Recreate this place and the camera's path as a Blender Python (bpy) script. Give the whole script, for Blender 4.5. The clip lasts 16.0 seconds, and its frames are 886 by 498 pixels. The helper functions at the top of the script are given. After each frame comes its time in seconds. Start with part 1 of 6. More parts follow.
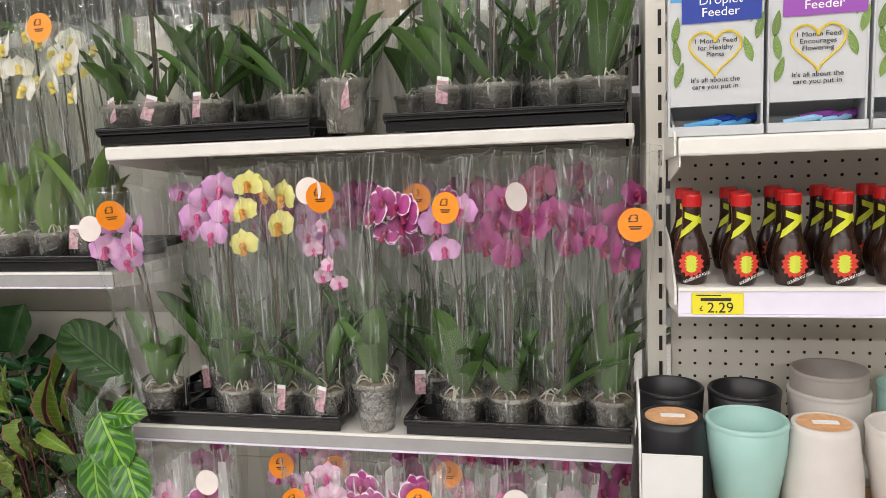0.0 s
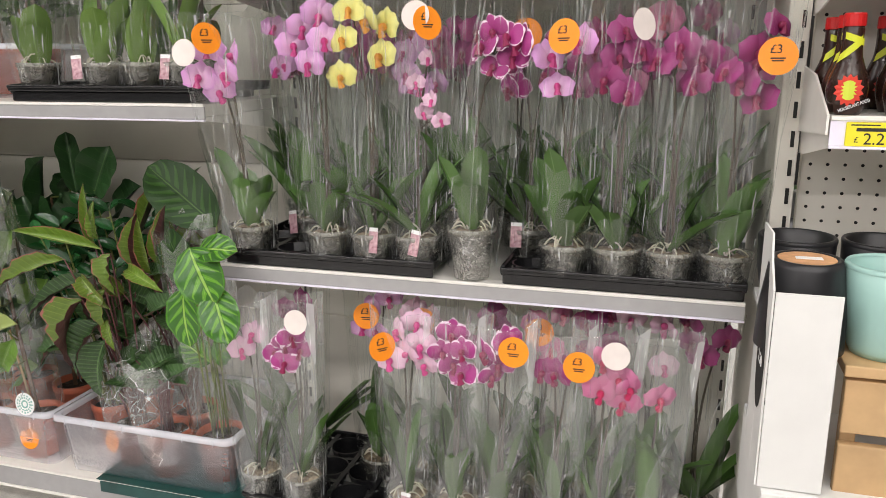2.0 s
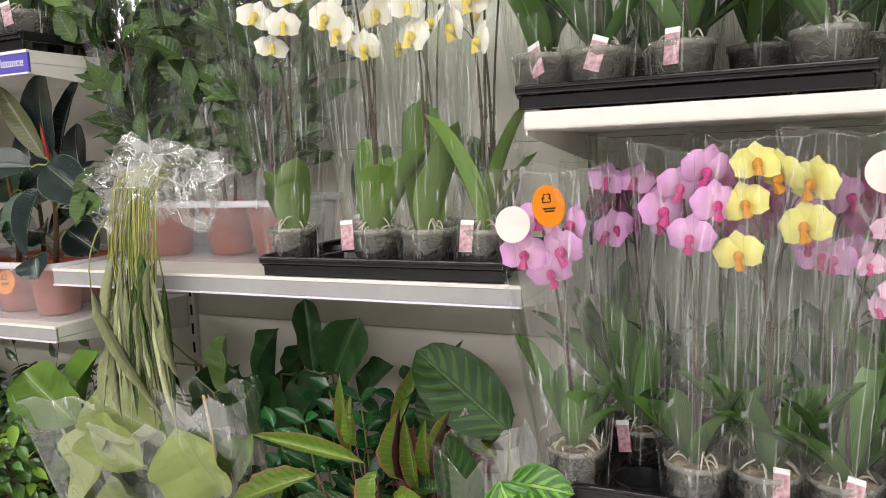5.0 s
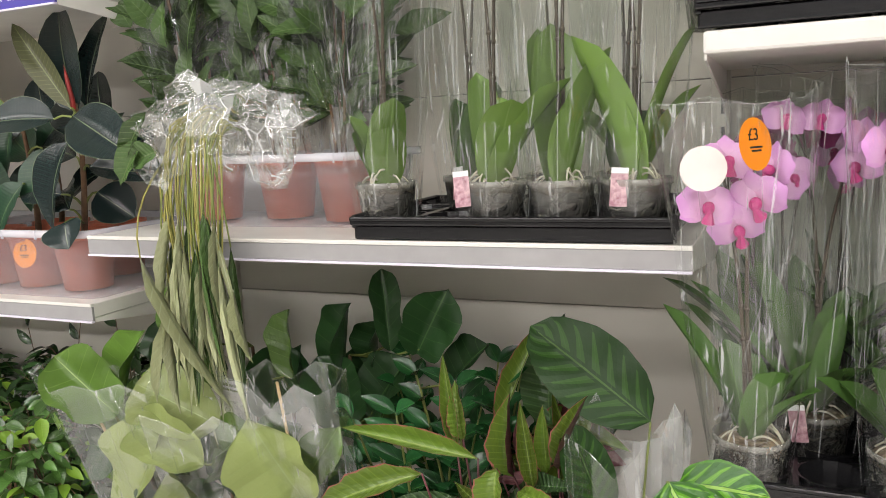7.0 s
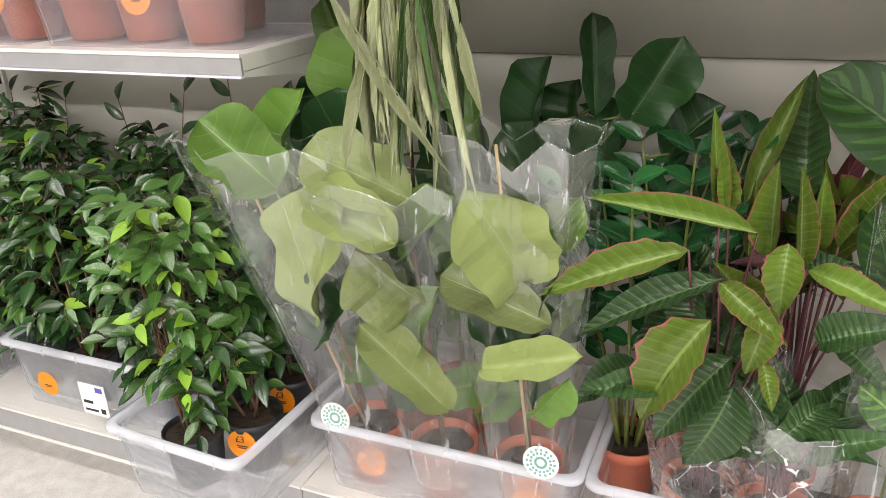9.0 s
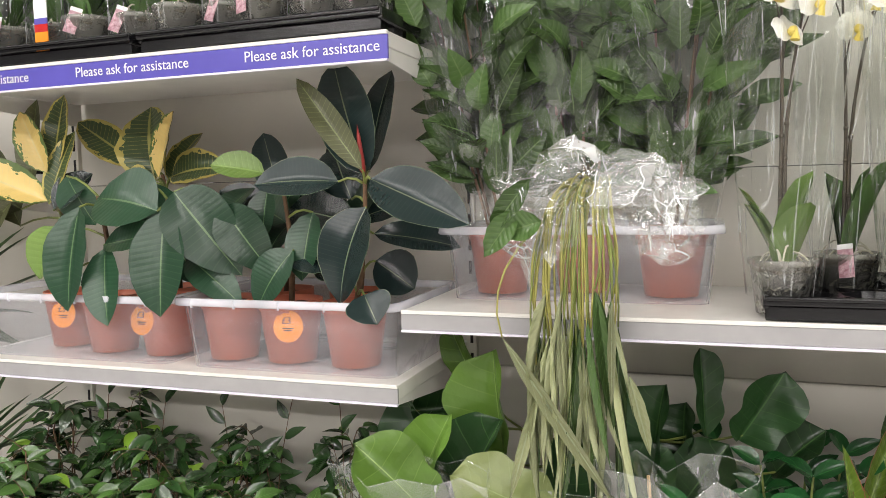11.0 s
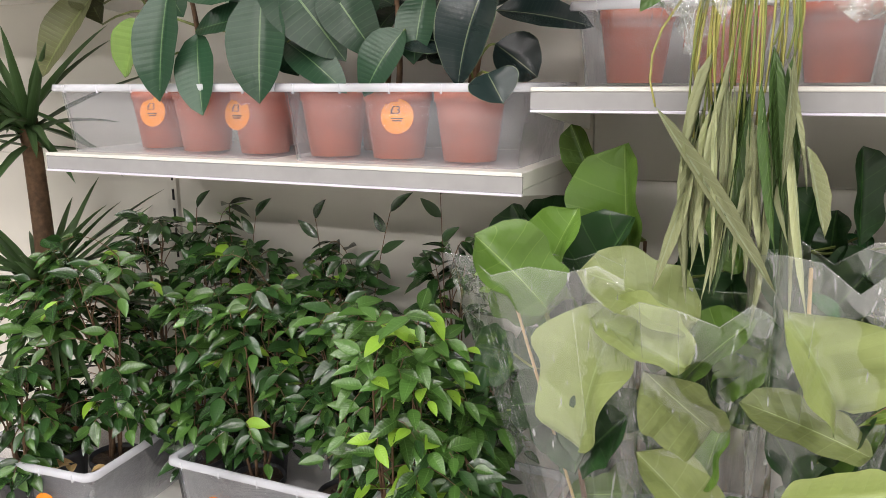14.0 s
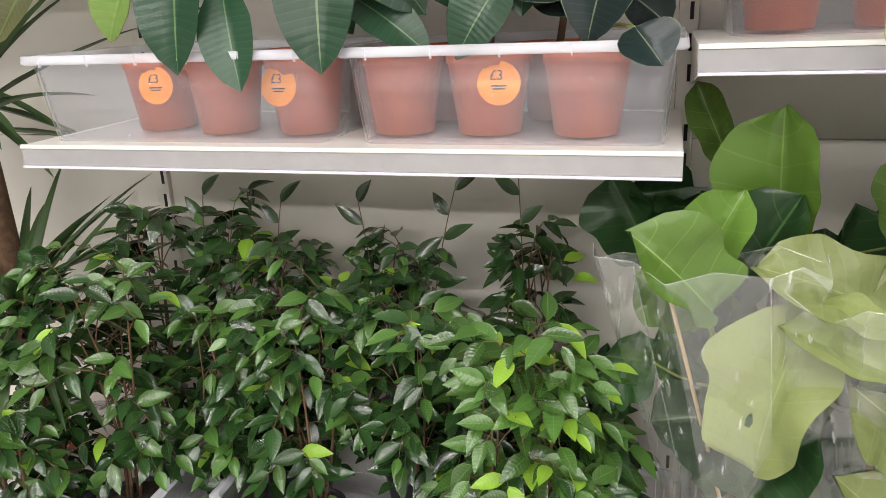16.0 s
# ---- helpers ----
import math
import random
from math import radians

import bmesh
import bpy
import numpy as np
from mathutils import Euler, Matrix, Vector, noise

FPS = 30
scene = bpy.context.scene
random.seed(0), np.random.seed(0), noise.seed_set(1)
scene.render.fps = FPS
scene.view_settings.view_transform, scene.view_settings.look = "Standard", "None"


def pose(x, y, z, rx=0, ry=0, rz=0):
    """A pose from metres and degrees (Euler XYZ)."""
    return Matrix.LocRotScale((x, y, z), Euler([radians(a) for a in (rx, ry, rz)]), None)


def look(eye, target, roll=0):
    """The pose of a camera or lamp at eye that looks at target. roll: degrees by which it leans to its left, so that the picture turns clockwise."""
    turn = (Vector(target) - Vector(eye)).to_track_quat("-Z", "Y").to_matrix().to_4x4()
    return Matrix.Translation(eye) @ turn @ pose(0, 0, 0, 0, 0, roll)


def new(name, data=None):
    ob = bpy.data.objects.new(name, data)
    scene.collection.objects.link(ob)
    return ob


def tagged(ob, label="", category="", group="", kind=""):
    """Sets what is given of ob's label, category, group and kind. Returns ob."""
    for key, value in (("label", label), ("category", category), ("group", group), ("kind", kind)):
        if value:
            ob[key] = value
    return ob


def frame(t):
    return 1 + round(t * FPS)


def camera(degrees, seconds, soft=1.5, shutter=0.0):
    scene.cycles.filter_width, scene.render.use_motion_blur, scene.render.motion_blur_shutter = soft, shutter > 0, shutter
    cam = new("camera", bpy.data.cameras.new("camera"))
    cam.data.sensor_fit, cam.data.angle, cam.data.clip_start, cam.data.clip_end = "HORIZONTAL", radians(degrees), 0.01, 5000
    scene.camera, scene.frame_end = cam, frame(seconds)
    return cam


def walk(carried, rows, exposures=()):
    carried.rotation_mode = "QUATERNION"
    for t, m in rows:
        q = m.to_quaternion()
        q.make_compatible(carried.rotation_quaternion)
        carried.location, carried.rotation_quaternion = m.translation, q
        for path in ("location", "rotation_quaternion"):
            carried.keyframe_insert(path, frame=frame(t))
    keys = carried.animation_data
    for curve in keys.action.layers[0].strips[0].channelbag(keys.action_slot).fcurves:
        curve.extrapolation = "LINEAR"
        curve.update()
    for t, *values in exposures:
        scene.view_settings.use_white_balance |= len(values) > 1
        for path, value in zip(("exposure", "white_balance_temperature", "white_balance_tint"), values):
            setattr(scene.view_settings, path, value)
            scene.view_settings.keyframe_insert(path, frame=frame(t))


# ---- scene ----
cam = camera(59.8, 16.0, soft=0.85)
PATH = [
    (0, (0.789, 0.556, 1.52), (0.345, 2.484, 1.232), -2.6),
    (0.5, (0.758, 0.539, 1.547), (0.271, 2.469, 1.35), -2.0),
    (1, (0.714, 0.541, 1.51), (0.172, 2.453, 1.287), -1.4),
    (1.5, (0.683, 0.559, 1.427), (0.138, 2.452, 1.081), -1.0),
    (2, (0.653, 0.578, 1.335), (0.095, 2.436, 0.849), -0.4),
    (2.5, (0.6, 0.624, 1.285), (-0.036, 2.423, 0.689), 0.2),
    (3, (0.476, 0.756, 1.291), (-0.296, 2.494, 0.675), 0.3),
    (3.5, (0.39, 0.843, 1.31), (-0.509, 2.537, 0.743), 0.1),
    (4, (0.267, 0.868, 1.388), (-0.683, 2.559, 0.901), -0.6),
    (4.5, (0.112, 0.887, 1.442), (-0.769, 2.653, 1.118), -1.3),
    (4.7, (0.078, 0.901, 1.464), (-0.792, 2.683, 1.208), -1.9),
    (6.8, (-0.286, 1.05, 1.45), (-1.101, 2.862, 1.226), -2.9),
    (7, (-0.312, 1.04, 1.414), (-1.11, 2.848, 1.105), -2.7),
    (7.5, (-0.376, 1.026, 1.324), (-1.132, 2.803, 0.807), -2.6),
    (8, (-0.448, 1.036, 1.257), (-1.18, 2.777, 0.597), -2.4),
    (8.5, (-0.636, 1.088, 1.239), (-1.356, 2.799, 0.494), -2.5),
    (9, (-0.79, 1.092, 1.272), (-1.531, 2.781, 0.498), -2.5),
    (9.4, (-0.891, 1.049, 1.34), (-1.655, 2.736, 0.586), -3.3),
    (9.5, (-0.922, 1.014, 1.334), (-1.665, 2.733, 0.632), -3.5),
    (10, (-1.016, 0.944, 1.394), (-1.692, 2.743, 0.841), -3.5),
    (10.2, (-1.033, 0.926, 1.422), (-1.688, 2.756, 0.95), -2.9),
    (12.3, (-1.12, 0.817, 1.469), (-1.803, 2.696, 1.526), -0.1),
    (12.5, (-1.134, 0.831, 1.445), (-1.836, 2.704, 1.448), 0.3),
    (13, (-1.176, 0.836, 1.381), (-1.901, 2.693, 1.227), 0.5),
    (13.5, (-1.193, 0.848, 1.335), (-1.952, 2.673, 1.028), 0.0),
    (14, (-1.243, 0.914, 1.241), (-2.011, 2.71, 0.812), -0.3),
    (14.5, (-1.318, 1.043, 1.196), (-2.076, 2.811, 0.649), -1.1),
    (15, (-1.408, 1.096, 1.166), (-2.118, 2.856, 0.536), -1.7),
    (15.5, (-1.552, 1.069, 1.212), (-2.192, 2.833, 0.52), -2.6),
    (16, (-1.665, 1.077, 1.296), (-2.21, 2.902, 0.686), -2.5),
]
walk(cam, [(t, look(eye, target, roll)) for t, eye, target, roll in PATH],
     [(0.0, -0.08), (1.5, -0.02), (3.0, 0.2), (4.7, 0.18), (7.0, 0.24), (9.0, 0.44), (10.2, 0.40), (12.5, 0.16), (14.5, 0.36), (16.0, 0.40)])

# ---- light ----
LAMP_Z = 3.30
world = bpy.data.worlds.new("store_air")
world.use_nodes = True
world.node_tree.nodes["Background"].inputs[0].default_value = (0.9, 0.95, 1.0, 1)
world.node_tree.nodes["Background"].inputs[1].default_value = 0.25
scene.world = world
TUBE_ROWS = [(lx, ly) for lx in (-3.2, 1.6) for ly in (-3.3, -0.75, 0.95, 4.6)]
for lx, ly in TUBE_ROWS:
    lamp = bpy.data.lights.new("tube_light", "AREA")
    lamp.shape, lamp.size, lamp.size_y, lamp.energy = "RECTANGLE", 4.2, 0.28, {-3.3: 150.0, -0.75: 58.0, 0.95: 26.0}.get(ly, 80.0)
    lamp.color = (1.0, 0.945, 0.925)
    new("tube_light", lamp).matrix_world = pose(lx, ly, LAMP_Z - 0.09)


# ---- materials ----
def material(name, colour, rough=0.5, metal=0.0, spread=0.0, scale=20.0, bump=0.0, bump_scale=None, spec=0.5, detail=4.0, two=None, coat=0.0):
    """Principled material whose colour wanders between two tones over a fine and a coarse noise."""
    m = bpy.data.materials.new(name)
    m.use_nodes = True
    nt = m.node_tree
    b = nt.nodes["Principled BSDF"]
    b.inputs["Roughness"].default_value = rough
    b.inputs["Metallic"].default_value = metal
    b.inputs["Specular IOR Level"].default_value = spec
    b.inputs["Coat Weight"].default_value = coat
    b.inputs["Base Color"].default_value = (*colour, 1)
    tc = nt.nodes.new("ShaderNodeTexCoord")
    if spread or two:
        n1, n2 = nt.nodes.new("ShaderNodeTexNoise"), nt.nodes.new("ShaderNodeTexNoise")
        n1.inputs["Scale"].default_value, n2.inputs["Scale"].default_value = scale, scale / 7
        n1.inputs["Detail"].default_value = detail
        add = nt.nodes.new("ShaderNodeMath")
        add.operation = "ADD"
        nt.links.new(tc.outputs["Object"], n1.inputs["Vector"])
        nt.links.new(tc.outputs["Object"], n2.inputs["Vector"])
        nt.links.new(n1.outputs["Fac"], add.inputs[0])
        nt.links.new(n2.outputs["Fac"], add.inputs[1])
        ramp = nt.nodes.new("ShaderNodeValToRGB")
        half = nt.nodes.new("ShaderNodeMath")
        half.operation = "MULTIPLY"
        half.inputs[1].default_value = 0.5
        nt.links.new(add.outputs[0], half.inputs[0])
        nt.links.new(half.outputs[0], ramp.inputs[0])
        lo = [max(0.0, c * (1 - spread)) for c in colour]
        hi = two or [min(1.0, c * (1 + spread)) for c in colour]
        ramp.color_ramp.elements[0].position, ramp.color_ramp.elements[1].position = 0.36, 0.64
        ramp.color_ramp.elements[0].color, ramp.color_ramp.elements[1].color = (*lo, 1), (*hi, 1)
        nt.links.new(ramp.outputs[0], b.inputs["Base Color"])
    if bump:
        n3, bp = nt.nodes.new("ShaderNodeTexNoise"), nt.nodes.new("ShaderNodeBump")
        n3.inputs["Scale"].default_value = bump_scale or scale
        n3.inputs["Detail"].default_value = 5
        bp.inputs["Strength"].default_value, bp.inputs["Distance"].default_value = bump, 0.004
        nt.links.new(tc.outputs["Object"], n3.inputs["Vector"])
        nt.links.new(n3.outputs["Fac"], bp.inputs["Height"])
        nt.links.new(bp.outputs["Normal"], b.inputs["Normal"])
    return m


M_PANEL = material("cream_panel", (0.72, 0.69, 0.62), 0.42, spread=0.04, scale=8, bump=0.04, bump_scale=300)
M_SHELF = material("white_shelf_enamel", (0.80, 0.78, 0.73), 0.32, spread=0.05, scale=14, bump=0.03, bump_scale=200)
M_STRIP = material("grey_ticket_strip", (0.36, 0.355, 0.355), 0.22, spread=0.06, scale=30, spec=0.6)
M_LIP = material("lilac_white_lip", (0.80, 0.76, 0.88), 0.3, spread=0.04, scale=30)
M_BLUE = material("violet_blue_strip", (0.10, 0.085, 0.42), 0.35, spread=0.06, scale=20)
M_WHITE = material("white_print", (0.86, 0.86, 0.86), 0.5)
M_SLOT = material("dark_slot", (0.015, 0.014, 0.013), 0.8)
M_STEEL = material("zinc_post", (0.55, 0.54, 0.52), 0.35, metal=0.8, spread=0.1, scale=40)
M_FLOOR = material("speckled_vinyl_floor", (0.66, 0.64, 0.61), 0.33, spread=0.14, scale=190, bump=0.03, bump_scale=60)
M_CEIL = material("ceiling_tile_grey", (0.34, 0.34, 0.34), 0.9, spread=0.05, scale=30, bump=0.1, bump_scale=120)
M_WALL = material("store_wall_paint", (0.15, 0.148, 0.145), 0.8, spread=0.05, scale=4)


def box(bm, x0, x1, y0, y1, z0, z1, bevel=0.0):
    r = bmesh.ops.create_cube(bm, size=1.0, matrix=Matrix.LocRotScale(((x0 + x1) / 2, (y0 + y1) / 2, (z0 + z1) / 2), None, (x1 - x0, y1 - y0, z1 - z0)))
    if bevel:
        es = list({e for v in r["verts"] for e in v.link_edges})
        bmesh.ops.bevel(bm, geom=es, offset=bevel, segments=2, affect="EDGES", profile=0.5)


def data_of(name, bm, mats, smooth=False):
    me = bpy.data.meshes.new(name)
    if smooth:
        for f in bm.faces:
            f.smooth = True
    bm.to_mesh(me)
    bm.free()
    for m in mats if isinstance(mats, (list, tuple)) else [mats]:
        me.materials.append(m)
    return me


def part(name, bm, mat, parent=None, label="", smooth=False, at=None):
    """Links a bmesh, or mesh data made already, as one object under a thing or part."""
    me = bm if isinstance(bm, bpy.types.Mesh) else data_of(name, bm, mat, smooth)
    ob = new(name, me)
    if parent is not None:
        ob.parent = parent
    if at is not None:
        ob.matrix_basis = at
    return tagged(ob, label)


def boxed(name, spans, mat, parent=None, label="", bevel=0.002):
    bm = bmesh.new()
    for s in spans:
        box(bm, *s, bevel)
    return part(name, bm, mat, parent, label)


# ---- the plan: x along the shelving, y into it, z up ----
FRONT, BACK = 2.20, 2.66
XA, XB, XC, XD, XE = 0.83, -0.42, -1.635, -2.84, -4.06
Z_BASE, Z_BM, Z_CS, Z_DS, Z_BT, Z_DT = 0.16, 0.837, 1.227, 1.081, 1.531, 1.75
TOP = 1.85

# ---- structure ----
floor = tagged(boxed("floor", [(-7, 6, -5, 9, -0.1, 0.0)], M_FLOOR, bevel=0), "pale grey speckled shop floor, slightly glossy", "floor", kind="structure")
ceiling = tagged(boxed("ceiling", [(-7, 6, -5, 9, 3.4, 3.5)], M_CEIL, bevel=0), "white suspended shop ceiling", "ceiling", kind="structure")
for nm, sp in (("wall_north", (-7, 6, 9.004, 9.2, 0, 3.4)), ("wall_south", (-7, 6, -5.2, -5.004, 0, 3.4)), ("wall_east", (6.004, 6.2, -5, 9, 0, 3.4)), ("wall_west", (-7.2, -7.004, -5, 9, 0, 3.4))):
    tagged(boxed(nm, [sp], M_WALL, bevel=0), "plain painted shop wall", "wall", kind="structure")


# ---- more materials ----
scene.cycles.transparent_max_bounces = 28


def node(nt, kind, **values):
    n = nt.nodes.new(kind)
    for k, v in values.items():
        n.inputs[k.replace("_", " ")].default_value = v
    return n


def math_node(nt, op, a, b=0.0, c=None):
    n = nt.nodes.new("ShaderNodeMath")
    n.operation = op
    for i, v in enumerate((a, b) if c is None else (a, b, c)):
        if isinstance(v, (int, float)):
            n.inputs[i].default_value = v
        else:
            nt.links.new(v, n.inputs[i])
    return n.outputs[0]


def mix_colour(nt, fac, a, b):
    n = nt.nodes.new("ShaderNodeMixRGB")
    for i, v in enumerate((fac, a, b)):
        if isinstance(v, (int, float)):
            n.inputs[i].default_value = v
        elif isinstance(v, tuple):
            n.inputs[i].default_value = (*v, 1)
        else:
            nt.links.new(v, n.inputs[i])
    return n.outputs[0]


def film(name, body=0.06, gloss=0.5, rough=0.12, tint=(0.97, 0.98, 0.97), haze=(0.9, 0.92, 0.92), crinkle=0.6, scale=26.0, stretch=(1, 1, 0.25), facet_glare=0.0, creases=0.0, cells=9.0, crease_width=0.02, facet_power=8.0, streak_glare=0.0, base_gloss=0.03):
    """Clear plastic sheet: mostly see-through, a faint milky body, painted-in pale reflections, and a gloss that grows
    at grazing angles.
    """
    m = bpy.data.materials.new(name)
    m.use_nodes = True
    nt = m.node_tree
    nt.nodes.clear()
    out = nt.nodes.new("ShaderNodeOutputMaterial")
    clear, milk, shine = node(nt, "ShaderNodeBsdfTransparent", Color=(*tint, 1)), node(nt, "ShaderNodeBsdfDiffuse", Color=(*haze, 1)), node(nt, "ShaderNodeBsdfGlossy", Color=(1, 1, 1, 1), Roughness=rough)
    tc, mp = nt.nodes.new("ShaderNodeTexCoord"), node(nt, "ShaderNodeMapping", Scale=stretch)
    nz, bp = node(nt, "ShaderNodeTexNoise", Scale=scale, Detail=3.0, Distortion=0.8), node(nt, "ShaderNodeBump", Strength=crinkle, Distance=0.02)
    nt.links.new(tc.outputs["Object"], mp.inputs[0])
    nt.links.new(mp.outputs[0], nz.inputs["Vector"])
    nt.links.new(nz.outputs["Fac"], bp.inputs["Height"])
    nt.links.new(bp.outputs[0], shine.inputs["Normal"])
    patch = node(nt, "ShaderNodeTexNoise", Scale=scale / 3, Detail=2.0)
    nt.links.new(mp.outputs[0], patch.inputs["Vector"])
    amount = math_node(nt, "MULTIPLY", patch.outputs["Fac"], body * 2)
    if facet_glare or creases:
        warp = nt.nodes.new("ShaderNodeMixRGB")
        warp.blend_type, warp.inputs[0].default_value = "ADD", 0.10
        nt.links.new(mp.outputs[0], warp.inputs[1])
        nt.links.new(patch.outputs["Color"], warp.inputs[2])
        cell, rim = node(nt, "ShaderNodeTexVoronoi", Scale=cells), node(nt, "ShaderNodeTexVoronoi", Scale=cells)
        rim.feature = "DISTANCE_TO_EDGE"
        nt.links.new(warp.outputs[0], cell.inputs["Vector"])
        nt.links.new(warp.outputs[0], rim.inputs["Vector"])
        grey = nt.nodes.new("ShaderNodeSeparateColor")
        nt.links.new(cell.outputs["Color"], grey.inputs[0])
        # milky cells paint in the reflections of flat film faces; edge whitens the creases
        sheet = math_node(nt, "MULTIPLY", math_node(nt, "POWER", grey.outputs[0], facet_power), facet_glare)
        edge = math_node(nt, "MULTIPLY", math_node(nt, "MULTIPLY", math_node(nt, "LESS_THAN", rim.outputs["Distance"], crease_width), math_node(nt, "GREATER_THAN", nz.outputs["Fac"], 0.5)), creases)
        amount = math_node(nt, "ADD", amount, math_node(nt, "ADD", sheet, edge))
    # thin upright white lines, painted in as highlights along the folds
    if streak_glare:
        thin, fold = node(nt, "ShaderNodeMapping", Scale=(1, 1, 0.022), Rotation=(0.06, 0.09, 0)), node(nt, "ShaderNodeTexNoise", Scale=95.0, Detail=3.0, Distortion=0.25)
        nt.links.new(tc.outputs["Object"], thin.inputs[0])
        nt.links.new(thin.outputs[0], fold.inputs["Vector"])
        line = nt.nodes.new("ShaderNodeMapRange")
        for i, v in enumerate((0.63, 0.70, 0.0, streak_glare)):
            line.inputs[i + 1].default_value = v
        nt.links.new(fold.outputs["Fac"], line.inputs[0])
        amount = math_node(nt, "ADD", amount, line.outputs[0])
    base = nt.nodes.new("ShaderNodeMixShader")
    nt.links.new(amount, base.inputs[0])
    nt.links.new(clear.outputs[0], base.inputs[1])
    nt.links.new(milk.outputs[0], base.inputs[2])
    fr = node(nt, "ShaderNodeLayerWeight", Blend=0.5)
    nt.links.new(bp.outputs[0], fr.inputs["Normal"])
    sheen = math_node(nt, "ADD", base_gloss, math_node(nt, "MULTIPLY", math_node(nt, "POWER", fr.outputs["Facing"], 5.0), 0.75))
    top = nt.nodes.new("ShaderNodeMixShader")
    nt.links.new(math_node(nt, "MULTIPLY", sheen, gloss), top.inputs[0])
    nt.links.new(base.outputs[0], top.inputs[1])
    nt.links.new(shine.outputs[0], top.inputs[2])
    nt.links.new(top.outputs[0], out.inputs[0])
    return m


def leaf_material(name, base, vein, rough=0.35, veins=9.0, slant=1.2, vein_width=0.10, rib=0.05, edge=None, edge_at=0.85, patch=None, patch_width=0.5, vary=0.25, bump=0.25, spec=0.5, mottle=None, edge_noise=0.06, vein_mix=0.45):
    """Leaf skin: midrib and side veins laid along the blade, an optional rim or dark feathering, and a tone of its own for each leaf."""
    m = bpy.data.materials.new(name)
    m.use_nodes = True
    nt = m.node_tree
    b = nt.nodes["Principled BSDF"]
    b.inputs["Roughness"].default_value = rough
    b.inputs["Specular IOR Level"].default_value = spec
    base = (base[0] * 1.18, base[1], base[2] * 1.12)
    uv, sep = nt.nodes.new("ShaderNodeUVMap"), nt.nodes.new("ShaderNodeSeparateXYZ")
    uv.uv_map = "blade"
    nt.links.new(uv.outputs[0], sep.inputs[0])
    off = math_node(nt, "MULTIPLY", math_node(nt, "ABSOLUTE", math_node(nt, "SUBTRACT", sep.outputs[0], 0.5)), 2.0)
    run = math_node(nt, "SUBTRACT", math_node(nt, "MULTIPLY", sep.outputs[1], veins), math_node(nt, "MULTIPLY", off, slant))
    wave = math_node(nt, "ABSOLUTE", math_node(nt, "SUBTRACT", math_node(nt, "FRACT", run), 0.5))
    side = math_node(nt, "LESS_THAN", wave, vein_width / 2)
    mid = math_node(nt, "LESS_THAN", off, rib)
    tc = nt.nodes.new("ShaderNodeTexCoord")
    nz = node(nt, "ShaderNodeTexNoise", Scale=9.0, Detail=4.0)
    nt.links.new(tc.outputs["Object"], nz.inputs["Vector"])
    info = nt.nodes.new("ShaderNodeObjectInfo")
    geo = nt.nodes.new("ShaderNodeNewGeometry")
    tone = math_node(nt, "FRACT", math_node(nt, "ADD", info.outputs["Random"], geo.outputs["Random Per Island"]))
    dark, light = tuple(c * (1 - vary) for c in base), tuple(min(1, c * (1 + vary * 1.4)) for c in base)
    colour = mix_colour(nt, tone, dark, light)
    colour = mix_colour(nt, math_node(nt, "MULTIPLY", nz.outputs["Fac"], 0.5), colour, mottle or tuple(min(1, c * 1.35) for c in base))
    if patch:
        band = math_node(nt, "MULTIPLY", math_node(nt, "LESS_THAN", wave, math_node(nt, "MULTIPLY", math_node(nt, "SUBTRACT", 1.08, off), patch_width / 2)), math_node(nt, "MULTIPLY", math_node(nt, "GREATER_THAN", off, 0.1), math_node(nt, "LESS_THAN", off, 0.82)))
        colour = mix_colour(nt, band, colour, patch)
    colour = mix_colour(nt, math_node(nt, "MULTIPLY", side, vein_mix), colour, vein)
    if edge:
        rim = math_node(nt, "GREATER_THAN", math_node(nt, "ADD", off, math_node(nt, "MULTIPLY", math_node(nt, "SUBTRACT", nz.outputs["Fac"], 0.5), edge_noise)), edge_at)
        colour = mix_colour(nt, rim, colour, edge)
    colour = mix_colour(nt, math_node(nt, "MULTIPLY", mid, 0.8), colour, vein)
    nt.links.new(colour, b.inputs["Base Color"])
    if bump:
        bp = node(nt, "ShaderNodeBump", Strength=bump, Distance=0.003)
        nt.links.new(math_node(nt, "ADD", wave, math_node(nt, "MULTIPLY", nz.outputs["Fac"], 0.6)), bp.inputs["Height"])
        nt.links.new(bp.outputs[0], b.inputs["Normal"])
    return m


# painted reflections in the films, fainter on the sleeves behind
M_SLEEVE = film("cellophane_sleeve", 0.004, 1.2, 0.05, crinkle=0.55, scale=14, stretch=(1, 1, 0.12), facet_glare=0.12, creases=0.22, cells=8.0, crease_width=0.005, facet_power=5.0, streak_glare=0.42, base_gloss=0.04)
M_SLEEVE_REAR = film("cellophane_sleeve_behind", 0.002, 1.0, 0.05, crinkle=0.5, scale=16, stretch=(1, 1, 0.10), facet_glare=0.05, creases=0.25, cells=9.0, crease_width=0.006, streak_glare=0.40, base_gloss=0.022)
M_SLEEVE_SLIM = film("cellophane_slim_sleeve", 0.012, 1.3, 0.06, crinkle=0.6, scale=13, stretch=(1, 1, 0.2), facet_glare=0.40, creases=0.18, cells=9.0, crease_width=0.005, facet_power=3.0, streak_glare=0.40, base_gloss=0.06)
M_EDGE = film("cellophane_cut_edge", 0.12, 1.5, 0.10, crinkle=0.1)
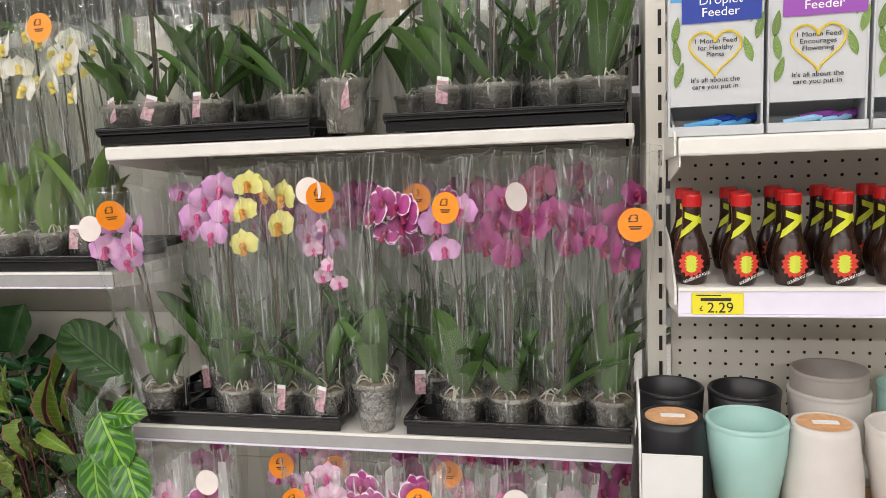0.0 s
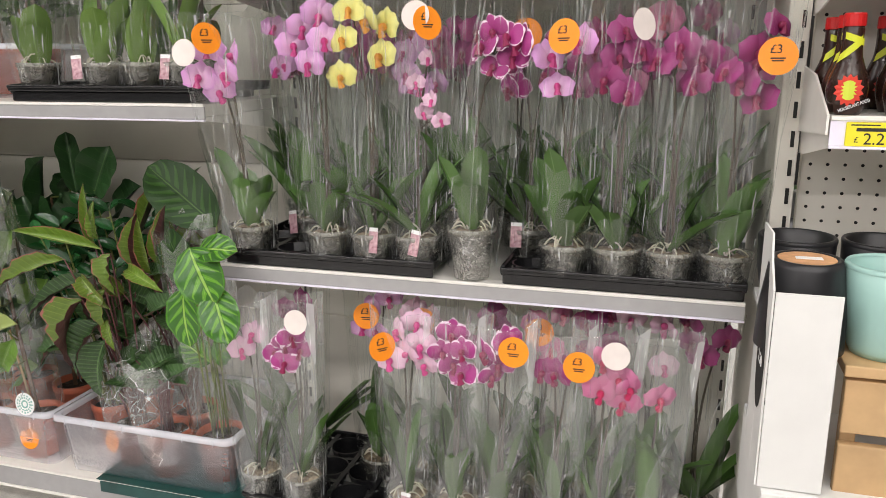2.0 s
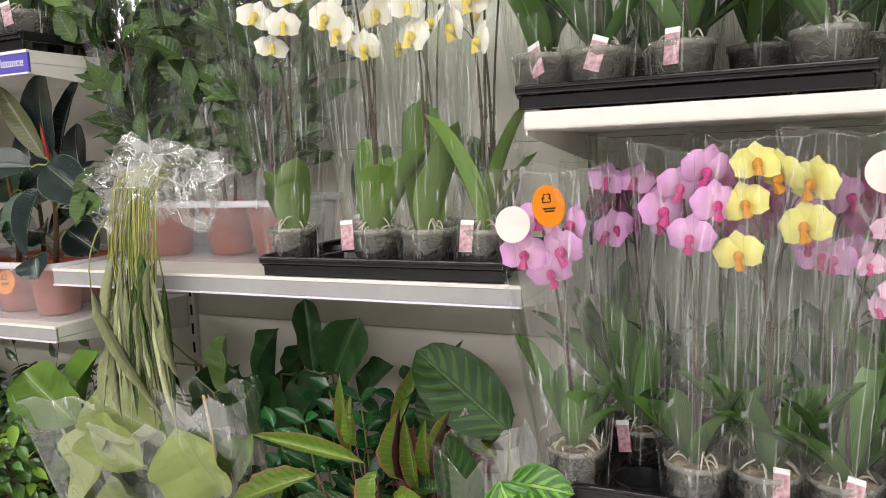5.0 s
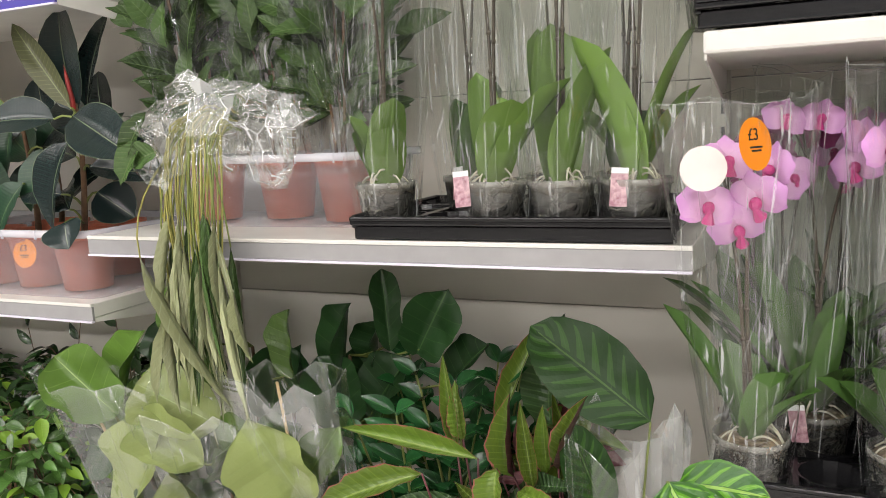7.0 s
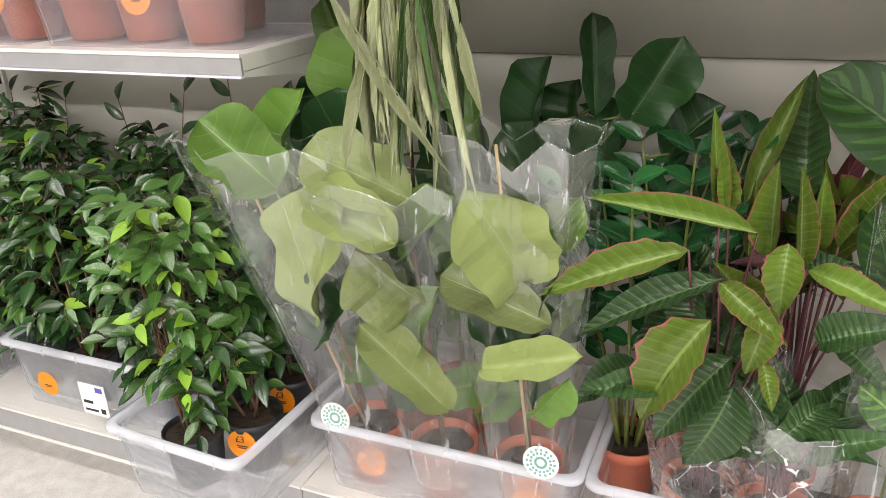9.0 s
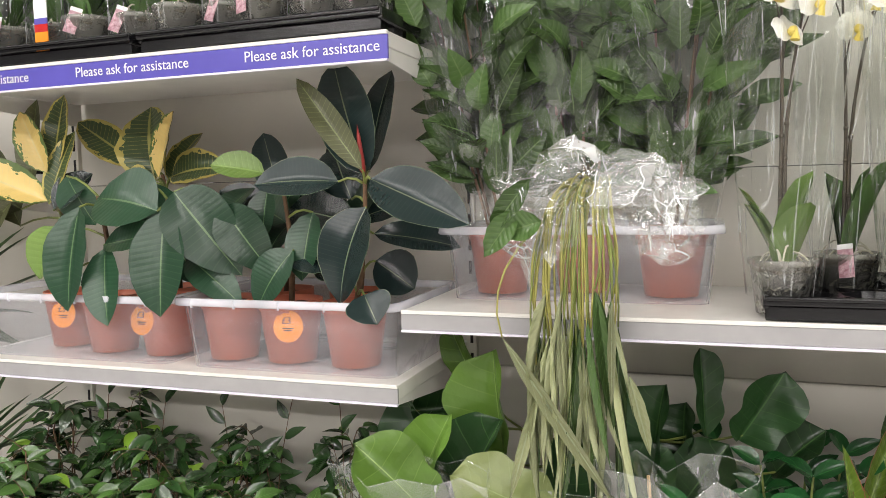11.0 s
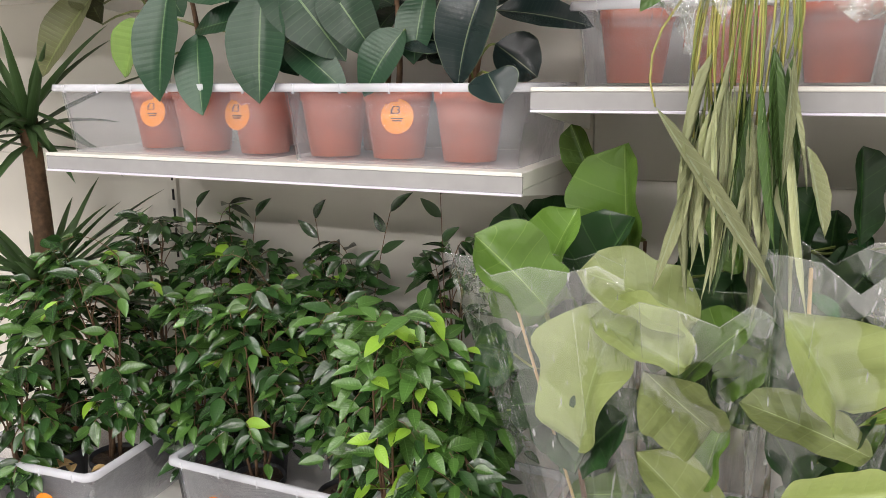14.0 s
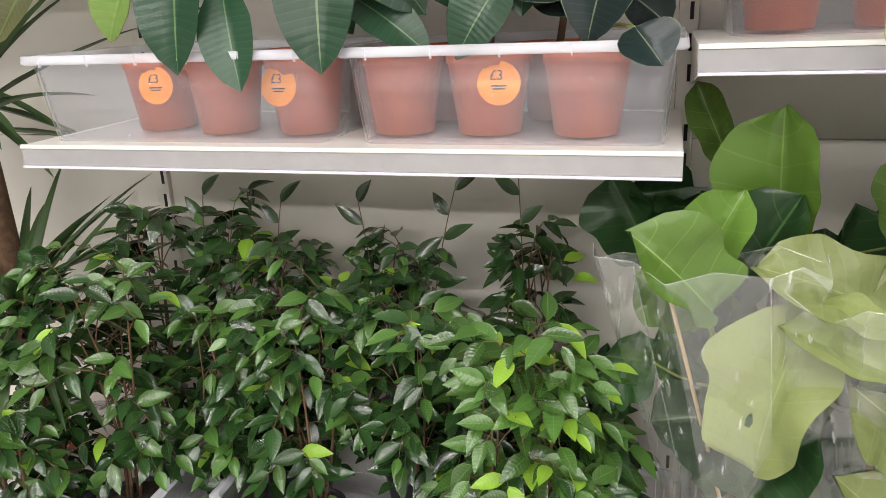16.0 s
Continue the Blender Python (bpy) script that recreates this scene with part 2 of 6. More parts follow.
M_WRAP = film("wide_cellophane_wrap", 0.006, 1.5, 0.05, crinkle=0.65, scale=8, stretch=(1, 1, 0.45), facet_glare=0.30, creases=0.10, cells=7.0, crease_width=0.004, facet_power=4.5, streak_glare=0.34, base_gloss=0.065)
M_CRUMPLE = film("crumpled_cellophane", 0.01, 1.9, 0.05, facet_glare=0.30, creases=0.75, cells=17.0, crease_width=0.012, facet_power=4.0, crinkle=0.9, scale=18, stretch=(1, 1, 1), base_gloss=0.06)
M_CRATE = film("clear_crate_plastic", 0.060, 0.7, 0.3, tint=(0.975, 0.98, 0.995), haze=(0.90, 0.92, 1.0), crinkle=0.12, scale=9, stretch=(1, 1, 1))
M_RIM = film("milky_crate_rim", 0.48, 0.9, 0.25, haze=(0.88, 0.89, 0.96), crinkle=0.1, scale=14, stretch=(1, 1, 1))
M_CLEARPOT = film("smoky_clear_pot", 0.30, 1.4, 0.15, tint=(0.72, 0.72, 0.70), haze=(0.58, 0.57, 0.52), crinkle=0.5, scale=60, stretch=(1, 1, 0.6))
M_TRAY = material("black_carry_tray", (0.008, 0.008, 0.009), 0.24, spread=0.2, scale=40, bump=0.1)
M_TERRA = material("terracotta_plastic", (0.56, 0.150, 0.080), 0.45, spread=0.14, scale=22, bump=0.05)
M_CHAR = material("charcoal_plastic_pot", (0.035, 0.037, 0.042), 0.42, spread=0.2, scale=25)
M_SOIL = material("dark_compost", (0.035, 0.022, 0.013), 0.95, spread=0.6, scale=130, bump=1.0)
M_BARK = material("orchid_bark_chips", (0.16, 0.10, 0.055), 0.9, spread=0.7, scale=90, bump=1.0, two=(0.42, 0.34, 0.22))
M_ROOT = material("pale_air_root", (0.52, 0.50, 0.38), 0.6, spread=0.2, scale=50)
M_STEM = material("dark_flower_stem", (0.07, 0.055, 0.035), 0.5, spread=0.3, scale=60)
M_GSTEM = material("green_leaf_stalk", (0.20, 0.24, 0.06), 0.45, spread=0.3, scale=40)
M_LIMPSTEM = material("yellow_green_limp_stalk", (0.36, 0.34, 0.09), 0.45, spread=0.3, scale=40)
M_TRUNK = material("brown_woody_stem", (0.15, 0.085, 0.045), 0.8, spread=0.4, scale=70, bump=0.6)
M_CANE = material("bamboo_cane", (0.55, 0.40, 0.21), 0.6, spread=0.15, scale=50)
M_ORANGE = material("fluorescent_orange_sticker", (0.98, 0.30, 0.008), 0.45, spread=0.03, scale=60)
M_INK = material("black_print", (0.02, 0.018, 0.018), 0.6)
M_PALE = material("pale_paper_disc", (0.80, 0.72, 0.68), 0.6, spread=0.05, scale=40)
M_PINKTAG = material("pink_flower_print", (0.42, 0.05, 0.14), 0.5, spread=0.5, scale=110, two=(0.86, 0.62, 0.66))
M_TEAL = material("teal_leaf_print", (0.18, 0.42, 0.36), 0.5)

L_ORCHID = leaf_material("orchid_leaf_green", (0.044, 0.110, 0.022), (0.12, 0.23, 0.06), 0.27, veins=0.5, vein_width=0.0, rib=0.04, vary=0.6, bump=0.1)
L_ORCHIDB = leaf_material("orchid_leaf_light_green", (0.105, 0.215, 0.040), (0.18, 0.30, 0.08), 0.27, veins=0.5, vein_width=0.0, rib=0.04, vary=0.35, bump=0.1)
L_RUBBER = leaf_material("rubber_plant_dark", (0.009, 0.021, 0.018), (0.16, 0.20, 0.12), 0.25, veins=22, vein_width=0.10, vein_mix=0.05, rib=0.025, vary=0.4, bump=0.06, edge=(0.14, 0.18, 0.11), edge_at=0.975, edge_noise=0.05)
L_RUBBERG = leaf_material("rubber_plant_green", (0.014, 0.050, 0.022), (0.15, 0.24, 0.11), 0.30, veins=17, vein_width=0.14, vein_mix=0.10, rib=0.03, vary=0.4, bump=0.15)
L_RUBBERU = leaf_material("rubber_plant_underside", (0.14, 0.15, 0.075), (0.28, 0.30, 0.14), 0.5, veins=20, vary=0.2)
L_VARIEG = leaf_material("variegated_rubber", (0.045, 0.085, 0.03), (0.45, 0.42, 0.12), 0.3, veins=18, rib=0.06, edge=(0.52, 0.44, 0.12), edge_at=0.80, edge_noise=0.7, vary=0.3, bump=0.2)
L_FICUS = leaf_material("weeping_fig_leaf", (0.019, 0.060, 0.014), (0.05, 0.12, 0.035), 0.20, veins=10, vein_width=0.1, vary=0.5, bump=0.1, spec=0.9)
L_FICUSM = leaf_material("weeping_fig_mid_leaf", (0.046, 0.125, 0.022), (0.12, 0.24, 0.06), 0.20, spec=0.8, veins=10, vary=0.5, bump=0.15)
L_FICUSY = leaf_material("weeping_fig_young_leaf", (0.20, 0.42, 0.035), (0.30, 0.52, 0.08), 0.35, veins=10, vary=0.25, bump=0.15)
L_FIDDLE = leaf_material("fiddle_leaf_pale", (0.190, 0.270, 0.085), (0.34, 0.42, 0.19), 0.38, veins=5.5, slant=1.0, vein_width=0.05, rib=0.018, vary=0.55, bump=0.9, vein_mix=0.20)
L_FIDDLED = leaf_material("fiddle_leaf_dark", (0.016, 0.055, 0.014), (0.08, 0.17, 0.05), 0.30, veins=5.5, slant=1.0, vein_width=0.05, rib=0.03, vary=0.45, bump=0.4)
L_FIDDLEB = leaf_material("fiddle_leaf_bright", (0.078, 0.175, 0.024), (0.26, 0.40, 0.10), 0.36, veins=5.5, slant=1.0, vein_width=0.05, rib=0.018, vary=0.4, bump=0.6, vein_mix=0.25)
L_CALA = leaf_material("prayer_plant_feathered", (0.028, 0.120, 0.012), (0.30, 0.52, 0.08), 0.24, veins=5, slant=1.8, vein_width=0.05, vein_mix=0.3, rib=0.06, patch=(0.105, 0.30, 0.020), patch_width=0.56, edge=(0.06, 0.20, 0.014), edge_at=0.90, vary=0.15, bump=0.8)
L_CALAD = leaf_material("prayer_plant_dark_feathered", (0.013, 0.045, 0.008), (0.07, 0.15, 0.03), 0.42, spec=0.3, veins=8, slant=2.0, vein_width=0.05, vein_mix=0.2, rib=0.025, patch=(0.034, 0.092, 0.014), patch_width=0.60, vary=0.2, bump=0.6)
L_PURPLE = leaf_material("purple_underside", (0.115, 0.045, 0.045), (0.28, 0.13, 0.12), 0.4, veins=9, slant=1.4, vary=0.4)
L_PINK = leaf_material("pink_rimmed_leaf", (0.070, 0.160, 0.020), (0.26, 0.36, 0.07), 0.32, veins=12, slant=1.4, vein_width=0.14, rib=0.06, edge=(0.36, 0.12, 0.10), edge_at=0.93, edge_noise=0.25, vary=0.45, bump=0.6, mottle=(0.21, 0.26, 0.025), vein_mix=0.3)
L_PINKD = leaf_material("green_ribbed_leaf", (0.032, 0.085, 0.022), (0.13, 0.24, 0.08), 0.3, veins=15, slant=1.5, vein_width=0.2, rib=0.05, vary=0.4, bump=0.9)
L_ZZ = leaf_material("glossy_leaflet", (0.014, 0.085, 0.020), (0.05, 0.20, 0.05), 0.2, veins=3, vein_width=0.05, vary=0.5, bump=0.1)
L_LAUREL = leaf_material("broad_evergreen_leaf", (0.040, 0.088, 0.022), (0.13, 0.21, 0.07), 0.25, veins=9, slant=1.2, vein_width=0.1, rib=0.05, vary=0.7, bump=0.5)
L_LAURELB = leaf_material("broad_bright_leaf", (0.13, 0.25, 0.05), (0.24, 0.36, 0.10), 0.36, veins=9, slant=1.2, vein_width=0.1, rib=0.05, vary=0.3, bump=0.4)
L_WILT = leaf_material("limp_grey_green_leaf", (0.31, 0.39, 0.20), (0.50, 0.56, 0.36), 0.38, veins=10, rib=0.12, vary=0.5, bump=0.5)
L_CREAM = leaf_material("cream_young_leaf", (0.52, 0.46, 0.14), (0.62, 0.52, 0.22), 0.35, veins=18, vein_width=0.1, rib=0.05, edge=(0.10, 0.16, 0.04), edge_at=0.80, edge_noise=1.4, vary=0.2, bump=0.2)
L_OLIVE = leaf_material("olive_leaf_underside", (0.075, 0.095, 0.035), (0.20, 0.24, 0.09), 0.4, veins=20, rib=0.05, vary=0.3, bump=0.15)
M_SHEATH = material("red_bud_sheath", (0.30, 0.03, 0.025), 0.4, spread=0.2, scale=60)
L_YUCCA = leaf_material("sword_leaf", (0.045, 0.10, 0.03), (0.08, 0.16, 0.05), 0.4, veins=0.5, vein_width=0.0, rib=0.03, vary=0.4)


def petal_material(name, inner, outer, rim=None, centre=(0.55, 0.30, 0.02)):
    m = bpy.data.materials.new(name)
    m.use_nodes = True
    nt = m.node_tree
    b = nt.nodes["Principled BSDF"]
    b.inputs["Roughness"].default_value = 0.55
    b.inputs["Subsurface Weight"].default_value = 0.0
    uv, sep = nt.nodes.new("ShaderNodeUVMap"), nt.nodes.new("ShaderNodeSeparateXYZ")
    uv.uv_map = "blade"
    nt.links.new(uv.outputs[0], sep.inputs[0])
    nz = node(nt, "ShaderNodeTexNoise", Scale=140.0, Detail=3.0)
    tc, info = nt.nodes.new("ShaderNodeTexCoord"), nt.nodes.new("ShaderNodeObjectInfo")
    nt.links.new(tc.outputs["Object"], nz.inputs["Vector"])
    v = math_node(nt, "ADD", sep.outputs[1], math_node(nt, "MULTIPLY", math_node(nt, "SUBTRACT", nz.outputs["Fac"], 0.5), 0.35))
    colour = mix_colour(nt, v, inner, outer)
    colour = mix_colour(nt, math_node(nt, "MULTIPLY", info.outputs["Random"], 0.3), colour, tuple(c * 0.7 for c in outer))
    if rim:
        off = math_node(nt, "MULTIPLY", math_node(nt, "ABSOLUTE", math_node(nt, "SUBTRACT", sep.outputs[0], 0.5)), 2.0)
        colour = mix_colour(nt, math_node(nt, "GREATER_THAN", math_node(nt, "MAXIMUM", off, math_node(nt, "ADD", sep.outputs[1], -0.1)), 0.8), colour, rim)
    nt.links.new(colour, b.inputs["Base Color"])
    return m


PETALS = {
    "lilac": (petal_material("lilac_petal", (0.80, 0.50, 0.72), (0.62, 0.27, 0.62)), material("magenta_lip", (0.50, 0.03, 0.20), 0.5)),
    "pink": (petal_material("pale_pink_petal", (0.80, 0.62, 0.70), (0.72, 0.42, 0.60)), material("rose_lip", (0.58, 0.08, 0.26), 0.5)),
    "yellow": (petal_material("yellow_petal", (0.80, 0.72, 0.16), (0.76, 0.74, 0.27)), material("amber_lip", (0.62, 0.26, 0.02), 0.5)),
    "picotee": (petal_material("purple_white_rimmed_petal", (0.42, 0.03, 0.22), (0.36, 0.04, 0.22), rim=(0.82, 0.62, 0.76)), material("plum_lip", (0.25, 0.01, 0.07), 0.5)),
    "magenta": (petal_material("dark_magenta_petal", (0.33, 0.025, 0.16), (0.30, 0.04, 0.18)), material("wine_lip", (0.22, 0.005, 0.06), 0.5)),
    "rose": (petal_material("rose_petal", (0.62, 0.13, 0.32), (0.60, 0.20, 0.36)), material("crimson_lip", (0.5, 0.02, 0.10), 0.5)),
    "white": (petal_material("white_petal", (0.82, 0.80, 0.66), (0.86, 0.85, 0.79)), material("cream_lip", (0.75, 0.60, 0.12), 0.5)),
}


# ---- builders of small shapes ----
def lathe(bm, prof, seg=20, cx=0.0, cy=0.0):
    rings = []
    for r, z in prof:
        if r < 1e-5:
            rings.append([bm.verts.new((cx, cy, z))])
        else:
            rings.append([bm.verts.new((cx + r * math.cos(2 * math.pi * k / seg), cy + r * math.sin(2 * math.pi * k / seg), z)) for k in range(seg)])
    for a, b in zip(rings, rings[1:]):
        for k in range(seg):
            q = [a[k % len(a)], a[(k + 1) % len(a)], b[(k + 1) % len(b)], b[k % len(b)]]
            q = [v for i, v in enumerate(q) if v not in q[:i]]
            if len(q) > 2:
                bm.faces.new(q)


def tube(bm, pts, r0, r1=None, seg=6):
    r1 = r0 if r1 is None else r1
    pts = [Vector(p) for p in pts]
    rings = []
    for i, p in enumerate(pts):
        d = (pts[min(i + 1, len(pts) - 1)] - pts[max(i - 1, 0)]).normalized()
        side = d.cross(Vector((0.13, 0.97, 0.21))).normalized()
        up = d.cross(side)
        r = r0 + (r1 - r0) * i / max(1, len(pts) - 1)
        rings.append([bm.verts.new(p + r * (math.cos(2 * math.pi * k / seg) * side + math.sin(2 * math.pi * k / seg) * up)) for k in range(seg)])
    for a, b in zip(rings, rings[1:]):
        for k in range(seg):
            bm.faces.new((a[k], a[(k + 1) % seg], b[(k + 1) % seg], b[k]))
    bm.faces.new(rings[0][::-1])
    bm.faces.new(rings[-1])


def bend(a, b, sag=(0, 0, 0), n=6):
    """Points from a to b that bow by sag in the middle."""
    a, b, s = Vector(a), Vector(b), Vector(sag)
    return [a.lerp(b, i / n) + s * (4 * (i / n) * (1 - i / n)) for i in range(n + 1)]


RATIO = {"strap": 3.4, "oval": 2.1, "fig": 2.1, "fiddle": 1.4, "lance": 3.4, "sword": 10.0, "round": 1.35}
SHAPES = {
    "strap": lambda v: (0.10 + v) ** 0.45 * max(0.0, 1 - v) ** 0.38,
    "oval": lambda v: math.sin(math.pi * v ** 0.95) ** 0.62 if v < 0.9 else 0.47 * ((1 - v) / 0.1) ** 0.8,
    "fig": lambda v: math.sin(math.pi * v ** 0.80) ** 0.95 if v < 0.84 else 0.40 * ((1 - v) / 0.16) ** 1.3,
    "fiddle": lambda v: (v ** 0.75 + 0.06 * math.sin(9 * v)) * (1 - v) ** 0.42 + 0.05 * (1 - v),
    "lance": lambda v: math.sin(math.pi * v ** 0.85) ** 0.85,
    "sword": lambda v: min(1, 0.5 + 2 * v) * (1 - v) ** 0.6,
    "round": lambda v: math.sin(math.pi * v) ** 0.5,
}


def blade(name, shape, mat, under=None, n=9, cols=4, fold=0.15, curl=0.25, wave=0.0, waves=3, twist=0.0, seed=0):
    """A leaf 1 long along +y and 1 wide at most, face up; under: material of a second skin below."""
    rng = random.Random(seed)
    bm = bmesh.new()
    lay = bm.loops.layers.uv.new("blade")
    f, top = SHAPES[shape], max(SHAPES[shape](i / 40) for i in range(41))
    ph = rng.random() * 6

    def skin(dz, mi):
        rows = []
        for i in range(n + 1):
            v = i / n
            w = max(0.004, f(v) / top) * 0.5
            row = []
            for j in range(cols + 1):
                s = 2 * j / cols - 1
                x = s * w * (1 + wave * 0.16 * math.sin(v * waves * 9 + ph + s))
                z = fold * 1.6 * abs(x) - curl * RATIO[shape] * v * v + wave * abs(s) * math.sin(v * waves * 6.28 + ph + 2 * s) * 0.22 + twist * x * v + dz
                row.append((bm.verts.new((x, v, z)), (s + 1) / 2, v))
            rows.append(row)
        for a, b in zip(rows, rows[1:]):
            for j in range(cols):
                q = [a[j], a[j + 1], b[j + 1], b[j]]
                if mi:
                    q = [q[0], q[3], q[2], q[1]]
                face = bm.faces.new([t[0] for t in q])
                face.material_index, face.smooth = mi, True
                for lp, t in zip(face.loops, q):
                    lp[lay].uv = (t[1], t[2])
    skin(0.0, 0)
    if under:
        skin(-0.014, 1)
    return data_of(name, bm, [mat, under] if under else [mat])


def aim(base, tip, face, width, thick=None):
    """Matrix that lays a unit blade from base to tip, its face towards face, as wide as width."""
    b, t = Vector(base), Vector(tip)
    y = (t - b)
    ln = y.length
    y.normalize()
    x = y.cross(Vector(face)).normalized()
    z = x.cross(y)
    m = Matrix((x, y, z)).transposed().to_4x4()
    return Matrix.Translation(b) @ m @ Matrix.Diagonal((width, ln, thick or width, 1))


def thing(name, x, y, z, label, category, group="", turn=0.0):
    ob = new(name)
    ob.empty_display_size = 0.05
    ob.matrix_world = pose(x, y, z, 0, 0, turn)
    return tagged(ob, label, category, group)


def words(text, size, mat, parent, x, y, z, rx=90, ry=0, rz=0, align="CENTER", name="lettering", squeeze=1.0):
    cu = bpy.data.curves.new(name, "FONT")
    cu.body, cu.size, cu.align_x, cu.extrude, cu.resolution_u = text, size, align, 0.0003, 3
    tmp = bpy.data.objects.new(name, cu)
    scene.collection.objects.link(tmp)
    me = bpy.data.meshes.new_from_object(tmp.evaluated_get(bpy.context.evaluated_depsgraph_get()))
    bpy.data.objects.remove(tmp)
    me.materials.clear()
    me.materials.append(mat)
    ob = new(name, me)
    ob.parent = parent
    ob.matrix_basis = pose(x, y, z, rx, ry, rz) @ Matrix.Diagonal((squeeze, 1, 1, 1))
    return ob


def disc_data(name, r, mat, thick=0.0006, seg=24):
    bm = bmesh.new()
    lathe(bm, [(0, 0), (r, 0), (r, thick), (0, thick)], seg)
    return data_of(name, bm, mat)


D_ORANGE, D_PALE = disc_data("sticker", 0.034, M_ORANGE), disc_data("sticker", 0.030, M_PALE)
D_WHITE = disc_data("care_disc", 0.034, M_WHITE)
bmx = bmesh.new()
for zz, w in ((-0.004, 0.026), (-0.0085, 0.02)):
    box(bmx, -w / 2, w / 2, zz - 0.0012, zz + 0.0012, 0, 0.0004)
D_BARS = data_of("print_bars", bmx, M_INK)
bmx = bmesh.new()
for k in range(16):
    a = k * math.pi / 8
    for rr in (0.010, 0.019, 0.026):
        box(bmx, rr * math.cos(a) - 0.0022, rr * math.cos(a) + 0.0022, rr * math.sin(a) - 0.0022, rr * math.sin(a) + 0.0022, 0, 0.0004)
D_TREE = data_of("leaf_print", bmx, M_TEAL)
bmx = bmesh.new()
box(bmx, -0.013, 0.013, -0.0012, 0.0, 0, 0.050)
D_TAG = data_of("plant_tag", bmx, M_PINKTAG)
bmx = bmesh.new()
box(bmx, -0.013, 0.013, -0.0014, 0.0002, 0.0502, 0.059)
D_TAGTOP = data_of("tag_head", bmx, M_WHITE)


def sticker(parent, x, y, z, kind="orange", rx=90, rz=0, price=False, scale=1.0):
    """A round sticker that faces -y; its print is laid on it."""
    m = pose(x, y, z, rx, 0, rz) @ Matrix.Diagonal((scale, scale, 1, 1))
    if kind == "orange":
        s = part("price_sticker", D_ORANGE, None, parent, "round fluorescent orange price sticker", at=m)
        part("print", D_BARS, None, s, at=pose(0, 0, 0.0008))
        if price:
            words("£3", 0.022, M_INK, s, -0.004, 0.005, 0.0010, rx=0)
    elif kind == "pale":
        s = part("paper_disc", D_PALE, None, parent, "blank pale round paper sticker", at=m)
    else:
        s = part("care_disc", D_WHITE, None, parent, "round white label with green leaf print", at=m)
        part("print", D_TREE, None, s, at=pose(0, 0, 0.0008))
    return s


def pot_data(name, mat, r1, r0, h, rim=0.012, seg=22):
    bm = bmesh.new()
    lathe(bm, [(0, 0.004), (r0 * 0.8, 0.004), (r0, 0), (r1 - 0.003, h - rim), (r1, h - rim), (r1, h), (r1 - 0.003, h), (r1 - 0.005, h - rim), (r0 - 0.003, 0.006), (0, 0.006)], seg)
    return data_of(name, bm, mat, True)


def soil_data(name, mat, r, z, seed=1):
    rng = random.Random(seed)
    bm = bmesh.new()
    lathe(bm, [(r, z - 0.008), (r * 0.97, z), (r * 0.6, z + 0.004), (r * 0.25, z + 0.003), (0, z + 0.006)], 18)
    for v in bm.verts:
        v.co.z += rng.uniform(-0.004, 0.004)
    return data_of(name, bm, mat)


POT_CLEAR = pot_data("pot", M_CLEARPOT, 0.056, 0.042, 0.092, 0.010)
POT_TALL = pot_data("pot", M_CLEARPOT, 0.058, 0.040, 0.118, 0.010)
POT_TERRA = pot_data("pot", M_TERRA, 0.070, 0.052, 0.135, 0.022)
POT_CHAR = pot_data("pot", M_CHAR, 0.066, 0.052, 0.125, 0.016)
SOIL_BARK, SOIL_DARK = soil_data("bark_mix", M_BARK, 0.051, 0.080), soil_data("compost", M_SOIL, 0.060, 0.118)


def roots_data(seed):
    rng = random.Random(seed)
    bm = bmesh.new()
    for k in range(9):
        a, b = rng.uniform(0, 6.28), rng.uniform(0, 6.28)
        p, q = (0.015 * math.cos(a), 0.015 * math.sin(a), 0.088), (0.047 * math.cos(b), 0.047 * math.sin(b), 0.083)
        tube(bm, bend(p, q, (0, 0, rng.uniform(0.008, 0.03)), 5), 0.0022, 0.0014, 5)
    for k in range(16):
        a, z = rng.uniform(0, 6.28), rng.uniform(0.012, 0.07)
        r = 0.040 + 0.010 * z / 0.09
        tube(bm, [(r * math.cos(a + s * 0.2), r * math.sin(a + s * 0.2), z + rng.uniform(-0.008, 0.008)) for s in range(4)], 0.0018, 0.0012, 4)
    return data_of("air_roots", bm, M_ROOT, True)


ROOTS = [roots_data(s) for s in range(3)]
ORCHID_BLADES = [blade("leaf", "strap", L_ORCHID, n=10, cols=4, fold=0.28, curl=c, seed=i) for i, c in enumerate((0.06, 0.16, 0.30, 0.02))]

LIGHT_BLADES = [blade("leaf", "strap", L_ORCHIDB, n=10, cols=4, fold=0.22, curl=c, seed=i) for i, c in enumerate((0.04, 0.10, 0.18, 0.02))]


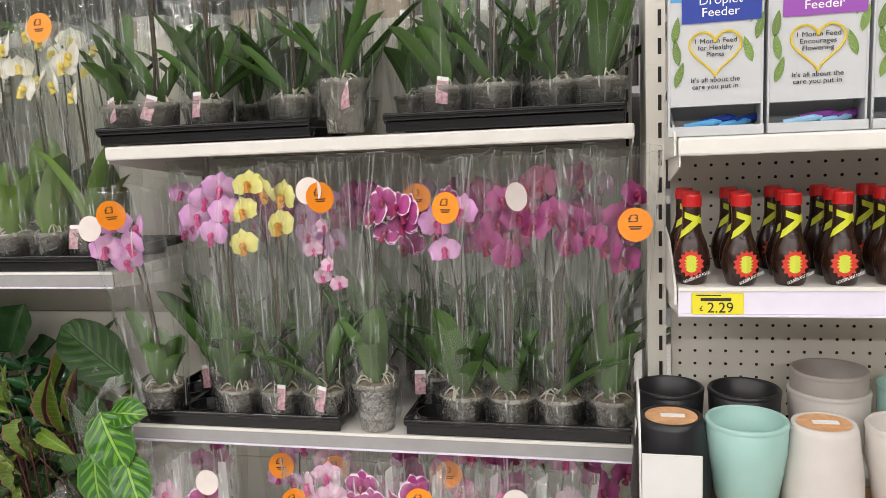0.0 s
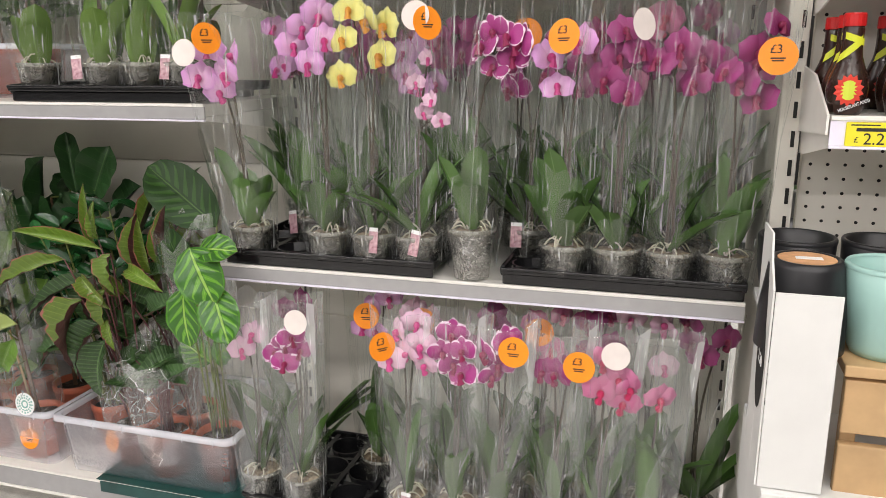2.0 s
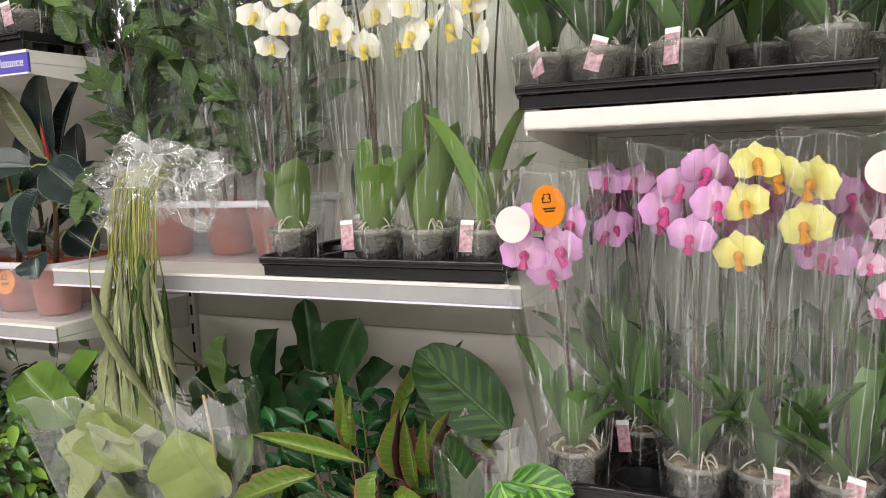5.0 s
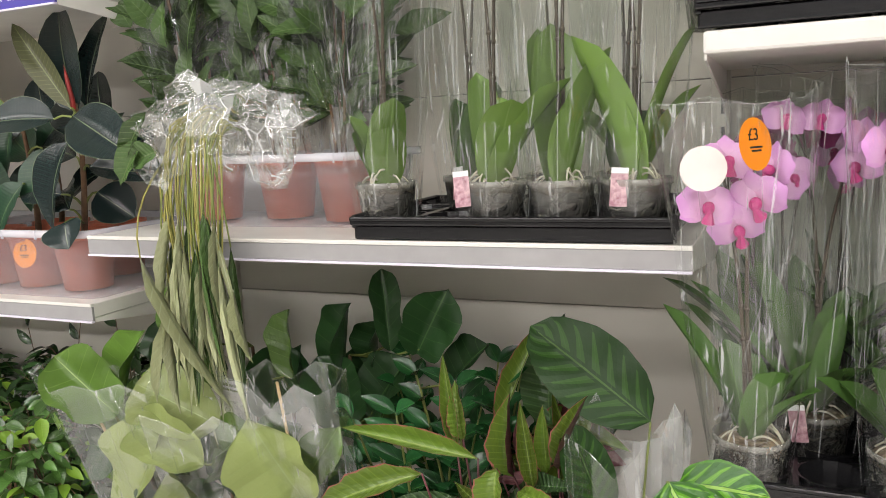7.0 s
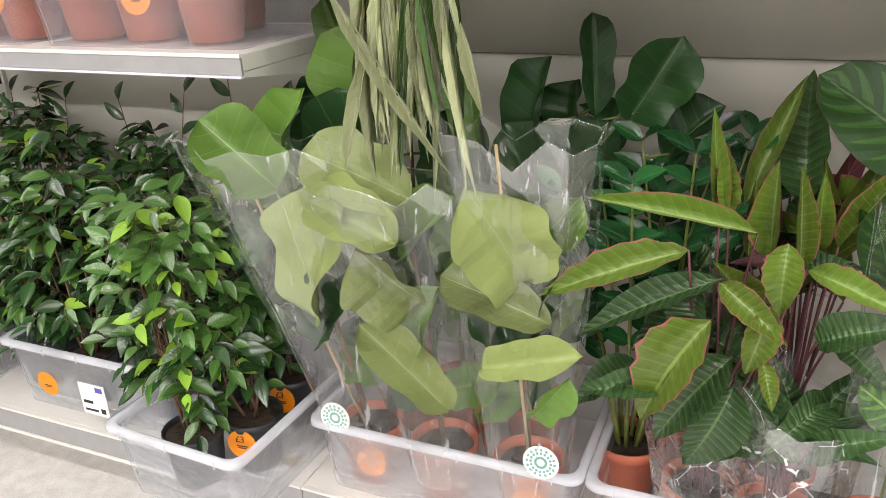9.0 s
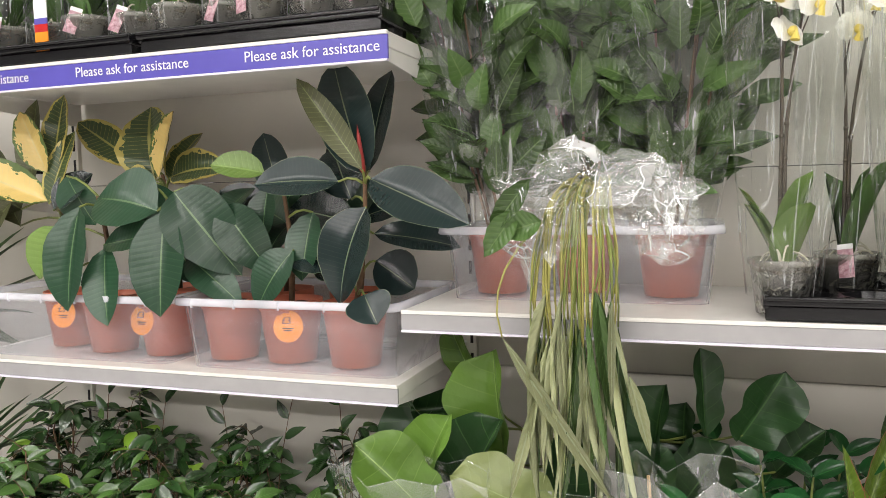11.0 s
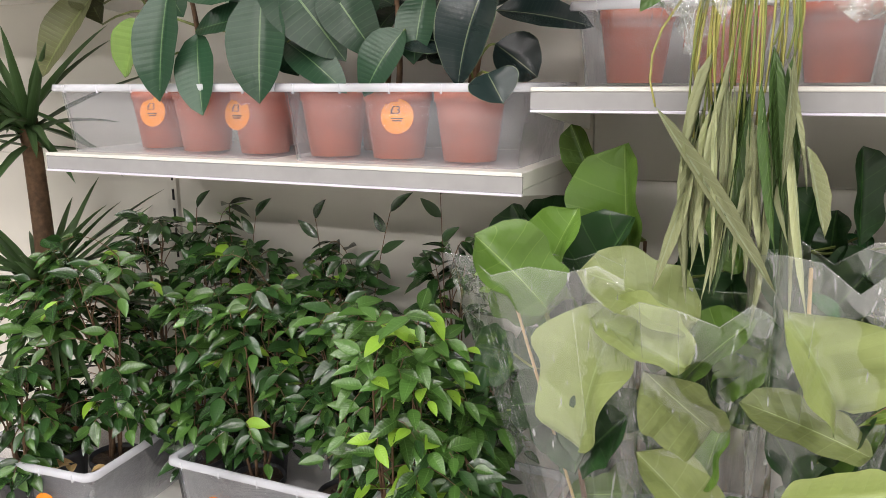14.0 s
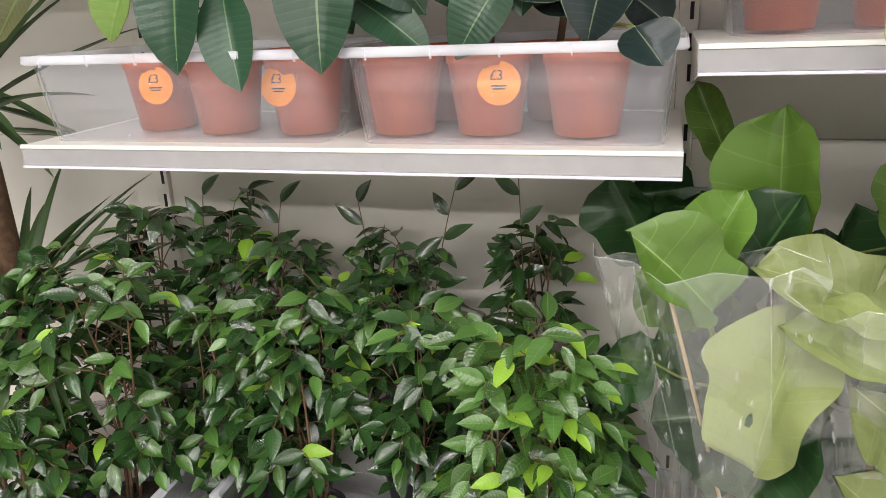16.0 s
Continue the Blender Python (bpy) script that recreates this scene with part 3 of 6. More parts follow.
def flower_data(kind, seed, open_=1.0):
    """Moth-orchid bloom that faces -y: three sepals, two wide petals and a lip."""
    rng = random.Random(seed)
    petal, lip = PETALS[kind]
    bm = bmesh.new()
    lay = bm.loops.layers.uv.new("blade")

    def leafed(angle, ln, wd, back, mi=0):
        n, cols = 5, 4
        rows = []
        for i in range(n + 1):
            v = i / n
            w = wd * 0.5 * max(0.12, math.sin(math.pi * (0.12 + 0.80 * v)) ** 0.6) if v < 1 else wd * 0.12
            row = []
            for j in range(cols + 1):
                s = 2 * j / cols - 1
                x, z = s * w, v * ln * (1 - 0.08 * s * s)
                y = -back * (4 * v * (1 - v)) * (1 - s * s) + rng.uniform(-1, 1) * 0.0012 - (1 - open_) * z * 0.9
                ca, sa = math.cos(angle), math.sin(angle)
                row.append((bm.verts.new((x * ca + z * sa, y, -x * sa + z * ca)), (s + 1) / 2, v))
            rows.append(row)
        for a, b in zip(rows, rows[1:]):
            for j in range(cols):
                q = [a[j], a[j + 1], b[j + 1], b[j]]
                f = bm.faces.new([t[0] for t in q])
                f.material_index, f.smooth = mi, True
                for lp, t in zip(f.loops, q):
                    lp[lay].uv = (t[1], t[2])
    for k in range(3):
        leafed(k * 2.09, 0.034, 0.026, 0.003)
    leafed(1.42, 0.036, 0.044, 0.007)
    leafed(-1.42, 0.036, 0.044, 0.007)
    n0 = len(bm.faces)
    bmesh.ops.create_uvsphere(bm, u_segments=8, v_segments=6, radius=1.0, matrix=Matrix.LocRotScale((0, -0.009, -0.004), None, (0.007, 0.009, 0.008)))
    bmesh.ops.create_cone(bm, segments=7, radius1=0.008, radius2=0.002, depth=0.016, cap_ends=True, matrix=pose(0, -0.012, -0.014, 25))
    bm.faces.ensure_lookup_table()
    for f in bm.faces[n0:]:
        f.material_index = 1
    return data_of("flower", bm, [petal, lip])


FLOWERS = {k: [flower_data(k, s) for s in range(3)] for k in PETALS}
BUDS = {k: flower_data(k, 9, 0.35) for k in PETALS}


def sleeve_data(seed, h=0.58, z0=0.035, r0=0.058, r1=0.105, flat=0.75, lean=(0.0, 0.0), seg=16, rows=6, ragged=0.012, mat=None, edge=0.0006):
    """A cone of film with long upright folds, wider at its open top, with a bright cut edge and two seams."""
    rng = random.Random(seed)
    bm = bmesh.new()
    crease = [rng.uniform(0.98, 1.08) if k % 2 else rng.uniform(0.88, 1.0) for k in range(seg)]
    turn, tip = rng.uniform(-0.3, 0.3), [rng.uniform(-ragged, ragged) for _ in range(seg)]
    rings = []
    for i in range(rows + 1):
        v = i / rows
        r = r0 + (r1 - r0) * v ** 0.85
        ring = []
        for k in range(seg):
            a = 2 * math.pi * (k + turn * v) / seg
            rr = r * (1 + (crease[k] - 1) * min(1, v * 1.6 + 0.10)) + rng.uniform(-1, 1) * 0.0035 * min(1, 2.5 * v)
            z = z0 + h * v + (tip[k] + ragged * math.cos(a) ** 2 if i == rows else 0)
            ring.append(bm.verts.new((rr * math.cos(a) + lean[0] * v ** 1.3, rr * math.sin(a) * (1 - (1 - flat) * v) + lean[1] * v ** 1.3, z)))
        rings.append(ring)
    for a, b in zip(rings, rings[1:]):
        for k in range(seg):
            bm.faces.new((a[k], a[(k + 1) % seg], b[(k + 1) % seg], b[k]))
    n0 = len(bm.faces)
    rim = [v.co.copy() for v in rings[-1]]
    tube(bm, rim + rim[:1], edge, edge, 4)
    for k in (rng.randrange(seg // 2, seg), rng.randrange(seg)):
        tube(bm, [ring[k].co.copy() for ring in rings], edge * 0.8, edge * 0.8, 4)
    bm.faces.ensure_lookup_table()
    for f in bm.faces[n0:]:
        f.material_index = 1
    return data_of("sleeve", bm, [mat or M_SLEEVE, M_EDGE])


def put_sleeve(parent, me, label="clear crinkled cellophane sleeve"):
    s = part("sleeve", me, None, parent, label)
    s.visible_shadow = False
    return s


def orchid(x, y, z, kind, seed, blooms=(), label="", lean=(0.0, 0.0), h=0.58, r1=0.105, tall=False, tag=True, price=None, pale=None, buds=0, leaves=7, group="wrapped orchids", leaf_len=0.20, leaf_wide=0.056, steep=0.0, film_mat=None, blades=None):
    """A moth orchid in a clear pot and cellophane. blooms: (dx, height) of each flower."""
    rng = random.Random(seed)
    t = thing("wrapped_orchid", x, y, z, label, "orchid", group)
    part("pot", POT_TALL if tall else POT_CLEAR, None, t, "smoky clear plastic pot with roots")
    up = 0.026 if tall else 0.0
    part("bark_mix", SOIL_BARK, None, t, at=pose(0, 0, up))
    part("air_roots", ROOTS[seed % 3], None, t, at=pose(0, 0, up, 0, 0, rng.uniform(0, 360)))
    a0 = rng.uniform(0, 6.28)
    for k in range(leaves):
        a = a0 + math.pi * (k % 2) + rng.uniform(-0.65, 0.65)
        ln, rise = leaf_len * rng.uniform(0.62, 1.1), min(1.46, rng.uniform(0.70, 1.40) + steep)
        d = Vector((math.cos(a), 0.75 * math.sin(a), 0))
        b = d * 0.012 + Vector((0, 0, 0.085 + up))
        tip = b + (d * math.cos(rise) + Vector((0, 0, math.sin(rise)))) * ln
        face = (-d.x, -d.y, 0.9)
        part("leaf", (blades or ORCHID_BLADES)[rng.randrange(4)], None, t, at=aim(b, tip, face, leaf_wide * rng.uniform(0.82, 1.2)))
    stems = {}
    for i, (dx, hz) in enumerate(blooms):
        stems.setdefault(0 if dx <= 0 else 1, []).append((dx, hz))
    for pts in stems.values():
        hi = max(p[1] for p in pts)
        mx = sum(p[0] for p in pts) / len(pts)
        bm = bmesh.new()
        top = (mx * 0.8 + lean[0] * 0.8, lean[1] * 0.8, hi - 0.01)
        tube(bm, bend((0.008 * (1 if mx > 0 else -1), 0, 0.085 + up), top, (-mx * 0.4, 0.015, 0), 8), 0.0040, 0.0022, 6)
        for kk in (0.25, 0.45, 0.62):
            p = bend((0.008 * (1 if mx > 0 else -1), 0, 0.085 + up), top, (-mx * 0.4, 0.015, 0), 8)[int(kk * 8)]
            bmesh.ops.create_icosphere(bm, subdivisions=1, radius=0.0052, matrix=Matrix.Translation(p))
        for dx, hz in pts:
            q = (dx + lean[0] * 0.8, -0.02 + lean[1] * 0.8, hz)
            frac = max(0.4, min(1.0, (hz - 0.02) / hi))
            s0 = bend((0.008 * (1 if mx > 0 else -1), 0, 0.085 + up), top, (-mx * 0.4, 0.015, 0), 8)[int(frac * 8)]
            tube(bm, bend(s0, q, (0, 0, 0.008), 3), 0.0013, 0.001, 4)
        part("flower_stem", bm, M_STEM, t, smooth=True)
    for i, (dx, hz) in enumerate(blooms):
        m = pose(dx + lean[0] * 0.8, -0.03 + lean[1] * 0.8 + rng.uniform(-0.012, 0.012), hz, rng.uniform(-32, 22), rng.uniform(-18, 18), rng.uniform(-52, 48))
        sc = rng.uniform(1.0, 1.22) * (0.62 if i < buds else 1.0)
        part("flower", BUDS[kind] if i < buds else FLOWERS[kind][rng.randrange(3)], None, t, at=m @ Matrix.Diagonal((sc, sc, sc, 1)))
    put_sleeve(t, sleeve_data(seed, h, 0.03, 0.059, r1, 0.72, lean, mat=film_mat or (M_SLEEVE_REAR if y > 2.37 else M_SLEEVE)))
    if tag:
        g = part("plant_tag", D_TAG, None, t, "pink orchid picture tag", at=pose(rng.uniform(-0.035, 0.035), -0.057, 0.052, -10, rng.uniform(-22, 22), rng.uniform(-30, 30)))
        part("tag_head", D_TAGTOP, None, g)
    for spec, kk in ((price, "orange"), (pale, "pale")):
        if spec:
            v = (spec[1] - 0.03) / h
            rr = (0.059 + (r1 - 0.059) * v ** 0.85) * (1 - 0.28 * v)
            sticker(t, spec[0] + lean[0] * v ** 1.3, lean[1] * v ** 1.3 - rr * 1.06 - 0.004, spec[1], kk, 82, spec[2] if len(spec) > 2 else 0, kk == "orange")
    return t


# ---- shelving ----
def slots(parent, x, y, z0, z1, data, pitch=0.057):
    z = z0
    while z < z1:
        part("slot", data, None, parent, at=pose(x, y, z))
        z += pitch


bmx = bmesh.new()
box(bmx, -0.0035, 0.0035, -0.0012, 0.002, 0, 0.032)
SLOT = data_of("slot", bmx, M_SLOT)
for nm, x0, x1 in (("B", XB, XA), ("C", XC, XB), ("D", XD, XC), ("E", XE, XD)):
    bay = thing("back_panel", (x0 + x1) / 2, BACK, 0, "cream painted steel back panels with fine joints", "back panel", "shelving back panels")
    w = (x1 - x0) / 2 - 0.0185
    for z0, z1 in ((0.02, 0.555), (0.557, 1.019), (1.021, 1.485), (1.487, TOP)):
        boxed("panel", [(-w, w, 0.0, 0.02, z0, z1)], M_PANEL, bay, bevel=0.001)
for px in (XA - 0.02, XB, XC, XD, XE):
    post = thing("upright_post", px, BACK, 0, "cream steel shelving upright with punched slots", "upright", "shelving uprights")
    boxed("post", [(-0.0175, 0.0175, -0.012, 0.03, 0.0, TOP + 0.02)], M_PANEL, post)
    slots(post, 0.005, -0.0125, 0.22, TOP - 0.04, SLOT)


def shelf(x0, x1, z, label, style="ticket", y0=FRONT, y1=BACK - 0.014, th=0.040):
    s = thing("shelf", (x0 + x1) / 2, y0, z, label, "shelf", "gondola shelves")
    w, d = (x1 - x0) / 2 - 0.006, y1 - y0
    if style == "plain":
        boxed("board", [(-w, w, 0.0, d, -0.032, 0.0)], M_SHELF, s, bevel=0.005)
    else:
        boxed("board", [(-w, w, 0.004, d, -0.030, 0.0)], M_SHELF, s, bevel=0.002)
        boxed("top_edge", [(-w, w, -0.004, 0.004, -0.006, 0.0015)], M_SHELF, s, bevel=0.001)
        boxed("ticket_strip", [(-w, w, -0.002, 0.0035, -th + 0.004, -0.0065)], {"blue": M_BLUE, "white": M_LIP}.get(style, M_STRIP), s, bevel=0.0)
        boxed("lower_lip", [(-w, w, -0.006, 0.003, -th - 0.001, -th + 0.0035)], M_LIP, s, bevel=0.001)
    for sx in (-w + 0.002, w - 0.005):
        bm = bmesh.new()
        pts = [(0.006, -0.031), (d, -0.031), (d, -0.095), (d - 0.06, -0.09), (0.006, -th)]
        v0, v1 = [bm.verts.new((sx, p[0], p[1])) for p in pts], [bm.verts.new((sx + 0.003, p[0], p[1])) for p in pts]
        bm.faces.new(v0[::-1]), bm.faces.new(v1)
        for k in range(5):
            bm.faces.new((v0[k], v0[(k + 1) % 5], v1[(k + 1) % 5], v1[k]))
        part("bracket", bm, M_SHELF, s)
    return s


shelf(XB, XA, Z_BT, "white enamelled steel shelf with rounded plain front", "plain")
shelf(XB, XA - 0.01, Z_BM, "white steel shelf with empty grey ticket strip")
shelf(XC, XB, Z_CS, "white steel shelf with empty grey ticket strip")
shelf(XD + 0.045, XC, Z_DS, "white steel shelf with empty grey ticket strip")
ask = shelf(XD + 0.03, XC, Z_DT, "white steel shelf with violet blue lettered front strip", "blue", th=0.055)
shelf(XE, XD - 0.006, 1.50, "white steel shelf with empty grey ticket strip")
for k in range(3):
    words("Please ask for assistance", 0.030, M_WHITE, ask, 0.42 - k * 0.425, -0.0032, -0.036)
for x0, x1 in ((XB, XA), (XC, XB), (XD, XC), (XE, XD)):
    s = thing("base_shelf", (x0 + x1) / 2, FRONT, 0, "low cream steel base shelf on feet", "base shelf", "gondola base shelves")
    w = (x1 - x0) / 2 - 0.001
    boxed("deck", [(-w, w, 0.004, 0.445, 0.130, Z_BASE)], M_SHELF, s)
    boxed("ticket_strip", [(-w, w, -0.004, 0.003, 0.094, 0.154)], M_STRIP, s, bevel=0.001)
    boxed("top_edge", [(-w, w, -0.008, 0.003, 0.1545, Z_BASE + 0.001)], M_SHELF, s, bevel=0.001)
    boxed("lower_lip", [(-w, w, -0.008, 0.002, 0.086, 0.0935)], M_SHELF, s, bevel=0.001)
    boxed("foot", [(-w + 0.002, -w + 0.042, 0.006, 0.40, 0.0, 0.129)], M_SHELF, s, bevel=0.003)
    boxed("plinth", [(-w + 0.044, w - 0.002, 0.12, 0.13, 0.0, 0.129)], M_PANEL, s, bevel=0.001)

# ---- the pegboard bay ----
peg = thing("pegboard", 1.45, 2.27, 0, "cream pegboard back panel with rows of holes", "pegboard")
boxed("board", [(-0.55, 0.75, 0.0, 0.02, 0.02, 2.02)], M_PANEL, peg)
verts, faces = [], []
for i in range(26):
    for j in range(34):
        cx, cz = -0.532 + i * 0.0317, 0.86 + j * 0.0288
        k0 = len(verts)
        verts += [(cx + 0.0034 * math.cos(k * math.pi / 4), -0.0008, cz + 0.0034 * math.sin(k * math.pi / 4)) for k in range(8)]
        verts += [(cx + 0.0034 * math.cos(k * math.pi / 4), 0.001, cz + 0.0034 * math.sin(k * math.pi / 4)) for k in range(8)]
        faces += [tuple(range(k0, k0 + 8))] + [(k0 + k, k0 + (k + 1) % 8, k0 + 8 + (k + 1) % 8, k0 + 8 + k) for k in range(8)]
me = bpy.data.meshes.new("peg_holes")
me.from_pydata(verts, [], faces)
me.materials.append(M_SLOT)
tagged(part("peg_holes", me, None, peg, "small dark punched holes"), kind="stuff")
post = thing("upright_post", 0.872, 2.245, 0, "cream steel shelving upright with punched slots", "upright", "shelving uprights")
boxed("post", [(-0.024, 0.016, -0.005, 0.44, 0.0, 2.02)], M_PANEL, post)
slots(post, 0.004, -0.0055, 0.30, 1.98, SLOT)
boxed("tag_plate", [(-0.002, 0.016, -0.007, -0.005, 1.775, 1.798)], M_STEEL, post)
for z, st, lab in ((1.237, "white", "white steel shelf with lilac white ticket strip"), (1.50, "plain", "thin white steel shelf with folded edge")):
    s = shelf(0.885, 2.18, z, lab, st, y0=1.95, y1=2.262, th=0.05)
    if s:
        bm = bmesh.new()
        pts = [(0.0, -0.03), (0.30, -0.05), (0.30, 0.075), (0.16, 0.062), (0.0, 0.002)]
        v0, v1 = [bm.verts.new((-0.648, p[0], p[1])) for p in pts], [bm.verts.new((-0.644, p[0], p[1])) for p in pts]
        bm.faces.new(v0[::-1]), bm.faces.new(v1)
        for k in range(5):
            bm.faces.new((v0[k], v0[(k + 1) % 5], v1[(k + 1) % 5], v1[k]))
        part("end_plate", bm, M_SHELF, s)
        if st == "white":
            tk = boxed("price_ticket", [(-0.619, -0.533, -0.0045, -0.0035, -0.046, -0.008)], material("yellow_ticket", (0.80, 0.72, 0.03), 0.5, spread=0.04, scale=30), s, "yellow shelf price ticket")
            words("2.29", 0.026, M_INK, tk, -0.571, -0.0048, -0.043)
            words("£", 0.013, M_INK, tk, -0.603, -0.0048, -0.040)
            boxed("print", [(-0.604, -0.553, -0.0050, -0.0046, -0.0225, -0.017), (-0.612, -0.57, -0.0050, -0.0046, -0.0135, -0.0115)], M_INK, tk, bevel=0)

M_BROWN = material("dark_brown_bottle", (0.030, 0.013, 0.009), 0.22, spread=0.3, scale=30)
M_REDCAP = material("red_ribbed_cap", (0.52, 0.012, 0.012), 0.35, spread=0.1, scale=60)
M_RIBBON = material("lime_yellow_ribbon", (0.62, 0.66, 0.03), 0.45, spread=0.06, scale=40)
M_BURST = material("red_sunburst_print", (0.62, 0.04, 0.02), 0.45)
M_CORE = material("lime_print", (0.60, 0.68, 0.06), 0.45)


def bottle_meshes():
    out = {}
    bm = bmesh.new()
    lathe(bm, [(0, 0), (0.026, 0), (0.029, 0.004), (0.036, 0.028), (0.0375, 0.042), (0.034, 0.060), (0.026, 0.078), (0.0205, 0.092), (0.0185, 0.108), (0.0185, 0.136), (0.0165, 0.142), (0, 0.143)], 20)
    out["bottle_body"] = data_of("bottle_body", bm, M_BROWN, True)
    bm = bmesh.new()
    lathe(bm, [(0, 0.139), (0.0195, 0.139), (0.020, 0.141), (0.0195, 0.158), (0.018, 0.160), (0, 0.160)], 18)
    out["cap"] = data_of("cap", bm, M_REDCAP)
    bm = bmesh.new()
    for za, zb, h, a0 in ((0.082, 0.112, 0.014, -2.6), (0.120, 0.108, 0.011, -2.3)):
        rows = []
        for k in range(12):
            a, v = a0 + k * 0.17, k / 11
            z = za + (zb - za) * v
            r = (0.0195 if z > 0.1 else 0.0195 + (0.1 - z) * 0.42) + 0.0012
            r2 = 0.0195 + max(0, 0.1 - z - h) * 0.42 + 0.0012
            rows.append((bm.verts.new((r * math.cos(a), r * math.sin(a), z)), bm.verts.new((r2 * math.cos(a), r2 * math.sin(a), z + h))))
        for a, b in zip(rows, rows[1:]):
            bm.faces.new((a[0], b[0], b[1], a[1]))
    out["ribbon"] = data_of("ribbon", bm, M_RIBBON)
    for nm, r, rr, mat, y in (("sunburst", 0.026, 0.0205, M_BURST, -0.0392), ("label_core", 0.0155, 0.0155, M_CORE, -0.0402)):
        bm = bmesh.new()
        n = 28
        vs = [bm.verts.new(((r if k % 2 else rr) * math.cos(6.2832 * k / n) , y + 0.004 * abs(math.cos(6.2832 * k / n)), 0.040 + (r if k % 2 else rr) * math.sin(6.2832 * k / n))) for k in range(n)]
        c = bm.verts.new((0, y - 0.0005, 0.040))
        for k in range(n):
            bm.faces.new((vs[k], vs[(k + 1) % n], c))
        out[nm] = data_of(nm, bm, mat)
    return out


BOTTLE = bottle_meshes()
for i in range(7):
    for j in range(3):
        b = thing("plant_food_bottle", 0.918 + i * 0.082 + 0.006 * (j % 2), 1.998 + j * 0.082 - (0.012 if i else 0), 1.2375, "dark brown plant food bottle with red cap and lime ribbon label", "bottle", "plant food bottles", turn=(i * 37 + j * 53) % 22 - 6)
        b.scale = (0.86, 0.86, 1.0)
        for nm, me in BOTTLE.items():
            part(nm, me, None, b)
        if j == 0:
            words("HOUSEPLANT FOOD", 0.0075, M_WHITE, b, 0.012, -0.0375, 0.014, 84, -18, 14, squeeze=0.8)


def feeder_box(x, blue, title, lines):
    b = thing("display_box", x, 1.985, 1.501, "white printed card display box of plant feeders" if blue else "white printed card display box of orchid feeders", "display box", "feeder display boxes", turn=-2)
    b.scale = (1, 1, 0.935)
    card = material("white_card", (0.56, 0.58, 0.59), 0.5, spread=0.03, scale=20)
    skyc = material("sky_blue_print" if blue else "pale_sky_print", (0.09, 0.38, 0.72) if blue else (0.30, 0.56, 0.78), 0.45, spread=0.2, scale=6)
    band = material("navy_print" if blue else "violet_print", (0.015, 0.045, 0.33) if blue else (0.30, 0.07, 0.42), 0.45, spread=0.05, scale=10)
    gold = material("gold_heart_print", (0.70, 0.52, 0.05), 0.45)
    boxed("back_card", [(-0.078, 0.078, 0.075, 0.080, 0.0, 0.33)], card, b, bevel=0.001)
    boxed("side_card", [(-0.078, -0.074, 0.0, 0.074, 0.0, 0.31)], card, b, bevel=0.001)
    boxed("side_card", [(0.074, 0.078, 0.0, 0.074, 0.0, 0.31)], card, b, bevel=0.001)
    boxed("front_card", [(-0.074, 0.074, 0.0, 0.003, 0.055, 0.33)], card, b, bevel=0.0005)
    boxed("tray_front", [(-0.078, 0.078, -0.012, -0.008, 0.0, 0.018)], card, b, bevel=0.001)
    boxed("tray_floor", [(-0.073, 0.073, -0.0075, 0.074, 0.001, 0.004)], M_SLOT, b, bevel=0)
    boxed("sky_print", [(-0.0735, 0.0735, -0.0012, -0.0002, 0.245, 0.33)], skyc, b, bevel=0)
    boxed("title_band", [(-0.055, 0.0735, -0.0022, -0.0014, 0.205, 0.285)], band, b, bevel=0)
    bm = bmesh.new()
    box(bm, -0.022, 0.026, -0.0024, -0.0014, 0.298, 0.318, 0.0)
    part("maker_badge", bm, M_TEAL, b, "plain green maker badge")
    for k, tx in enumerate(title):
        words(tx, (0.026, 0.022, 0.022)[k], M_WHITE, b, 0.008, -0.0025, 0.258 - k * 0.021)
    bm = bmesh.new()
    pts = [(0.042 * math.sin(a) ** 3, 0.0, 0.155 + 0.0028 * (13 * math.cos(a) - 5 * math.cos(2 * a) - 2 * math.cos(3 * a) - math.cos(4 * a))) for a in (k * 6.2832 / 36 for k in range(37))]
    tube(bm, [(p[0], -0.0016, p[2]) for p in pts], 0.0022, 0.0022, 5)
    part("heart_print", bm, gold, b)
    for k, tx in enumerate(lines):
        words(tx, 0.0125, M_INK, b, 0, -0.0015, 0.168 - k * 0.012)
    for k, tx in enumerate(("It's all about the", "care you put in")):
        words(tx, 0.0125, M_INK, b, 0, -0.0015, 0.098 - k * 0.012)
    lf = blade("printed_leaf", "lance", L_LAURELB, n=6, fold=0, curl=0)
    for dx, dz, an in ((-0.066, 0.09, 70), (-0.060, 0.13, 100), (-0.068, 0.17, 80), (0.060, 0.13, 110), (0.066, 0.17, 75), (0.058, 0.20, 95)):
        a = radians(an)
        part("printed_leaf", lf, None, b, at=aim((dx, -0.0018, dz), (dx + 0.04 * math.cos(a), -0.0018, dz + 0.05 * math.sin(a)), (0, -1, 0), 0.014, 0.002))
    for k in range(4):
        bm = bmesh.new()
        lathe(bm, [(0, 0), (0.007, 0), (0.008, 0.05), (0.003, 0.062), (0, 0.064)], 10)
        part("feeder_tube", bm, band if k % 2 else skyc, b, "small printed feeder tube", at=pose(-0.05 + 0.028 * k, 0.012 + 0.012 * (k % 2), 0.016 + 0.008 * (k % 2), 0, 82, 12 * k))


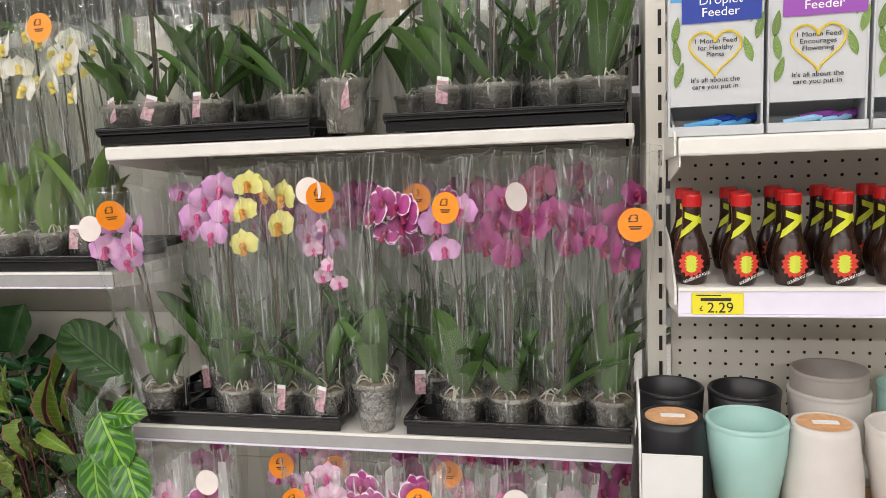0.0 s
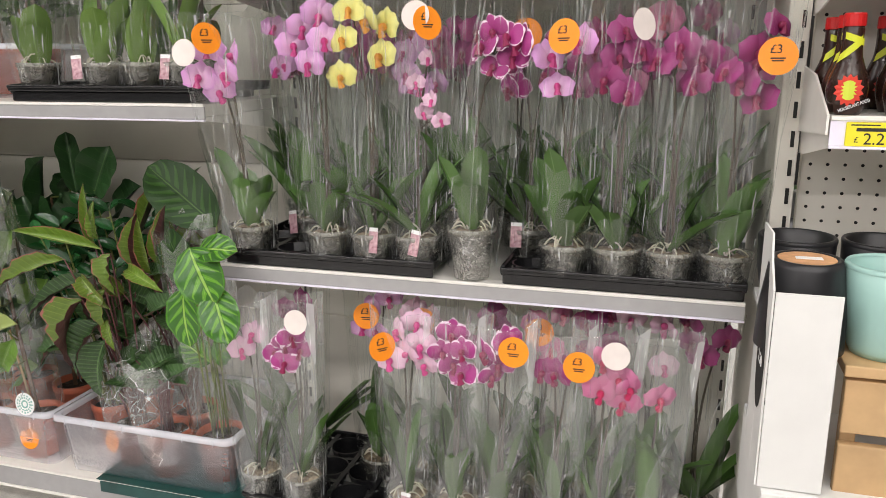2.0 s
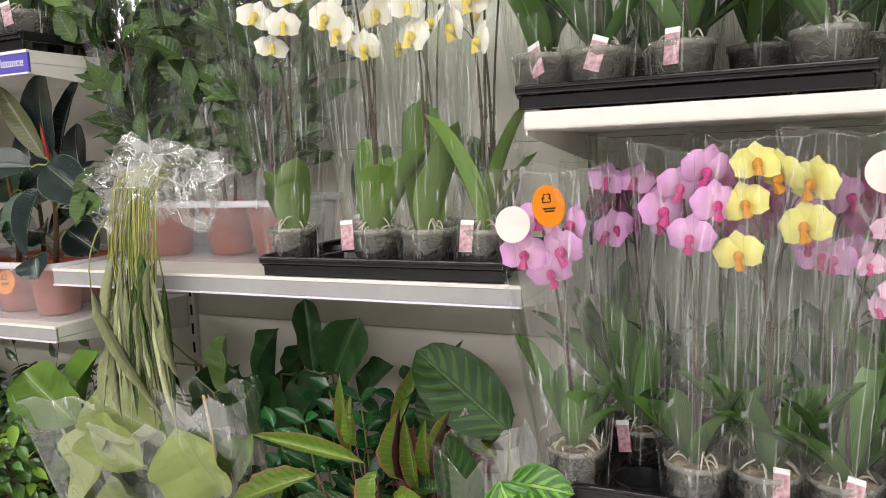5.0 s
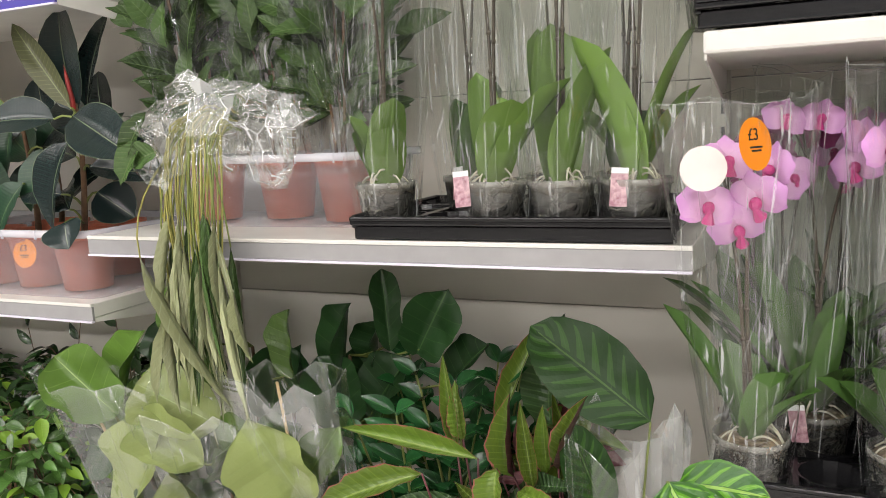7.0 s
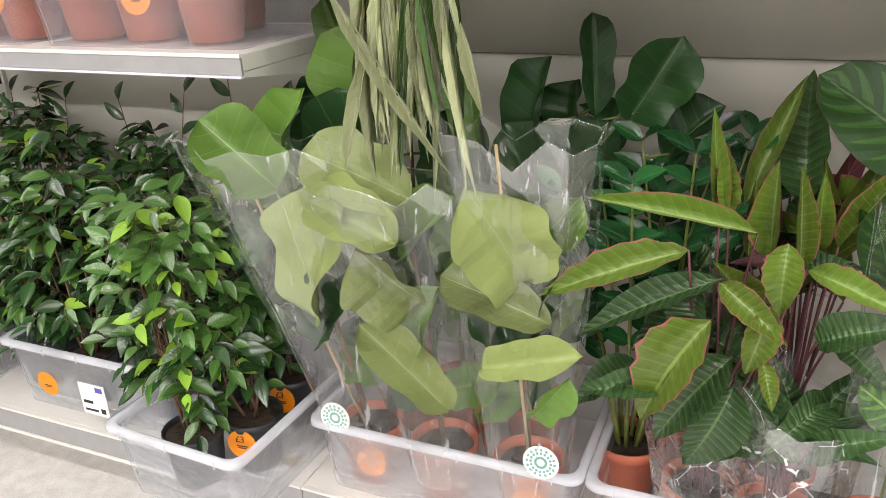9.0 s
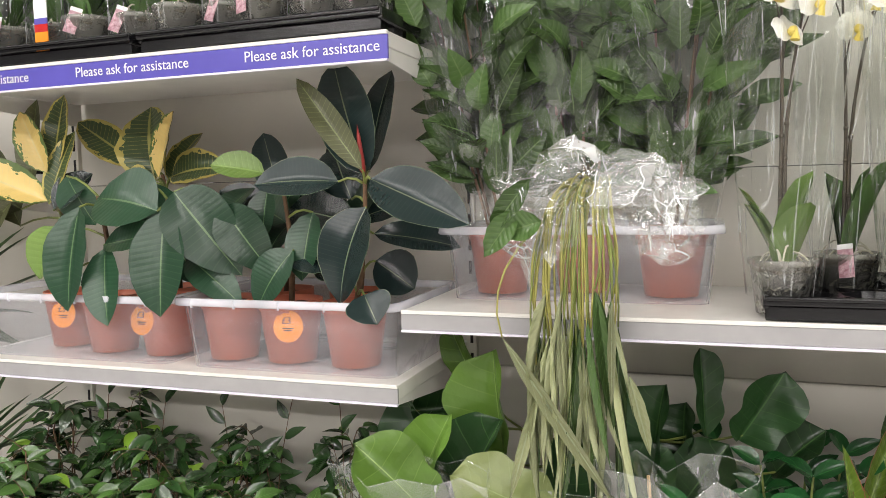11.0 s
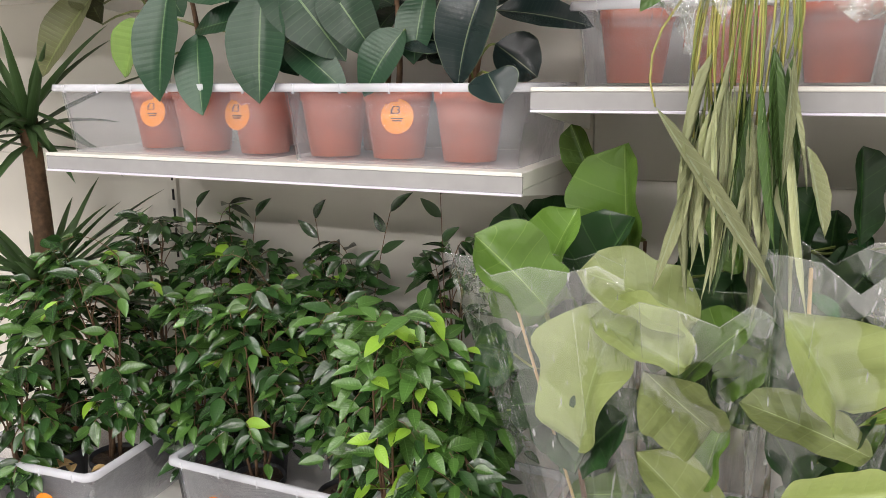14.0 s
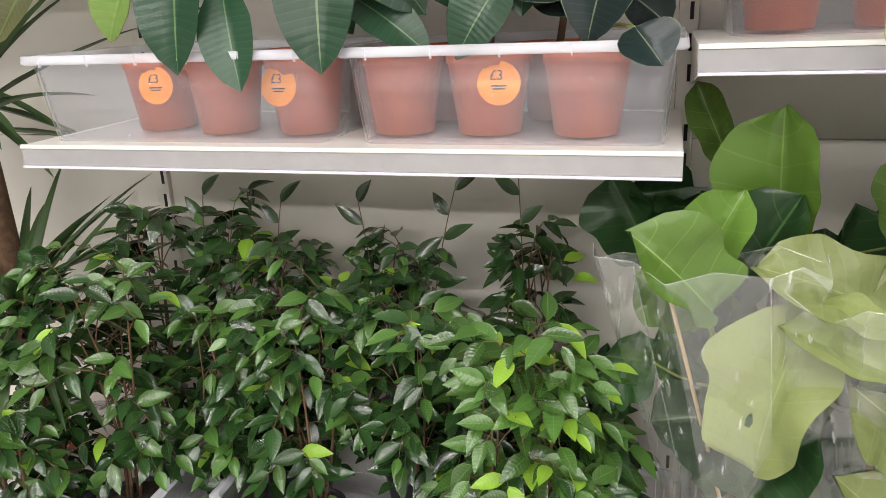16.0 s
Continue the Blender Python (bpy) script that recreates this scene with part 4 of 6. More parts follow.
feeder_box(0.955, True, ("Houseplant", "Droplet", "Feeder"), ("1 Month Feed", "for Healthy", "Plants"))
feeder_box(1.118, False, ("Orchid", "Droplet", "Feeder"), ("1 Month Feed", "Encourages", "Flowering"))
feeder_box(1.281, True, ("Houseplant", "Droplet", "Feeder"), ("1 Month Feed", "for Healthy", "Plants"))

# ceramic pots on the wooden stand
M_WOOD = material("pale_pine", (0.55, 0.36, 0.18), 0.55, spread=0.2, scale=14, bump=0.15)
M_CARDW = material("white_carton", (0.74, 0.74, 0.72), 0.6, spread=0.05, scale=12)
M_CORK = material("peach_pot_base", (0.72, 0.40, 0.20), 0.8, spread=0.2, scale=60)
POTMATS = {"black": material("black_glazed_pot", (0.016, 0.016, 0.018), 0.35, spread=0.2, scale=20), "mint": material("mint_glazed_pot", (0.36, 0.58, 0.53), 0.4, spread=0.05, scale=14), "grey": material("taupe_grey_pot", (0.40, 0.36, 0.33), 0.5, spread=0.08, scale=20), "pale": material("pale_stone_pot", (0.62, 0.58, 0.54), 0.5, spread=0.05, scale=20)}
stand = thing("wooden_stand", 1.30, 1.87, 0, "pale pine crate stand with slatted front", "display stand")
boxed("top_board", [(-0.36, 0.60, 0.0, 0.38, 0.828, 0.848)], M_WOOD, stand, bevel=0.003)
for z0 in (0.725, 0.61, 0.50):
    boxed("slat", [(-0.355, 0.60, 0.01, 0.028, z0, z0 + 0.095)], M_WOOD, stand, bevel=0.003)
for sx in (-0.35, 0.57):
    boxed("leg", [(sx, sx + 0.025, 0.03, 0.055, 0.0, 0.827)], M_WOOD, stand, bevel=0.003)


def planter(x, y, z, kind, label, flip=False, r=0.072, h=0.155, price=False):
    p = thing("ceramic_pot", x, y, z, label, "plant pot", "ceramic pots")
    bm = bmesh.new()
    if flip:
        lathe(bm, [(r, 0), (r * 0.97, h * 0.4), (r * 0.82, h - 0.012), (r * 0.76, h), (r * 0.68, h), (r * 0.66, h - 0.004), (0, h - 0.004)], 32)
    else:
        lathe(bm, [(0, 0), (r * 0.7, 0), (r * 0.78, 0.012), (r * 0.97, h * 0.62), (r, h - 0.002), (r - 0.003, h), (r - 0.006, h - 0.003), (r * 0.9, h * 0.6), (r * 0.7, 0.02), (0, 0.015)], 32)
    part("body", bm, POTMATS[kind], p, smooth=True)
    if not flip:
        bm = bmesh.new()
        lathe(bm, [(r - 0.0065, h - 0.002), (r - 0.0055, h + 0.002), (r - 0.001, h + 0.002), (r + 0.0008, h - 0.001), (r + 0.0008, h - 0.006)], 32)
        part("rim", bm, POTMATS[kind], p, smooth=True)
    if flip:
        bm = bmesh.new()
        lathe(bm, [(0, h - 0.0035), (r * 0.64, h - 0.0035), (r * 0.64, h - 0.001), (0, h - 0.001)], 28)
        part("base_pad", bm, M_CORK, p, "unglazed peach base")
        boxed("price_label", [(-0.018, 0.024, -0.008, 0.008, h - 0.001, h)], M_WHITE, p, "small white barcode label", bevel=0)
    return p


planter(0.878, 1.945, 0.849, "black", "matt black pot turned upside down", True)
planter(0.883, 2.10, 0.866, "black", "matt black open pot", r=0.068, h=0.14)
planter(1.026, 2.10, 0.866, "black", "matt black open pot", r=0.068, h=0.14)
planter(1.007, 1.945, 0.849, "mint", "mint green glazed open pot", r=0.070, h=0.152)
planter(1.133, 1.945, 0.849, "pale", "pale stone pot turned upside down", True, r=0.068, h=0.152)
planter(1.182, 2.115, 0.866, "pale", "pale stone open pot", r=0.074, h=0.14)
planter(1.182, 2.115, 0.904, "grey", "taupe grey pot stacked in another pot", r=0.070, h=0.14)
planter(1.268, 1.94, 0.849, "pale", "pale stone open pot", r=0.069, h=0.152)
planter(1.335, 2.10, 0.866, "mint", "mint green glazed open pot", r=0.072)
boxed_riser = tagged(boxed("riser_box", [(0.83, 1.45, 2.025, 2.235, 0.849, 0.865)], M_CARDW), "low white card riser under the pots", "riser")
carton = thing("carton", 0.872, 1.86, 0.62, "tall white card display carton with dark price roundel", "carton")
boxed("front_panel", [(-0.048, 0.052, -0.004, 0.0, 0.0, 0.345)], M_CARDW, carton, bevel=0.001)
boxed("side_panel", [(-0.052, -0.0485, 0.0, 0.09, 0.0, 0.345)], M_CARDW, carton, bevel=0.001)
bm = bmesh.new()
pts = [(0.0, 0.346), (0.19, 0.346), (0.19, 0.42), (0.075, 0.425), (0.055, 0.385)]
v0, v1 = [bm.verts.new((-0.052, a, b)) for a, b in pts], [bm.verts.new((-0.0485, a, b)) for a, b in pts]
bm.faces.new(v0[::-1]), bm.faces.new(v1)
for k in range(5):
    bm.faces.new((v0[k], v0[(k + 1) % 5], v1[(k + 1) % 5], v1[k]))
part("side_flap", bm, M_CARDW, carton)
boxed("side_panel", [(-0.052, -0.0485, 0.0905, 0.19, 0.0, 0.3455)], M_CARDW, carton, bevel=0.001)
rd = part("price_roundel", disc_data("price_roundel", 0.05, M_SLOT), None, carton, "dark round price print", at=pose(-0.0525, 0.07, 0.20, 0, -90, 0) @ Matrix.Diagonal((1.7, 1, 1, 1)))
words("2.50", 0.03, M_WHITE, carton, -0.0534, 0.07, 0.195, 90, 0, -90)
lowbox = thing("carton", 0.93, 1.84, 0.0, "white card carton with pink print", "carton")
boxed("box_body", [(-0.10, 0.35, 0.0, 0.36, 0.42, 0.618)], M_CARDW, lowbox, bevel=0.002)
boxed("pink_print", [(-0.06, 0.18, -0.0012, -0.0002, 0.43, 0.59)], material("pink_pattern_print", (0.60, 0.12, 0.26), 0.5, spread=0.5, scale=30, two=(0.85, 0.7, 0.74)), lowbox, bevel=0)
boxed("stacked_box", [(-0.09, 0.34, 0.01, 0.35, 0.0, 0.418)], M_CARDW, lowbox, bevel=0.002)


# ---- trays and crates ----
bmx = bmesh.new()
lathe(bmx, [(0.030, 0.002), (0.040, 0.004), (0.047, 0.036), (0.0485, 0.040), (0.045, 0.040), (0.037, 0.008), (0.0, 0.006)], 14)
CUP = data_of("cup", bmx, M_TRAY)


def tray(x0, x1, y0, y1, z, nx, ny=3):
    t = thing("carry_tray", (x0 + x1) / 2, (y0 + y1) / 2, z, "glossy black plastic plant carry tray", "plant tray", "black plant trays")
    w, d = (x1 - x0) / 2, (y1 - y0) / 2
    spans = [(-w, w, -d, -d + 0.007, 0.028, 0.044), (-w + 0.004, w - 0.004, -d + 0.0102, -d + 0.014, 0.003, 0.0278), (-w, w, d - 0.010, d, 0.022, 0.046), (-w, -w + 0.010, -d + 0.0072, d - 0.0101, 0.022, 0.046), (w - 0.010, w, -d + 0.0072, d - 0.0101, 0.022, 0.046), (-w + 0.002, w - 0.002, -d - 0.004, -d - 0.0002, 0.036, 0.044)]
    boxed("rim", spans, M_TRAY, t, bevel=0.003)
    cx, cy = 2 * (w - 0.012) / nx, 2 * (d - 0.012) / ny
    bars = [(-w + 0.011 + i * cx - 0.007, -w + 0.011 + i * cx + 0.007, -d + 0.0105, d - 0.0105, 0.034, 0.0405) for i in range(1, nx)]
    bars += [(-w + 0.0105, w - 0.0105, -d + 0.011 + j * cy - 0.007, -d + 0.011 + j * cy + 0.007, 0.0295, 0.0338) for j in range(1, ny)]
    boxed("lattice", bars, M_TRAY, t, bevel=0.0)
    for i in range(nx):
        for j in range(ny):
            part("cup", CUP, None, t, at=pose(-w + 0.012 + (i + 0.5) * cx, -d + 0.012 + (j + 0.5) * cy, 0) @ Matrix.Diagonal((cx / 0.1, cx / 0.1, 1, 1)))
    return t


def crate(x0, x1, y0, y1, z, h, turn=0.0, label="clear plastic storage crate with milky rim"):
    c = thing("plastic_crate", (x0 + x1) / 2, (y0 + y1) / 2, z, label, "crate", "clear plastic crates", turn)
    w, d, t, tp = (x1 - x0) / 2, (y1 - y0) / 2, 0.003, 0.022

    def ring(off, z_, r=0.028, n=4):
        pts = []
        for sx, sy, a0 in ((1, 1, 0), (-1, 1, 90), (-1, -1, 180), (1, -1, 270)):
            for k in range(n + 1):
                a = radians(a0 + 90 * k / n)
                pts.append((sx * (w - off - r) + r * math.cos(a), sy * (d - off - r) + r * math.sin(a), z_))
        return pts

    def walls(rings, bm, closed):
        vs = [[bm.verts.new(p) for p in r] for r in rings]
        for a, b in zip(vs, vs[1:]):
            for k in range(len(a)):
                f = bm.faces.new((a[k], a[(k + 1) % len(a)], b[(k + 1) % len(a)], b[k]))
                f.smooth = True
        if closed:
            bm.faces.new(vs[0][::-1])
            bm.faces.new(vs[-1])
    bm = bmesh.new()
    walls([ring(tp, 0.001), ring(tp * 0.4, h - 0.016), ring(tp * 0.4 + t, h - 0.016), ring(tp + t, 0.005)], bm, True)
    body = part("crate_body", bm, M_CRATE, c)
    body.visible_shadow = False
    bm = bmesh.new()
    walls([ring(tp * 0.4, h - 0.0155), ring(-0.004, h - 0.0155), ring(-0.006, h - 0.012), ring(-0.004, h), ring(tp * 0.4, h), ring(tp * 0.4 + t, h - 0.002), ring(tp * 0.4 + t, h - 0.0155)], bm, False)
    nx = int((x1 - x0) / 0.09)
    for i in range(nx):
        px = -w + 0.05 + i * (2 * w - 0.1) / max(1, nx - 1)
        box(bm, px - 0.001, px + 0.001, -d - 0.0065, -d - 0.001, h - 0.019, h - 0.001)
    part("rim", bm, M_RIM, c, "thick milky plastic rim")
    return c


tray(-0.40, 0.145, 2.190, 2.56, Z_BM, 5)
tray(0.30, 0.815, 2.190, 2.56, Z_BM, 5)
tray(-0.425, 0.12, 2.190, 2.56, Z_BT, 5)
tray(0.29, 0.81, 2.190, 2.56, Z_BT, 5)
tray(-0.40, 0.16, 2.190, 2.58, Z_BASE + 0.003, 5)
tray(0.18, 0.76, 2.190, 2.58, Z_BASE + 0.003, 5)
tray(-0.995, -0.445, 2.190, 2.56, Z_CS, 5)
tray(-2.80, -2.22, 2.190, 2.56, Z_DT, 5)
tray(-2.205, -1.65, 2.190, 2.56, Z_DT, 5)
D1 = crate(-2.775, -2.185, 2.215, 2.60, Z_DS, 0.154)
D2 = crate(-2.165, -1.645, 2.215, 2.60, Z_DS, 0.154)
C0 = crate(-1.60, -1.055, 2.335, 2.635, Z_CS, 0.15)
C1 = crate(-1.60, -1.03, 2.205, 2.60, Z_BASE, 0.178)
C2 = crate(-1.018, -0.435, 2.205, 2.60, Z_BASE, 0.178)
F2 = crate(-2.535, -2.00, 2.225, 2.61, Z_BASE, 0.19)
F1 = crate(-3.06, -2.66, 2.08, 2.56, Z_BASE, 0.182, turn=4)
F3 = crate(-1.985, -1.635, 2.03, 2.55, Z_BASE, 0.182, turn=-3)
for cr, pts in ((F2, ((-0.125, -0.196, 0.085),)), (F1, ((0.06, -0.246, 0.085),))):
    for x, y, z in pts:
        sticker(cr, x, y + 0.004, z, "orange", 92)
lab = thing("paper_label", -2.235, 2.219, Z_BASE + 0.075, "white printed paper label on the crate", "label")
boxed("paper", [(-0.042, 0.042, -0.001, 0.0, -0.045, 0.045)], M_WHITE, lab, bevel=0)
boxed("print", [(0.012, 0.034, -0.0016, -0.0011, 0.024, 0.038)], M_BLUE, lab, bevel=0)
for bar in ((-0.034, -0.004, -0.0016, -0.0011, -0.012, -0.004), (-0.034, 0.008, -0.0016, -0.0011, -0.034, -0.028), (0.018, 0.032, -0.0016, -0.0011, -0.036, -0.022)):
    boxed("printed_bar", [bar], M_INK, lab, bevel=0)
liner = tagged(boxed("paper_liner", [(-0.88, -0.40, 2.196, 2.55, Z_BASE + 0.0012, Z_BASE + 0.0026), (-0.86, -0.40, 2.1885, 2.1915, Z_BASE - 0.03, Z_BASE + 0.0026)], material("dark_teal_liner", (0.012, 0.06, 0.055), 0.4, spread=0.25, scale=20), bevel=0), "dark teal sheet lying on the base shelf", "shelf liner")

# ---- the shop beyond and the ceiling tubes ----
for lx, ly in TUBE_ROWS:
    f = thing("ceiling_light", lx, ly, LAMP_Z, "long white ceiling tube light", "ceiling light", "ceiling tube lights")
    boxed("housing", [(-2.12, 2.12, -0.15, 0.15, -0.03, 0.098)], M_CEIL, f, bevel=0.004)
    em = bpy.data.materials.new("lit_diffuser")
    em.use_nodes = True
    em.node_tree.nodes["Principled BSDF"].inputs["Emission Color"].default_value = (1, 0.97, 0.92, 1)
    em.node_tree.nodes["Principled BSDF"].inputs["Emission Strength"].default_value = 3.0
    boxed("diffuser", [(-2.11, 2.11, -0.14, 0.14, -0.06, -0.031)], em, f, bevel=0.004)
M_RACK = material("grey_rack_steel", (0.30, 0.30, 0.31), 0.5, spread=0.1, scale=10)
M_BOXES = [material("stock_carton_%s" % n, c, 0.75, spread=0.12, scale=8) for n, c in (("grey", (0.36, 0.35, 0.35)), ("brown", (0.34, 0.27, 0.21)), ("pale", (0.50, 0.48, 0.46)), ("dark", (0.20, 0.20, 0.22)))]
rack = thing("stock_rack", -2.2, 6.0, 0, "tall grey steel stock rack", "rack")
for z0 in (0.1, 1.0, 1.75, 2.2):
    boxed("deck", [(-4.5, 6.5, 0.0, 0.7, z0, z0 + 0.05)], M_RACK, rack, bevel=0.003)
for k in range(7):
    boxed("post", [(-4.5 + k * 1.82, -4.44 + k * 1.82, 0.01, 0.06, 0, 2.7)], M_RACK, rack, bevel=0.003)
rngb = random.Random(5)
for zb in (1.80, 2.25):
    x = -6.4
    while x < 4.0:
        w, h = rngb.uniform(0.35, 0.6), rngb.uniform(0.26, 0.38)
        b = thing("stock_carton", x + w / 2, 6.35, zb, "closed stock carton on the high rack", "carton", "stock cartons")
        mt = M_BOXES[rngb.randrange(4)]
        boxed("box_body", [(-w / 2, w / 2, -0.25, 0.25, 0.0, h)], mt, b, bevel=0.006)
        boxed("tape", [(-0.03, 0.03, -0.252, -0.2502, h * 0.1, h * 0.9)], M_BOXES[1], b, bevel=0)
        boxed("carton_label", [(w * 0.2, w * 0.36, -0.2525, -0.2503, h * 0.3, h * 0.6)], M_WHITE, b, bevel=0)
        x += w + rngb.uniform(0.01, 0.08)


# ---- orchids ----
LIL = "lilac moth orchid wrapped in clear cellophane"
zb = Z_BM + 0.004
orchid(-0.345, 2.245, zb, "lilac", 1, ((0.004, 0.42), (-0.035, 0.45), (0.03, 0.46), (0.05, 0.50), (-0.01, 0.51)), "lilac pink moth orchid in loose clear cellophane", (-0.03, -0.06), 0.56, 0.115, price=(0.03, 0.535, 58), pale=(-0.035, 0.505), tag=False, leaf_len=0.22)
orchid(-0.135, 2.245, zb, "lilac", 2, ((-0.02, 0.56), (0.0, 0.48), (0.035, 0.53), (-0.05, 0.52), (0.02, 0.585)), LIL, (0.0, -0.03), 0.59, tag=False)
orchid(-0.021, 2.245, zb, "yellow", 3, ((-0.035, 0.53), (-0.045, 0.452), (0.05, 0.495), (0.015, 0.575), (0.06, 0.56), (-0.02, 0.59)), "yellow moth orchid wrapped in clear cellophane", (0.0, -0.02), 0.59)
orchid(0.09, 2.245, zb, "pink", 4, ((0.02, 0.44), (0.06, 0.40), (0.03, 0.37), (0.075, 0.36), (0.05, 0.49)), "moth orchid with drooping pink buds in cellophane", (0.0, -0.03), 0.60, buds=5, pale=(0.04, 0.575), price=(0.065, 0.56, 50))
orchid(0.223, 2.238, zb, "picotee", 5, ((0.05, 0.47), (0.085, 0.53), (0.05, 0.545), (0.11, 0.52), (0.09, 0.49), (0.03, 0.51)), "purple orchid with white-edged petals in cellophane", (0.01, -0.02), 0.61, 0.11, tall=True, tag=False)
orchid(0.434, 2.245, zb, "lilac", 6, ((-0.04, 0.49), (-0.02, 0.43), (0.03, 0.52)), LIL, (0.0, -0.03), 0.60, price=(0.0, 0.53, -20), leaf_len=0.24, tag=False)
orchid(0.545, 2.245, zb, "magenta", 7, ((-0.01, 0.49), (0.0, 0.54), (-0.03, 0.45), (0.03, 0.50), (0.01, 0.42)), "dark magenta moth orchid wrapped in cellophane", (0.0, -0.03), 0.60, pale=(0.04, 0.55, 50), tag=False)
orchid(0.657, 2.245, zb, "magenta", 8, ((-0.04, 0.48), (0.04, 0.49), (0.0, 0.51), (0.03, 0.44)), "dark magenta moth orchid wrapped in cellophane", (0.0, -0.03), 0.60, tag=False)
orchid(0.772, 2.245, zb, "magenta", 9, ((0.0, 0.44), (0.03, 0.47), (-0.03, 0.46), (0.03, 0.41), (0.05, 0.545), (0.02, 0.50)), "dark magenta moth orchid with price sticker", (0.0, -0.06), 0.60, 0.11, price=(0.05, 0.49), tag=False)
for i, (x, kd) in enumerate(((-0.25, "lilac"), (-0.07, "magenta"), (0.06, "lilac"), (0.18, "magenta"), (0.33, "picotee"), (0.50, "magenta"), (0.61, "rose"), (0.73, "magenta"))):
    r = random.Random(40 + i)
    orchid(x, 2.385, zb, kd, 40 + i, [(r.uniform(-0.06, 0.06), r.uniform(0.42, 0.58)) for _ in range(6)], "moth orchid of the rear row in cellophane", leaf_len=0.27, leaves=9, h=0.6, tag=i % 2 == 0, price=(0.0, 0.54, 20) if i in (4,) else None)
for i, (x, kd) in enumerate(((-0.30, "magenta"), (-0.12, "rose"), (0.40, "magenta"), (0.66, "magenta"))):
    r = random.Random(60 + i)
    orchid(x, 2.51, zb, kd, 60 + i, [(r.uniform(-0.06, 0.06), r.uniform(0.44, 0.56)) for _ in range(4)], "moth orchid of the rear row in cellophane", leaf_len=0.27, leaves=9, h=0.58, tag=False)

for i in range(8):
    orchid(-0.36 + i * 0.155, 2.575, zb, ("magenta", "lilac", "rose")[i % 3], 700 + i, ((-0.02, 0.5), (0.03, 0.54), (0.0, 0.46)), "moth orchid of the rear row in cellophane", leaf_len=0.30, leaves=10, h=0.56, tag=False)
zb = Z_BASE + 0.006
base_row = (
    (-0.367, "pink", ((0.0, 0.46), (-0.03, 0.52), (0.03, 0.50)), None, None),
    (-0.243, "picotee", ((0.0, 0.49), (0.03, 0.47), (-0.03, 0.46), (0.02, 0.51), (0.0, 0.44)), None, (0.05, 0.56)),
    (0.055, "pink", ((0.02, 0.50), (0.05, 0.52), (0.0, 0.55), (0.04, 0.57), (-0.02, 0.48), (0.06, 0.47)), (-0.03, 0.52, 50), None),
    (0.180, "picotee", ((0.0, 0.55), (0.03, 0.52), (0.0, 0.48), (0.03, 0.46), (-0.02, 0.51)), None, None),
    (0.292, "picotee", ((-0.03, 0.52), (0.0, 0.49), (-0.02, 0.46), (0.02, 0.55)), (0.04, 0.54), None),
    (0.425, "magenta", ((0.0, 0.49), (0.03, 0.50), (-0.03, 0.48)), (0.05, 0.52), None),
    (0.530, "rose", ((0.0, 0.53), (0.03, 0.49), (-0.01, 0.46), (0.05, 0.47), (0.04, 0.43)), None, (0.02, 0.555)),
    (0.645, "rose", ((0.0, 0.45),), None, None),
)
for i, (x, kd, bl, pr, pa) in enumerate(base_row):
    orchid(x, 2.245, zb, kd, 80 + i, bl, "%s moth orchid wrapped in tall cellophane" % {"pink": "pale pink", "picotee": "purple white-edged", "magenta": "dark magenta", "rose": "rose pink"}[kd], (0.015, -0.05), 0.56, 0.084, price=pr, pale=pa, leaf_len=0.24, leaf_wide=0.050, steep=0.45, leaves=6, film_mat=M_SLEEVE_SLIM, tag=i in (2, 4, 6))
for i, x in enumerate((-0.31, -0.08, 0.07, 0.22, 0.37, 0.50, 0.63, 0.75)):
    r = random.Random(100 + i)
    kd = ("magenta", "lilac", "pink", "magenta", "rose", "magenta", "pink", "magenta")[i]
    orchid(x, 2.40, zb, kd, 100 + i, [(r.uniform(-0.05, 0.05), r.uniform(0.44, 0.57)) for _ in range(4)], "moth orchid of the rear row in cellophane", h=0.55, r1=0.09, tag=False, price=(0.0, 0.52, 10) if i in (1, 2, 4) else None, leaf_len=0.27, leaves=8)

zb = Z_BT + 0.008
for i, (x, kd, y) in enumerate(((-0.398, "yellow", 2.27), (-0.296, "white", 2.26), (-0.16, "yellow", 2.27), (0.055, "yellow", 2.27), (0.190, "magenta", 2.23), (0.412, "rose", 2.27), (0.526, "lilac", 2.27), (0.655, "magenta", 2.30), (0.757, "rose", 2.28), (-0.23, "yellow", 2.41), (-0.05, "yellow", 2.42), (0.10, "lilac", 2.43), (0.47, "rose", 2.42), (0.60, "magenta", 2.43), (0.73, "lilac", 2.42))):
    r = random.Random(120 + i)
    orchid(x, y, zb, kd, 120 + i, [(r.uniform(-0.06, 0.06), r.uniform(0.44, 0.60)) for _ in range(6)], "%s moth orchid in cellophane on the upper shelf" % kd.replace("rose", "rose pink").replace("magenta", "dark magenta"), (0, -0.02), 0.62, 0.11, tall=i == 4, leaf_len=0.235, leaves=7, tag=i in (0, 1, 2, 4, 5))

